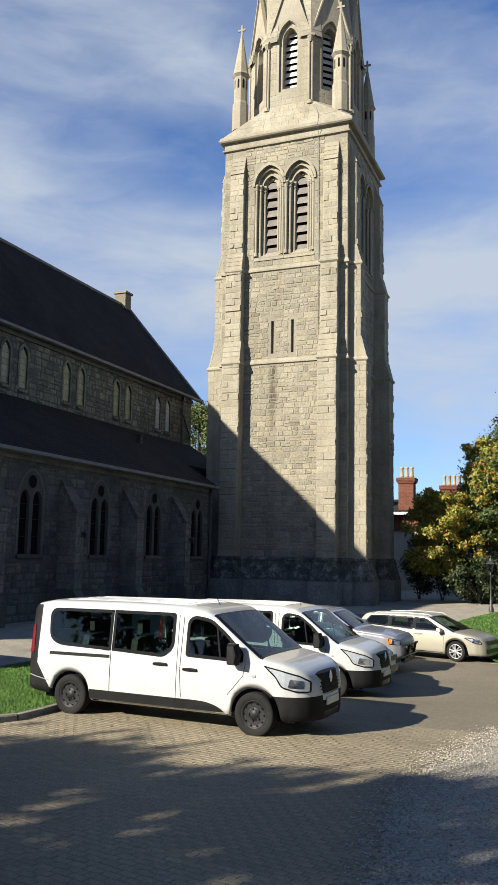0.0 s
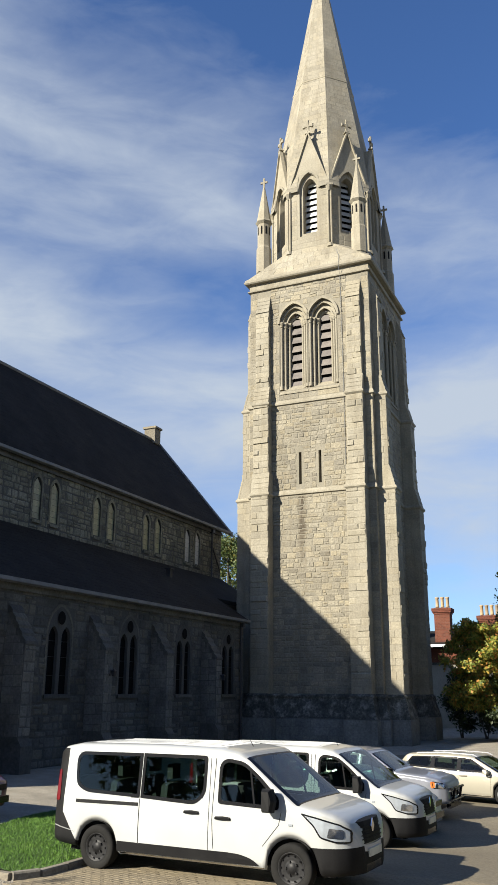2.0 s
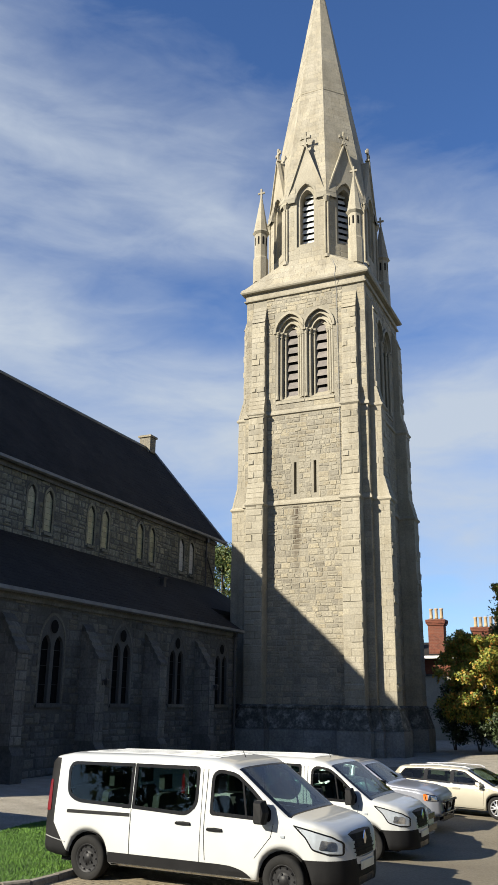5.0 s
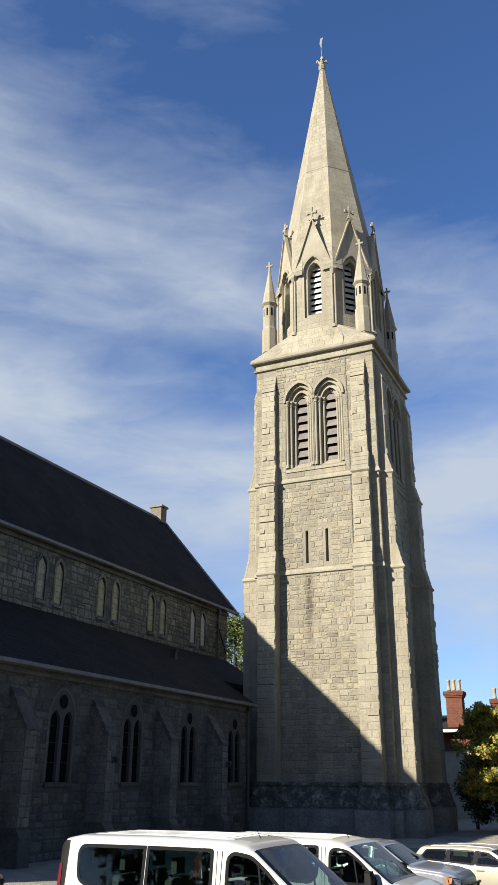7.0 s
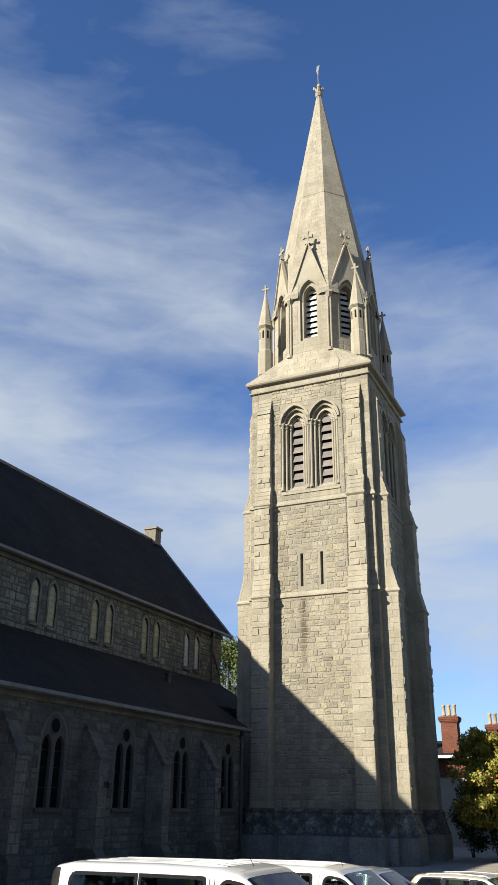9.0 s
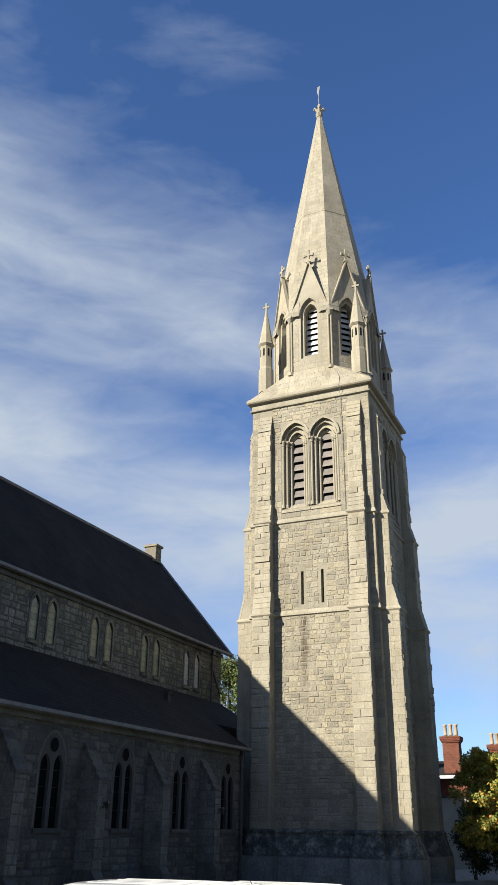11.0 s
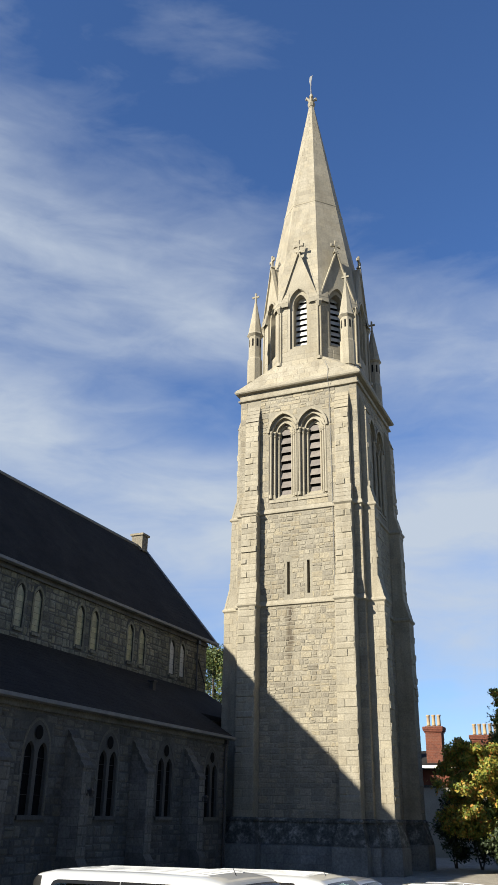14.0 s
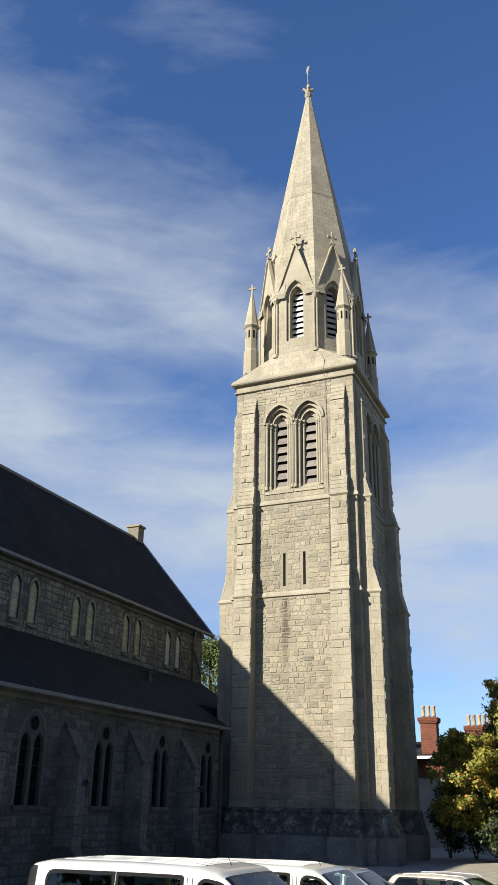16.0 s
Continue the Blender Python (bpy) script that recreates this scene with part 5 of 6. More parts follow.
def wheel(parent, x, s, track, R, rim, style):
    """Tyre, rim and hub; s: +1 on the vehicle's left."""
    w = 0.21
    m = pose(x, s * (track - w / 2), R, 0, 0, 0 if s > 0 else 180)
    ty = lathe([(rim, -w * 0.45), (R * 0.93, -w / 2), (R * 0.985, -w * 0.42), (R, -w * 0.3), (R, w * 0.3), (R * 0.985, w * 0.42), (R * 0.93, w / 2), (rim * 1.05, w * 0.47), (rim, w * 0.42)])
    tyre = part("tyre", ty, M["rubber"], parent, smooth=True, at=m)
    if style == "steel":
        g = lathe([(rim * 1.0, w * 0.44), (rim * 0.93, w * 0.46), (rim * 0.9, w * 0.3), (rim * 0.72, w * 0.36), (rim * 0.55, w * 0.3), (rim * 0.34, w * 0.36), (rim * 0.30, w * 0.42), (0.001, w * 0.42)])
        rm = part("rim", g, M["steel_rim"], tyre, smooth=True)
        g = Geo()
        for i in range(10):
            a = 2 * math.pi * i / 10
            c = Vector((rim * 0.8 * math.cos(a), w * 0.315, rim * 0.8 * math.sin(a)))
            g.loft([[tuple(c + Vector((0.013 * math.cos(t), dy, 0.013 * math.sin(t)))) for t in (k * math.pi / 4 for k in range(8))] for dy in (0.0, 0.022)])
        tagged(part("rim_hole", g, M["seal"], tyre), kind="stuff")
        g = Geo()
        for i in range(5):
            a = 2 * math.pi * i / 5
            g.between((rim * 0.42 * math.cos(a), w * 0.3, rim * 0.42 * math.sin(a)), (rim * 0.42 * math.cos(a), w * 0.46, rim * 0.42 * math.sin(a)), 0.018, 0.016, 6)
        tagged(part("wheel_nut", g, M["steel_rim"], tyre), kind="stuff")
    else:
        part("brake_disc", lathe([(rim * 0.98, w * 0.1), (0.001, w * 0.1)]), M["seal"], tyre)
        g = lathe([(rim * 1.0, w * 0.42), (rim * 0.99, w * 0.48), (rim * 0.9, w * 0.46), (rim * 0.9, w * 0.15)])
        part("rim", g, M["alloy"], tyre, smooth=True)
        for i in range(5):
            g = Geo()
            for da in (-0.17, 0.17):
                a, b = 2 * math.pi * i / 5 + da * 0.9, 2 * math.pi * i / 5 + da * 1.5
                p0, p1 = Vector((0.04 * math.cos(a), w * 0.40, 0.04 * math.sin(a))), Vector((rim * 0.94 * math.cos(b), w * 0.44, rim * 0.94 * math.sin(b)))
                g.between(p0, p1, 0.028, 0.020, 6)
            part("spoke", g, M["alloy"], tyre)
        part("hub", lathe([(0.065, w * 0.3), (0.06, w * 0.48), (0.001, w * 0.5)], 14), M["alloy"], tyre, smooth=True)
    return tyre


def seat(parent, x, y, w, z=0.42, h=0.75):
    g = Geo()
    g.loft([[(x - 0.25, y - w / 2, zz), (x + 0.25, y - w / 2, zz), (x + 0.25, y + w / 2, zz), (x - 0.25, y + w / 2, zz)] for zz in (z - 0.1, z + 0.05)])
    g.loft([[(x - 0.22 - 0.16 * t - 0.06, y - k, z + 0.05 + h * t), (x - 0.22 - 0.16 * t + 0.06, y - k, z + 0.05 + h * t), (x - 0.22 - 0.16 * t + 0.06, y + k, z + 0.05 + h * t), (x - 0.22 - 0.16 * t - 0.06, y + k, z + 0.05 + h * t)] for t, k in ((0, w * 0.46), (0.7, w * 0.46), (0.95, w * 0.36), (1.0, w * 0.25))])
    g.box(x - 0.46, x - 0.36, y - 0.12, y + 0.12, z + 0.1 + h, z + 0.32 + h)
    return part("seat", g, M["fabric"], parent)


def vehicle(name, m, sp, label, category, group=""):
    ob = thing(name, m, label, category, group)
    sh = Shell(sp)
    x0, x1 = sp["top"][0][0], sp["top"][-1][0]
    n = int((x1 - x0) / 0.045)
    xs = sorted([x0 + (x1 - x0) * i / n for i in range(n + 1)] + [x1 - 0.012, x0 + 0.012])
    profs = [sh.profile(x) for x in xs]
    k = len(profs[0])
    wins = [(rounded(P, r), rounded(inset(P, 0.05), r), rounded(inset(P, 0.052), r), nm) for P, r, nm in sp["windows"]]
    holes = [rounded(inset(P, 0.022), r) for P, r, _ in sp["windows"]]
    parts, skin, lining = {}, Geo(), Geo()
    wa, wb = sp["screen"]
    for i in range(len(xs) - 1):
        for j in range(k - 1):
            cx, cz = 0.5 * (xs[i] + xs[i + 1]), 0.25 * (profs[i][j][1] + profs[i + 1][j][1] + profs[i][j + 1][1] + profs[i + 1][j + 1][1])
            if 11 <= j <= 23 and any(in_poly(h, cx, cz) for h in holes):
                continue
            kind = "skin"
            if wa < cx < wb and j >= 27:
                kind = "windscreen"
            elif wa - 0.05 < cx < wb + 0.06 and j >= 25:
                kind = "seal"
            if kind == "skin" and x0 + 0.12 < cx < wb - 0.05 and j > 3:
                for s in (-1, 1):
                    lining.quad(*[(x, s * y * 0.955, z - (0.03 if j > 23 else 0.0)) for x, (y, z) in ((xs[i], profs[i][j]), (xs[i + 1], profs[i + 1][j]), (xs[i + 1], profs[i + 1][j + 1]), (xs[i], profs[i][j + 1]))])
            g = skin if kind == "skin" else parts.setdefault(kind, Geo())
            for s in (-1, 1):
                g.quad(*[(x, s * y, z) for x, (y, z) in ((xs[i], profs[i][j]), (xs[i + 1], profs[i + 1][j]), (xs[i + 1], profs[i + 1][j + 1]), (xs[i], profs[i][j + 1]))])
    for x, P in ((xs[0], profs[0]), (xs[-1], profs[-1])):
        for (ya, za), (yb, zb) in zip(P, P[1:]):
            skin.quad((x, ya, za), (x, yb, zb), (x, -yb, zb), (x, -ya, za))
    me = mesh_from("skin", skin, M["seal"])
    bm = bmesh.new()
    bm.from_mesh(me)
    for co, no in sp["cuts"]:
        bmesh.ops.bisect_plane(bm, geom=bm.verts[:] + bm.edges[:] + bm.faces[:], plane_co=co, plane_no=no)
    for fc in bm.faces:
        c = fc.calc_center_median()
        parts.setdefault(sp["zone"](c.x, c.z, c.y), Geo()).face([tuple(v.co) for v in fc.verts])
    bm.free()
    bpy.data.meshes.remove(me)
    look_of = {"body": sp["paint"], "cladding": M["plastic"], "windscreen": M["windscreen"], "seal": M["seal"], "front_bumper": M["plastic"], "rear_bumper": M["plastic"]}
    for nm, g in parts.items():
        part({"seal": "screen_surround"}.get(nm, nm), g, look_of[nm], ob, smooth=True)
    part("lining", lining, M["fabric"], ob)
    # under-body, floor and dashboard
    g = Geo()
    W = interp(sp["plan"], 0) * 0.9
    g.box(x0 + 0.25, x1 - 0.35, -W * 0.78, W * 0.78, 0.22, 0.42)
    part("underbody", g, M["seal"], ob)
    for xw in sp["axles"]:
        a = sp["arch"]
        for s in (-1, 1):
            g = Geo()
            g.loft([[(xw + a * 0.985 * math.cos(t), s * y, sp["R"] + a * 0.985 * math.sin(t)) for t in (math.pi * q / 10 for q in range(11))] for y in (W * 1.06, W * 0.62)], False)
            g.face([(xw + a * math.cos(math.pi * q / 10), s * W * 0.62, sp["R"] + a * math.sin(math.pi * q / 10)) for q in range(11)])
            part("wheel_well", g, M["seal"], ob)
    g = Geo()
    g.loft([[(x, -W * 0.92, z), (x, W * 0.92, z), (x, W * 0.92, 0.5), (x, -W * 0.92, 0.5)] for x, z in ((sp["dash"], sp["belt"] - 0.06), (wb + 0.02, sp["belt"] - 0.10))])
    part("dashboard", g, M["plastic"], ob)
    g = lathe([(0.19 + 0.016 * math.cos(t), 0.016 * math.sin(t)) for t in (k2 * math.pi / 3 for k2 in range(7))], 20)
    part("steering_wheel", g, M["seal"], ob, at=pose(sp["dash"] - 0.22, -0.36, sp["belt"] + 0.02, 0, 0, 90) @ pose(0, 0, 0, -25, 0, 0))
    for x, y, w in sp["seats"]:
        seat(ob, x, y, w, sp["seat_z"], sp["seat_h"])
    # windows
    for P, inner, rim_line, nm in wins:
        for s in (-1, 1):
            fr = part("window", sh.band(P, rim_line, s, 0.006), M["seal"], ob)
            part("pane", sh.patch(inner, s, 0.0015), sp["glass"] if nm == "rear" else M["tint2"], fr, smooth=True)
    for xw in sp["axles"]:
        for s in (-1, 1):
            wheel(ob, xw, s, sp["track"], sp["R"], sp["rim"], sp["wheel"])
    for nm, pts, w, off, mat in sp["lines"]:
        for s in (-1, 1):
            part(nm, sh.strip(pts, w, s, off), mat, ob)
    for nm, poly, mat in sp.get("panels", ()):
        for s in (-1, 1):
            part(nm, sh.patch(rounded(poly, (0.004, 0.004, 0.08, 0.08, 0.03)), s, 0.010), mat, ob)
    for s in (-1, 1):
        for x, z in sp["handles"]:
            y = sh.y(x, z)
            g = Geo()
            g.loft([[(x + dx, s * (y + o), z + dz * (1 - 0.3 * abs(dx) / 0.13)) for o, dz in ((0.0, -0.03), (0.028, -0.022), (0.034, 0.012), (0.0, 0.03))] for dx in (-0.13, -0.09, 0.0, 0.09, 0.13)])
            part("door_handle", g, sp["handle_mat"], ob)
        # mirror
        x, z = sp["mirror"]
        y, hh = sh.y(x, z), sp["mirror_h"]
        g = Geo()
        g.loft([[(x - 0.06 * f, s * (y + o), z - hh * f), (x + 0.10 * f, s * (y + o + 0.02), z - hh * f), (x + 0.13 * f, s * (y + o), z), (x + 0.08 * f, s * (y + o), z + hh * f), (x - 0.06 * f, s * (y + o), z + hh * f)] for o, f in ((0.05, 0.8), (0.10, 1.0), (0.20, 1.0), (0.26, 0.8))])
        g.box(x - 0.04, x + 0.05, min(s * (y - 0.02), s * (y + 0.1)), max(s * (y - 0.02), s * (y + 0.1)), z - hh * 0.9, z - hh * 0.5)
        part("mirror", g, sp["mirror_mat"], ob)
        # lamps
        P = rounded(sp["headlamp"], 0.04)
        hl = part("headlamp", sh.band(P, shrink(P, 0.018), s, 0.014), M["seal"], ob)
        part("reflector", sh.patch(shrink(P, 0.02), s, 0.009), M["lamp"], hl, smooth=True)
        c = sp["bulb"]
        g = sh.patch(rounded([(c[0] - 0.13, c[1] - 0.055), (c[0] + 0.09, c[1] - 0.07), (c[0] + 0.09, c[1] + 0.05), (c[0] - 0.10, c[1] + 0.075)], 0.03), s, 0.016)
        part("bulb_housing", g, M["chrome"], hl, smooth=True)
        if sp.get("amber"):
            part("indicator", sh.patch(rounded(sp["amber"], 0.03), s, 0.012), M["amber"], hl)
        P = rounded(sp["taillamp"], 0.04)
        part("tail_lamp", sh.patch(P, s, 0.012), M["redlens"], ob, smooth=True)
    sp["front"](ob, sh)
    return ob


M["tint2"] = glass("light_tinted_glass", (0.45, 0.5, 0.48))


# passenger van
def van_zone(x, z, y):
    if z < 0.635 and x > 2.04 + 0.6 * (z - 0.635):
        return "front_bumper"
    if x < -2.47 and z < 1.83 or x + 0.72 * z < -1.87 and x < -2.0 and z < 0.9:
        return "rear_bumper"
    return "body"


def van_front(ob, sh):
    g = Geo()
    nose = lambda y, z: interp(FRONT, abs(y)) - 0.28 * max(0.0, z - 0.74)
    n = 10
    for i in range(5):
        z, w = 0.66 + 0.052 * i, 0.46 + 0.02 * i
        g.loft([[(nose(w * (2 * q / n - 1), z) + dx, w * (2 * q / n - 1), z + dz) for dx, dz in ((-0.04, -0.006), (0.012, -0.006), (0.012, 0.010), (-0.04, 0.010))] for q in range(n + 1)])
    part("grille", g, M["plastic"], ob, "black slatted grille")
    g = Geo()
    g.loft([[(nose(0.70 * (2 * q / n - 1), z) + dx, 0.70 * (2 * q / n - 1), z) for dx, z in ((-0.05, 0.67), (0.008, 0.67), (0.008, 0.80), (0.008, 0.95), (-0.06, 0.98))] for q in range(n + 1)])
    part("grille_backing", g, M["plastic"], ob)
    # painted bar of the bumper that dips below the grille
    g = Geo()
    g.loft([[(interp(FRONT, abs(y)) + dx, y, z - 0.055 * (1 - (y / 0.7) ** 2)) for dx, z in ((-0.05, 0.59), (0.016, 0.595), (0.014, 0.685), (-0.05, 0.70))] for y in (0.7 * (2 * q / 14 - 1) for q in range(15))])
    part("bumper_bar", g, sh.sp["paint"], ob)
    g = Geo()
    g.loft([[(nose(0, 0.88) + 0.018 + 0.014 * k, dy, 0.86 + dz) for dy, dz in ((0, -0.11), (0.065, 0), (0, 0.11), (-0.065, 0))] for k in (0, 1)])
    part("badge", g, M["chrome"], ob, "chrome diamond badge")
    g = Geo()
    g.box(2.69, 2.712, -0.26, 0.26, 0.47, 0.58)
    part("number_plate", g, M["plate"], ob)
    g = Geo()
    g.loft([[(interp(FRONT, abs(0.6 * (2 * q / 8 - 1))) + dx, 0.6 * (2 * q / 8 - 1), z) for dx, z in ((-0.05, 0.28), (0.012, 0.28), (0.012, 0.38), (-0.05, 0.40))] for q in range(9)])
    part("lower_intake", g, M["seal"], ob)
    # pressed ribs and aerial on the roof
    for y in (-0.55, -0.28, 0.0, 0.28, 0.55):
        g = Geo()
        g.loft([[(x, y - 0.06, 1.91), (x, y - 0.03, 1.945 + d), (x, y + 0.03, 1.945 + d), (x, y + 0.06, 1.91)] for x, d in ((-2.25, -0.03), (-2.1, -0.008), (-0.5, 0.012), (0.3, 0.01), (0.5, -0.012))])
        part("roof_rib", g, sh.sp["paint"], ob)
    g = Geo()
    g.between((0.65, 0, 1.90), (0.58, 0, 2.02), 0.008, 0.004, 5)
    part("aerial", g, M["seal"], ob)
    for s in (-1, 1):
        g = Geo()
        y = sh.y(1.75, 0.92)
        g.box(1.72, 1.78, min(s * y, s * (y + 0.012)), max(s * y, s * (y + 0.012)), 0.90, 0.93)
        part("side_repeater", g, M["lamp"], ob)


FRONT = [(0.0, 2.68), (0.3, 2.67), (0.5, 2.63), (0.62, 2.57), (0.75, 2.48), (0.9, 2.3)]
VAN = dict(
    top=[(-2.72, 1.66), (-2.68, 1.80), (-2.6, 1.875), (-2.3, 1.93), (-0.6, 1.95), (0.5, 1.935), (0.85, 1.885), (1.02, 1.80), (1.4, 1.52), (1.82, 1.215), (1.95, 1.19), (2.2, 1.145), (2.38, 1.09), (2.5, 1.03), (2.58, 0.96), (2.635, 0.86), (2.66, 0.74), (2.675, 0.60), (2.68, 0.5)],
    plan=[(-2.72, 0.84), (-2.66, 0.92), (-2.5, 0.965), (-2.2, 0.978), (1.5, 0.978), (2.0, 0.955), (2.25, 0.915), (2.42, 0.85), (2.53, 0.76), (2.6, 0.66), (2.65, 0.54), (2.68, 0.40)],
    low=[(-2.72, 0.36), (-2.3, 0.32), (-1.5, 0.27), (1.4, 0.27), (2.3, 0.26), (2.68, 0.27)],
    axles=(1.75, -1.75), arch=0.40, R=0.335, rim=0.215, track=0.955, wheel="steel", belt=1.06, glass_top=1.83, lean=0.895, screen=(1.02, 1.80), cuts=[((0, 0, 0.635), (0, 0, 1)), ((2.04, 0, 0.635), (1, 0, -0.6)), ((-2.47, 0, 0), (1, 0, 0)), ((-2.518, 0, 0.9), (1, 0, 0.72)), ((0, 0, 1.83), (0, 0, 1))], dash=1.35,
    windows=[([(-2.24, 1.27), (-2.28, 1.69), (-2.18, 1.79), (-0.93, 1.805), (-0.93, 1.13), (-2.02, 1.16)], (0.14, 0.1, 0.08, 0.012, 0.012, 0.12), "rear"), ([(-0.915, 1.13), (-0.915, 1.805), (0.30, 1.81), (0.30, 1.25), (0.12, 1.09)], (0.012, 0.012, 0.06, 0.1, 0.1), "rear"),
             ([(0.52, 1.13), (0.52, 1.70), (0.64, 1.79), (0.96, 1.745), (1.22, 1.56), (1.56, 1.26), (1.56, 1.10)], (0.06, 0.1, 0.1, 0.1, 0.05, 0.05, 0.05), "front")],
    glass=M["tint"], paint=M["white_paint"], zone=van_zone, handles=[(0.62, 0.93), (0.06, 0.98)], handle_mat=M["plastic"], mirror=(1.44, 1.24), mirror_h=0.16, mirror_mat=M["plastic"],
    headlamp=[(1.90, 1.09), (2.2, 1.03), (2.46, 0.96), (2.60, 0.87), (2.60, 0.70), (2.42, 0.71), (2.20, 0.77), (2.10, 0.92)], bulb=(2.43, 0.83), taillamp=[(-2.69, 1.0), (-2.69, 1.45), (-2.60, 1.5), (-2.56, 1.0)],
    seats=[(0.85, -0.5, 0.5), (0.85, 0.5, 0.5), (0.85, 0.02, 0.42), (-0.2, -0.45, 0.9), (-0.2, 0.5, 0.45), (-1.2, -0.45, 0.9), (-1.2, 0.5, 0.45), (-2.1, 0.0, 1.5)], seat_z=0.66, seat_h=0.64,
    lines=[("door_seam", [(0.46, 0.5), (0.43, 0.9), (0.45, 1.78)], 0.010, 0.003, M["seal"]), ("door_seam", [(-0.925, 0.34), (-0.925, 1.12)], 0.012, 0.003, M["seal"]), ("door_seam", [(0.36, 0.34), (0.37, 1.0), (0.36, 1.78)], 0.008, 0.003, M["seal"]),
           ("door_seam", [(1.30, 0.60), (1.56, 0.9), (1.60, 1.08)], 0.008, 0.003, M["seal"]), ("sliding_rail", [(-2.2, 1.02), (-0.95, 1.035)], 0.05, 0.010, M["plastic"]), ("side_moulding", [(-1.33, 0.395), (0.72, 0.395)], 0.15, 0.010, M["plastic"]),
           ("window_divider", [(1.16, 1.12), (1.07, 1.62)], 0.03, 0.010, M["seal"]), ("sill_trim", [(-1.3, 0.295), (1.3, 0.295)], 0.022, 0.006, M["chrome"]), ("bumper_line", [(-2.64, 0.62), (-2.2, 0.55)], 0.014, 0.006, M["alloy"])],
    panels=[("door_moulding", [(0.715, 0.32), (0.715, 0.47), (0.90, 0.465), (1.12, 0.415), (1.25, 0.325)], M["plastic"])], front=van_front)
vans = "white vans parked side by side"
van = vehicle("passenger_van", pose(-6.69, 13.36, -0.018, 0, 0, -2.9), VAN, "white passenger van with black bumpers and tinted side windows", "van", vans)
copy_thing(van, pose(-7.12, 18.9, fall(-6.0, 18.9), 0, 0, -2.0))


# champagne estate car
def car_zone(x, z, y):
    return "body"


def car_front(ob, sh):
    nose = sh.sp["top"][-1][0]
    for nm, w, z0, z1, mat in (("grille", 0.42, 0.58, 0.70, M["seal"]), ("lower_intake", 0.55, 0.30, 0.44, M["seal"]), ("number_plate", 0.26, 0.47, 0.57, M["plate"])):
        g = Geo()
        g.box(nose - 0.1, nose + 0.012, -w, w, z0, z1)
        part(nm, g, mat, ob)
    for s in (-1, 1):
        if sh.sp.get("rails"):
            g = Geo()
            pts = [(-1.75, 1.39), (-1.6, 1.44), (-0.6, 1.485), (0.35, 1.465), (0.5, 1.40)]
            for (xa, za), (xb, zb) in zip(pts, pts[1:]):
                g.between((xa, s * 0.60, za), (xb, s * 0.60, zb), 0.018, 0.018, 6)
            part("roof_rail", g, M["alloy"], ob)


ESTATE = dict(
    top=[(-2.40, 0.62), (-2.38, 0.95), (-2.30, 1.10), (-2.05, 1.38), (-1.9, 1.43), (-0.5, 1.475), (0.2, 1.45), (0.45, 1.40), (1.35, 0.985), (1.5, 0.955), (2.0, 0.88), (2.25, 0.79), (2.36, 0.68), (2.41, 0.55), (2.42, 0.45)],
    plan=[(-2.40, 0.68), (-2.3, 0.80), (-2.0, 0.89), (-1.2, 0.925), (1.2, 0.925), (1.8, 0.89), (2.1, 0.82), (2.28, 0.70), (2.38, 0.55), (2.42, 0.4)],
    low=[(-2.42, 0.30), (-1.0, 0.22), (1.0, 0.22), (2.42, 0.22)], axles=(1.46, -1.39), arch=0.385, R=0.33, rim=0.235, track=0.915, wheel="alloy", belt=0.90, glass_top=1.35, lean=0.76, screen=(0.50, 1.32), cuts=[], dash=0.95,
    windows=[([(-2.02, 1.08), (-1.80, 1.34), (-1.02, 1.37), (-1.02, 0.99), (-1.9, 1.02)], 0.06, "rear"), ([(-0.98, 0.99), (-0.98, 1.37), (-0.08, 1.37), (-0.08, 0.96)], 0.05, "rear"), ([(-0.04, 0.96), (-0.04, 1.37), (0.35, 1.33), (1.0, 0.99), (1.0, 0.95)], 0.05, "front")],
    glass=M["tint"], paint=M["champagne"], zone=car_zone, handles=[(0.12, 0.83), (-0.85, 0.86)], handle_mat=M["champagne"], mirror=(0.92, 0.99), mirror_h=0.075, mirror_mat=M["champagne"],
    headlamp=[(1.72, 0.80), (2.0, 0.80), (2.26, 0.70), (2.30, 0.60), (2.10, 0.62)], bulb=(2.14, 0.70), taillamp=[(-2.36, 0.78), (-2.34, 0.95), (-2.12, 0.98), (-2.15, 0.84)],
    seats=[(0.1, -0.38, 0.5), (0.1, 0.38, 0.5), (-0.9, 0.0, 1.25)], seat_z=0.45, seat_h=0.58,
    lines=[("door_seam", [(-0.06, 0.28), (-0.06, 0.95)], 0.009, 0.002, M["seal"]), ("door_seam", [(-1.0, 0.55), (-1.0, 0.98)], 0.009, 0.002, M["seal"]), ("door_seam", [(1.02, 0.3), (1.06, 0.93)], 0.009, 0.002, M["seal"]), ("window_trim", [(-1.95, 0.985), (1.05, 0.93)], 0.018, 0.006, M["chrome"]), ("window_pillar", [(-1.0, 1.0), (-1.0, 1.36)], 0.09, 0.0075, M["seal"]), ("window_pillar", [(-0.06, 0.98), (-0.06, 1.36)], 0.09, 0.0075, M["seal"]), ("sill_trim", [(-0.95, 0.27), (1.0, 0.27)], 0.02, 0.006, M["chrome"])],
    rails=True, front=car_front)
vehicle("estate_car", pose(-5.40, 28.63, -0.47, 0, 0, -14) @ Matrix.Scale(0.955, 4), ESTATE, "champagne estate car with roof rails and alloy wheels", "car")


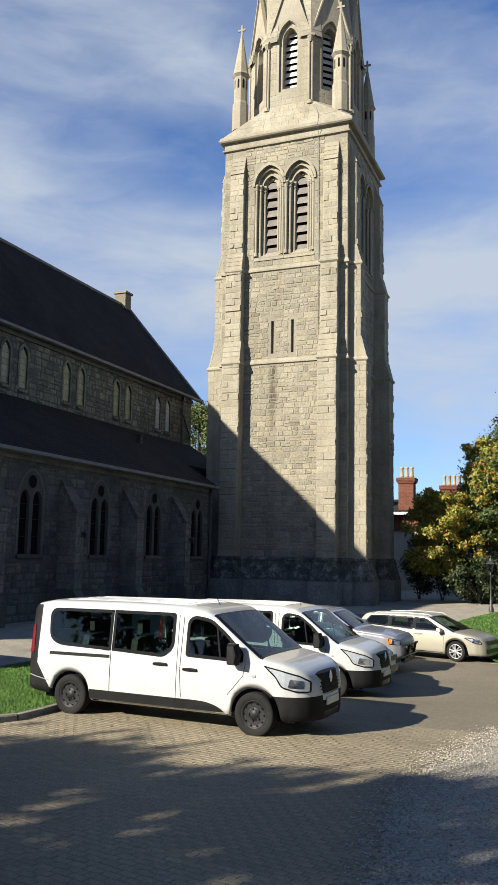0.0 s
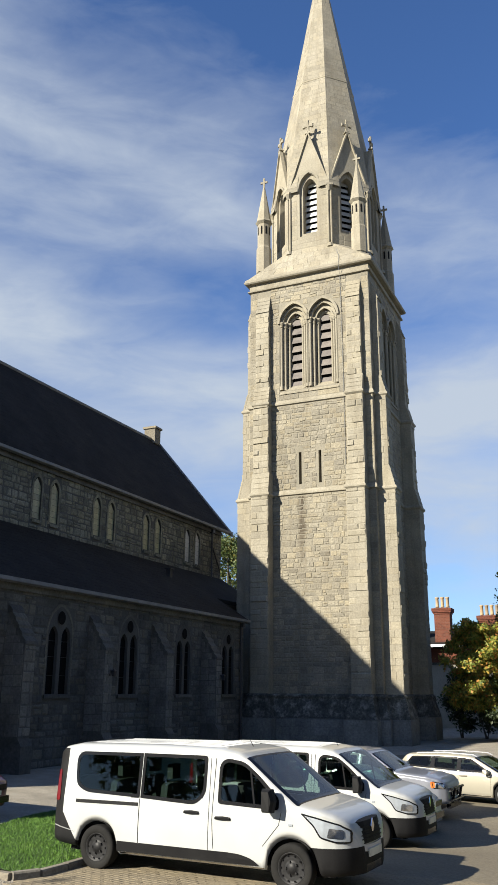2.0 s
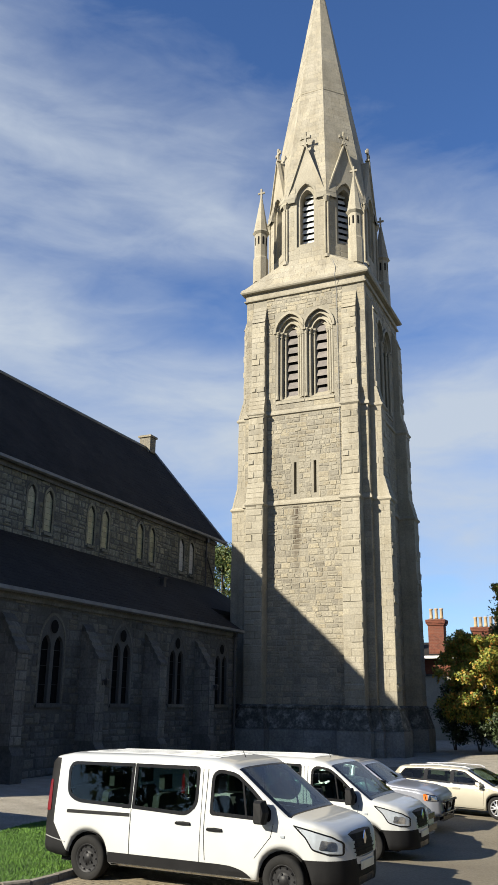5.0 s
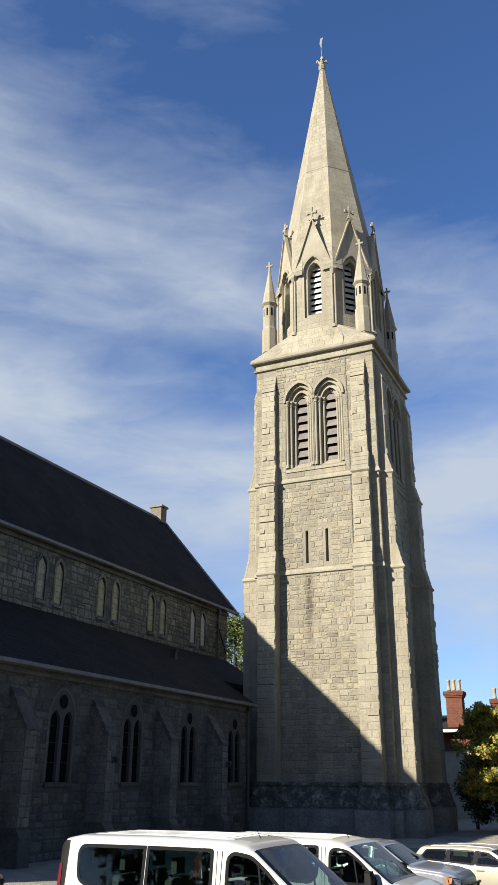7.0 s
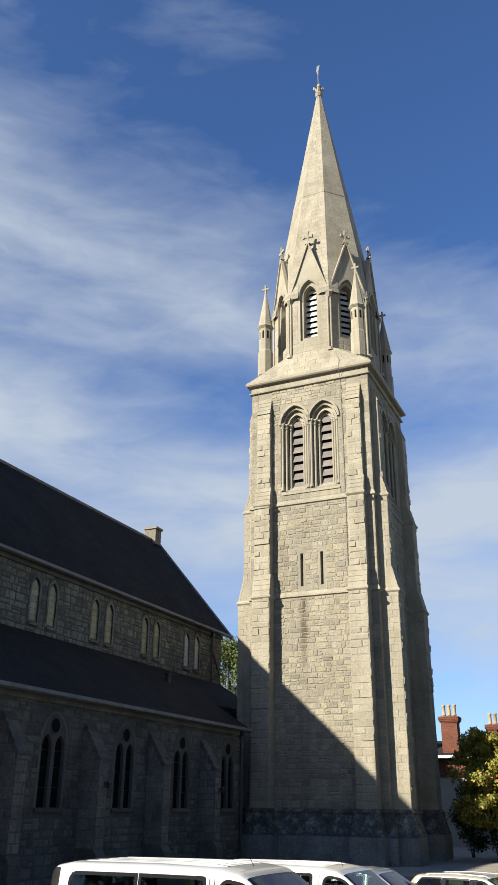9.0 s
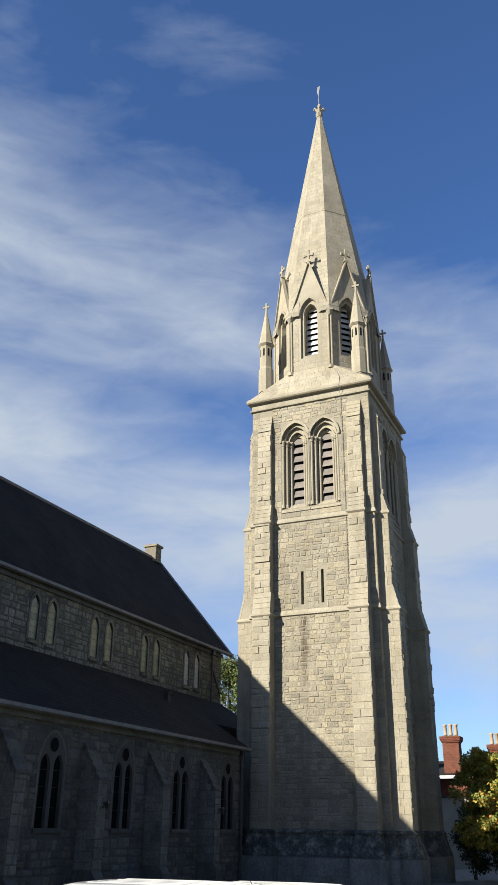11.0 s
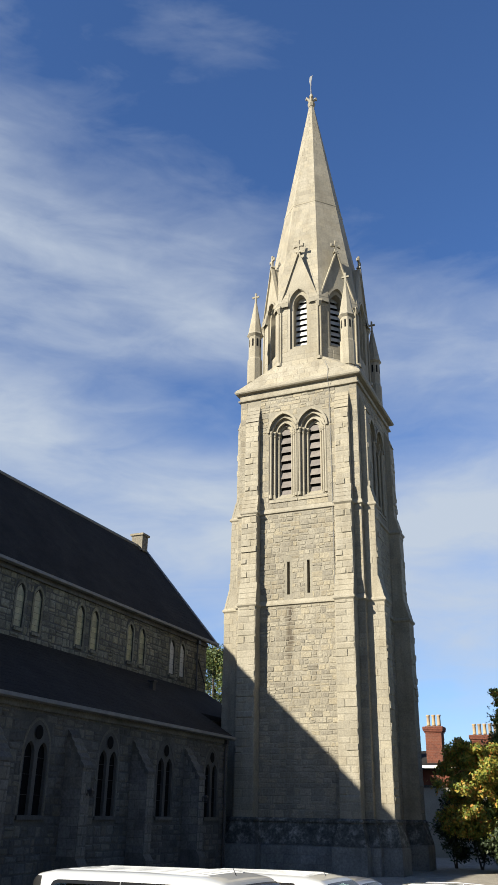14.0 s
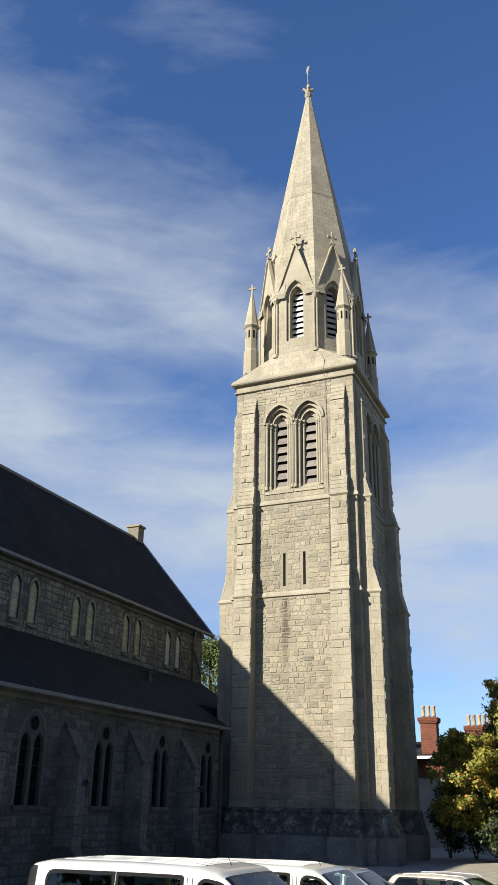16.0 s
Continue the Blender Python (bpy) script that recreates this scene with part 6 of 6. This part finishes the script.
# silver four-by-four, a silver hatchback between it and the vans, and a dark red hatchback on the gravel
def suv_front(ob, sh):
    car_front(ob, sh)
    g = Geo()
    for y in (-0.35, 0.35):
        g.between((2.42, y, 0.42), (2.50, y, 0.80), 0.035, 0.035, 8)
    for z in (0.50, 0.78):
        g.between((2.47, -0.62, z), (2.47, 0.62, z), 0.035, 0.035, 8)
    part("nudge_bar", g, M["seal"], ob)


SUV = dict(ESTATE, top=[(-2.30, 0.8), (-2.27, 1.3), (-2.15, 1.60), (-1.8, 1.70), (-0.3, 1.73), (0.15, 1.69), (0.32, 1.63), (0.95, 1.24), (1.1, 1.19), (1.9, 1.12), (2.2, 1.05), (2.36, 0.92), (2.40, 0.75), (2.41, 0.6)],
           plan=[(-2.3, 0.75), (-2.1, 0.87), (-1.0, 0.90), (1.3, 0.90), (1.9, 0.88), (2.2, 0.83), (2.36, 0.72), (2.41, 0.6)], low=[(-2.3, 0.5), (-1.0, 0.42), (1.0, 0.42), (2.41, 0.42)], axles=(1.45, -1.35), arch=0.44, R=0.375, rim=0.235, track=0.90,
           belt=1.13, glass_top=1.60, lean=0.80, screen=(0.36, 0.95), dash=0.6, windows=[([(-2.0, 1.2), (-1.95, 1.58), (-0.95, 1.6), (-0.95, 1.18)], 0.06, "rear"), ([(-0.85, 1.18), (-0.85, 1.6), (-0.05, 1.6), (-0.05, 1.18)], 0.05, "rear"), ([(0.0, 1.18), (0.0, 1.6), (0.25, 1.57), (0.78, 1.24), (0.78, 1.18)], 0.05, "front")],
           paint=M["silver"], handles=[(0.1, 1.02), (-0.75, 1.02)], handle_mat=M["silver"], mirror=(0.72, 1.22), mirror_h=0.10, mirror_mat=M["silver"], headlamp=[(2.02, 0.98), (2.30, 0.94), (2.37, 0.80), (2.05, 0.80)], bulb=(2.24, 0.87), amber=[(1.98, 0.97), (2.10, 0.97), (2.10, 0.81), (2.00, 0.81)],
           taillamp=[(-2.26, 0.9), (-2.26, 1.2), (-2.15, 1.2), (-2.15, 0.9)], seats=[(-0.1, -0.38, 0.5), (-0.1, 0.38, 0.5), (-1.0, 0.0, 1.25)], seat_z=0.7, seat_h=0.6,
           lines=[("door_seam", [(-0.02, 0.5), (-0.02, 1.17)], 0.009, 0.002, M["seal"]), ("door_seam", [(0.85, 0.6), (0.88, 1.15)], 0.009, 0.002, M["seal"])], rails=False, front=suv_front)
vehicle("off_road_car", pose(-7.5, 24.6, fall(-6.5, 24.6), 0, 0, -3), SUV, "silver-blue four-by-four with black nudge bar and amber indicators", "car")
HATCH = dict(ESTATE, top=[(-2.0, 0.62), (-1.97, 0.95), (-1.85, 1.15), (-1.55, 1.38), (-0.4, 1.45), (0.05, 1.42), (0.25, 1.36), (1.05, 0.98), (1.2, 0.94), (1.65, 0.85), (1.85, 0.75), (1.95, 0.62), (1.98, 0.45)],
             plan=[(-2.0, 0.6), (-1.85, 0.78), (-1.5, 0.84), (1.0, 0.84), (1.5, 0.80), (1.8, 0.68), (1.93, 0.52), (1.98, 0.4)], low=[(-2.0, 0.32), (-1.0, 0.22), (1.0, 0.22), (1.98, 0.24)], axles=(1.2, -1.25), arch=0.36, R=0.30, rim=0.2, track=0.83,
             screen=(0.30, 1.03), dash=0.7, belt=0.88, glass_top=1.32, lean=0.78, windows=[([(-1.55, 1.06), (-1.4, 1.3), (-0.45, 1.34), (-0.45, 0.98)], 0.06, "rear"), ([(-0.40, 0.97), (-0.40, 1.34), (0.15, 1.31), (0.75, 0.99), (0.75, 0.95)], 0.05, "front")],
             paint=M["silver"], handle_mat=M["silver"], mirror_mat=M["silver"], mirror=(0.68, 0.98), headlamp=[(1.42, 0.76), (1.65, 0.76), (1.85, 0.66), (1.86, 0.56), (1.65, 0.60)], bulb=(1.72, 0.66), taillamp=[(-1.93, 0.72), (-1.93, 0.98), (-1.78, 1.0), (-1.78, 0.74)],
             handles=[(-0.25, 0.84)], seats=[(0.0, -0.36, 0.5), (0.0, 0.36, 0.5), (-0.8, 0.0, 1.15)], lines=[("door_seam", [(-0.42, 0.28), (-0.42, 0.96)], 0.009, 0.002, M["seal"]), ("door_seam", [(0.78, 0.3), (0.80, 0.92)], 0.009, 0.002, M["seal"])], rails=False)
vehicle("hatchback_car", pose(-6.95, 21.8, fall(-6.5, 21.8), 0, 0, -3), HATCH, "silver hatchback parked beside a white van", "car")
RED = dict(HATCH, paint=M["maroon"], handle_mat=M["maroon"], mirror_mat=M["maroon"])
vehicle("hatchback_car", pose(-15.65, 15.9, 0, 0, 0, 2), RED, "dark red hatchback standing on the gravel by the church", "car")

# ---------------- trees, house, lamp ----------------
def leafy(name, pairs):
    m, nt, b = material(name, 0.6)
    r = ramp(nt, pairs)
    nt.links.new(piece_random(nt), r.inputs[0])
    nt.links.new(r.outputs[0], b.inputs["Base Color"])
    tr = nt.nodes.new("ShaderNodeBsdfTranslucent")
    nt.links.new(r.outputs[0], tr.inputs[0])
    mx = node(nt, "ShaderNodeMixShader")
    mx.inputs[0].default_value = 0.25
    nt.links.new(b.outputs[0], mx.inputs[1])
    nt.links.new(tr.outputs[0], mx.inputs[2])
    nt.links.new(mx.outputs[0], nt.nodes["Material Output"].inputs[0])
    return m


M["bark"] = surface("rough_bark", [(0.3, (0.05, 0.042, 0.032)), (0.7, (0.11, 0.092, 0.07))], 3.0, 0.95, 12.0, 0.5, 0.9, 0.03, stretch=(1, 1, 0.3))
M["green_leaf"] = leafy("dark_green_leaves", [(0.0, (0.029, 0.0522, 0.0145)), (0.5, (0.058, 0.0899, 0.0232)), (0.85, (0.102, 0.131, 0.029)), (1.0, (0.203, 0.16, 0.029))])
M["autumn_leaf"] = leafy("turning_autumn_leaves", [(0.0, (0.066, 0.105, 0.016)), (0.4, (0.165, 0.2, 0.03)), (0.7, (0.33, 0.294, 0.045)), (0.9, (0.396, 0.2, 0.04)), (1.0, (0.242, 0.084, 0.015))])
M["ivy_leaf"] = leafy("evergreen_leaves", [(0.0, (0.012, 0.022, 0.008)), (0.6, (0.026, 0.042, 0.012)), (1.0, (0.05, 0.07, 0.018))])


def crown(rnd, clumps, leaf, per, flat=0.75):
    """Many small leaves set about in clumps, with gaps between."""
    g = Geo()
    for cx, cy, cz, cr in clumps:
        for _ in range(per):
            d = Vector((rnd.gauss(0, 1), rnd.gauss(0, 1), rnd.gauss(0, 1))).normalized()
            q = cr * abs(rnd.gauss(0.75, 0.35))
            p = Vector((cx, cy, cz)) + Vector((d.x * q, d.y * q, d.z * q * flat))
            a = Vector((rnd.uniform(-1, 1), rnd.uniform(-1, 1), rnd.uniform(-1, 1))).normalized()
            b = a.cross(d if abs(a.dot(d)) < 0.95 else Vector((0, 0, 1))).normalized()
            s = leaf * rnd.uniform(0.6, 1.3)
            k = len(g.v)
            g.v += [tuple(p - a * s), tuple(p + b * s * 0.55), tuple(p + a * s), tuple(p - b * s * 0.55)]
            g.f.append((k, k + 1, k + 2, k + 3))
    return g


def tree(name, x, y, h, spread, label, seed, leaf_mat, base=0.28, leaf=0.16, n=46, per=150, extra=None):
    rnd = random.Random(seed)
    ob = thing(name, pose(x, y, 0), label, "tree")
    r = 0.022 * h
    g = Geo()
    pts = [(0, 0, -0.2, r * 1.35), (0.02 * h * rnd.uniform(-1, 1), 0, 0.12 * h, r), (0.03 * h * rnd.uniform(-1, 1), 0.02 * h, 0.4 * h, r * 0.75), (0, 0.01 * h, 0.8 * h, r * 0.25)]
    g.loft([[(px + q * math.cos(t), py + q * math.sin(t), pz) for t in (k * math.pi / 5 for k in range(10))] for px, py, pz, q in pts])
    trunk = part("trunk", g, M["bark"], ob, smooth=True)
    clumps = []
    for i in range(n):
        t = rnd.random() ** 0.8
        z = h * (base + (0.97 - base) * t)
        rad = spread * math.sin(math.pi * min(1, 0.18 + 0.80 * t)) ** 0.8
        a, q = rnd.uniform(0, 6.283), rad * math.sqrt(rnd.uniform(0.05, 1))
        clumps.append((q * math.cos(a), q * math.sin(a), z, rnd.uniform(0.10, 0.19) * spread + 0.25))
    for i in range(9):
        c = clumps[i * 4 % n]
        g = Geo()
        z0 = max(0.15 * h, c[2] - 0.28 * h)
        mid = (c[0] * 0.45, c[1] * 0.45, 0.5 * (z0 + c[2]) + 0.03 * h)
        g.between((0, 0, z0), mid, r * 0.4, r * 0.25, 6)
        g.between(mid, c[:3], r * 0.25, r * 0.08, 6)
        part("limb", g, M["bark"], ob)
    tagged(part("crown", crown(rnd, clumps, leaf, per), leaf_mat, ob), kind="stuff")
    if extra:
        tagged(part("turning_crown", crown(rnd, extra, leaf, per), M["autumn_leaf"], ob, "yellow and orange turning leaves"), kind="stuff")
    return ob


# the turning tree by the lawn, with its sunlit side yellow
rx = random.Random(77)
sunny = [(-1.9 + rx.gauss(0, 1.0), -1.8 + rx.gauss(0, 0.8), 1.9 + rx.uniform(0, 5.0), rx.uniform(0.28, 0.55)) for _ in range(140)]
tree("tree", -7.35, 55.5, 7.6, 2.6, "bushy tree with leaves turning yellow and orange", 3, M["green_leaf"], 0.03, 0.10, 84, 300, sunny)
sun2 = [(-3.3 + rx.uniform(-0.9, 1.3), -1.8 + rx.uniform(-1.2, 1.2), 8.2 + rx.uniform(-1.8, 2.2), rx.uniform(0.3, 0.6)) for _ in range(60)]
tree("tree", -3.4, 57.5, 14.0, 4.9, "large green tree with some orange leaves by the lawn", 9, M["green_leaf"], 0.08, 0.11, 120, 330, sun2)
tree("tree", 3.5, 60.0, 13.5, 4.8, "large dark green tree behind the lawn", 15, M["green_leaf"], 0.08, 0.17, 50, 150)
# added out of view, keeps sky light off the right side of the tower
tree("tree", 5.0, 50.5, 15.0, 5.2, "large dark green tree added out of view to shade the tower side", 18, M["green_leaf"], 0.08, 0.2, 60, 150)
tree("tree", -33.4, 68.0, 16.4, 4.5, "green tree behind the church gable", 21, M["green_leaf"], 0.06, 0.13, 110, 240)
# trees behind the viewer shade the foreground; the belt is added to cut skylight
for k, (x, y, h, w, per) in enumerate(((-23.0, -9.0, 11.4, 3.4, 80), (-19.0, -9.8, 11.9, 3.8, 95), (-15.0, -9.7, 12.4, 4.2, 70), (-11.0, -9.2, 12.4, 4.5, 70), (-6.5, -9.8, 12.8, 4.6, 105))):
    tree("tree", x, y, h, w, "large leafy tree shading the paving", 33 + k, M["green_leaf"], 0.22, 0.2, 70, per)
belt = tree("tree", 20.0, -6.0, 16.0, 6.0, "tall leafy tree added out of view to block skylight", 51, M["green_leaf"], 0.06, 0.3, 80, 120)
tagged(belt, group="trees round the grounds")
# unseen copies, the nearer ones added to darken the tower's right face
for x, y, a in ((22, 6, 70), (24, 17, 160), (26, 28, 220), (27, 39, 300), (22, 50, 20), (11, 29, 40), (12, 39, 110), (11, 50, 190), (15, 60, 80), (12, -12, 130), (2, -20, 260)):
    copy_thing(belt, pose(x, y, 0, 0, 0, a))
# dark shrubs along the foot of the white wall and under the trees
rs = random.Random(55)
for i, (x, y, h, w) in enumerate(((-11.2, 57.0, 4.2, 0.9), (-9.6, 56.4, 3.4, 1.5), (-6.8, 53.8, 2.9, 1.9), (-4.0, 54.0, 2.4, 1.6), (-1.0, 54.5, 2.6, 1.8), (2.0, 55.0, 2.8, 2.0))):
    ob = thing("shrub", pose(x, y, 0), "dark evergreen shrub under the trees", "shrub", "shrubs under the trees")
    g = Geo()
    for k in range(5):
        g.between((rs.uniform(-0.1, 0.1), rs.uniform(-0.1, 0.1), 0), (rs.uniform(-0.6, 0.6) * w, rs.uniform(-0.6, 0.6) * w, h * 0.7), 0.04, 0.015, 5)
    part("stem", g, M["bark"], ob)
    cl = [(rs.uniform(-w, w), rs.uniform(-w, w), rs.uniform(0.15, 0.95) * h, rs.uniform(0.35, 0.6)) for _ in range(int(10 + 5 * w * h))]
    tagged(part("foliage", crown(rs, cl, 0.11, 130), M["ivy_leaf"], ob), kind="stuff")

# house beyond the tower: white rendered wing, red brick block with chimneys
M["render"] = surface("pale_rendered_wall", [(0.3, (0.26, 0.245, 0.20)), (0.7, (0.38, 0.355, 0.29))], 0.6, 0.9, 12.0, 0.2, 0.3, 0.01, 0, 0.3, (0.15, 0.15, 0.132))
M["brick"] = surface("red_brick", [(0.3, (0.108, 0.0293, 0.0158)), (0.7, (0.162, 0.0518, 0.027))], 2.0, 0.9, 20.0, 0.3, 0.4, 0.01, 0.3)
M["brickjoint"] = surface("brick_joints", [(0.3, (0.15, 0.0975, 0.075)), (0.7, (0.21, 0.15, 0.12))], 2.0, 0.95, 20.0, 0.3, 0.3, 0.01)
M["pot"] = surface("clay_chimney_pot", [(0.3, (0.279, 0.2, 0.12)), (0.7, (0.387, 0.293, 0.187))], 3.0, 0.85, 20.0, 0.25, 0.3, 0.01, 0.5)
M["white_wood"] = plain("white_painted_wood", (0.75, 0.75, 0.73), 0.5)
house = thing("house", pose(-15.1, 71.9, -0.44) @ Matrix.Scale(1.16, 4), "house with pale rendered wall, slate roof and red brick chimneys", "house")
g = Geo()
g.box(-9, 12, 0, 8, -0.2, 4.75)
part("rendered_wall", g, M["render"], house, "pale rendered lower wall")
g = Geo()
g.box(-9, 12, 0.35, 8, 4.75, 5.9)
part("brick_wall", g, M["brick"], house, "dark red brick upper wall")
g = Geo()
g.box(-9.1, 12.1, -0.08, 0.4, 4.68, 4.84)
part("string_course", g, M["plinth"], house)
g = Geo()
g.loft([[(x, -0.25, 6.0), (x, 4.2, 7.35), (x, 8.4, 6.0), (x, 8.4, 5.85), (x, -0.25, 5.85)] for x in (-9.2, 12.2)])
part("roof", g, M["slate"], house, "dark slate roof")
g = Geo()
g.box(-9.2, 12.2, -0.38, -0.2, 5.92, 6.1)
part("fascia", g, M["white_wood"], house, "white painted eaves board")


def chimney(x, y, w, d, z0, z1, pots):
    g = Geo()
    g.box(x - w / 2 + 0.01, x + w / 2 - 0.01, y - d / 2 + 0.01, y + d / 2 - 0.01, z0, z1 - 0.05)
    ch = part("chimney", g, M["brickjoint"], house, "red brick chimney with clay pots")
    r1, bh, row, z = random.Random(int(x * 10) + 100), 0.105, 0, z0 + 0.02
    gb = Geo()
    while z + bh <= z1:
        e = 0.0
        if z > z1 - 0.62:
            e = 0.15 * min(1, (z - (z1 - 0.62)) / 0.25)
        if z > z1 - 0.15:
            e = 0.04
        W = w + 2 * e
        k = max(3, round(W / 0.235))
        for i in range(k + 1):
            xa, xb = max(-W / 2, -W / 2 + W * (i - 0.5 * (row % 2)) / k), min(W / 2, -W / 2 + W * (i + 1 - 0.5 * (row % 2)) / k)
            if xb - xa > 0.05:
                gb.box(x + xa + 0.006, x + xb - 0.006, y - d / 2 - e, y - d / 2 + 0.06, z + 0.006, z + bh - 0.006)
                gb.box(x + xa + 0.006, x + xb - 0.006, y + d / 2 - 0.06, y + d / 2 + e, z + 0.006, z + bh - 0.006)
        for s in (-1, 1):
            for i in range(max(2, round(d / 0.235))):
                kk = max(2, round(d / 0.235))
                ya, yb = y - d / 2 - e + (d + 2 * e) * i / kk, y - d / 2 - e + (d + 2 * e) * (i + 1) / kk
                xa, xb = sorted((x + s * (w / 2 + e), x + s * (w / 2 - 0.06)))
                gb.box(xa, xb, ya + 0.006, yb - 0.006, z + 0.006, z + bh - 0.006)
        row += 1
        z += bh
    tagged(part("chimney_brick", gb, M["brick"], ch), kind="stuff")
    for i in range(pots):
        px = x - w / 2 + w * (i + 0.5) / pots
        g = lathe([(0.13, 0.0), (0.15, 0.02), (0.125, 0.1), (0.115, 0.62), (0.15, 0.66), (0.15, 0.74), (0.11, 0.74), (0.09, 0.3)], 14)
        part("chimney_pot", g.turned(pose(px, y, z1, 90, 0, 0)), M["pot"], ch, smooth=True)


chimney(-0.25, 1.2, 1.15, 0.9, 5.9, 8.85, 3)
chimney(2.85, 4.2, 1.9, 0.9, 7.0, 8.45, 5)
chimney(5.9, 4.2, 1.9, 0.9, 7.0, 8.45, 5)

# street lamp on the edge of the lawn
lamp = thing("street_lamp", pose(-5.25, 45.9, 0), "old black cast-iron street lamp with a glass lantern", "street lamp")
g = lathe([(0.13, 0.0), (0.13, 0.22), (0.08, 0.3), (0.075, 0.6), (0.045, 0.66), (0.035, 1.9), (0.075, 1.95), (0.04, 2.0), (0.04, 2.1)], 12)
part("post", g.turned(pose(0, 0, 0, 90, 0, 0)), M["iron"], lamp, smooth=True)
g = Geo()
g.loft([[(w * c, w * s, z) for c, s in ((1, 1), (-1, 1), (-1, -1), (1, -1))] for w, z in ((0.09, 2.1), (0.19, 2.5))])
part("lantern_glass", g, M["lens"], lamp)
g = Geo()
for sx in (-1, 1):
    for sy in (-1, 1):
        g.between((0.09 * sx, 0.09 * sy, 2.1), (0.19 * sx, 0.19 * sy, 2.5), 0.014, 0.014, 5)
g.loft([[(w * c, w * s, z) for c, s in ((1, 1), (-1, 1), (-1, -1), (1, -1))] for w, z in ((0.21, 2.5), (0.21, 2.53), (0.06, 2.68), (0.05, 2.74), (0.01, 2.84))])
part("lantern_frame", g, M["iron"], lamp)

# single stones of the tower's middle stage
r0 = random.Random(5)
for r in STONES:
    g = Geo()
    stone(g, r, -B, r0, 0.024, 0.007, 0.034, 0.04)
    part("stone", g, M["rubble"], tower)

# single paving blocks in the middle of the drive
me = mesh_from("paving_block", block_mesh(), M["pavers"])
for m in PAVERS:
    ob = new("paving_block", me)
    ob.parent = paving
    ob.matrix_basis = m
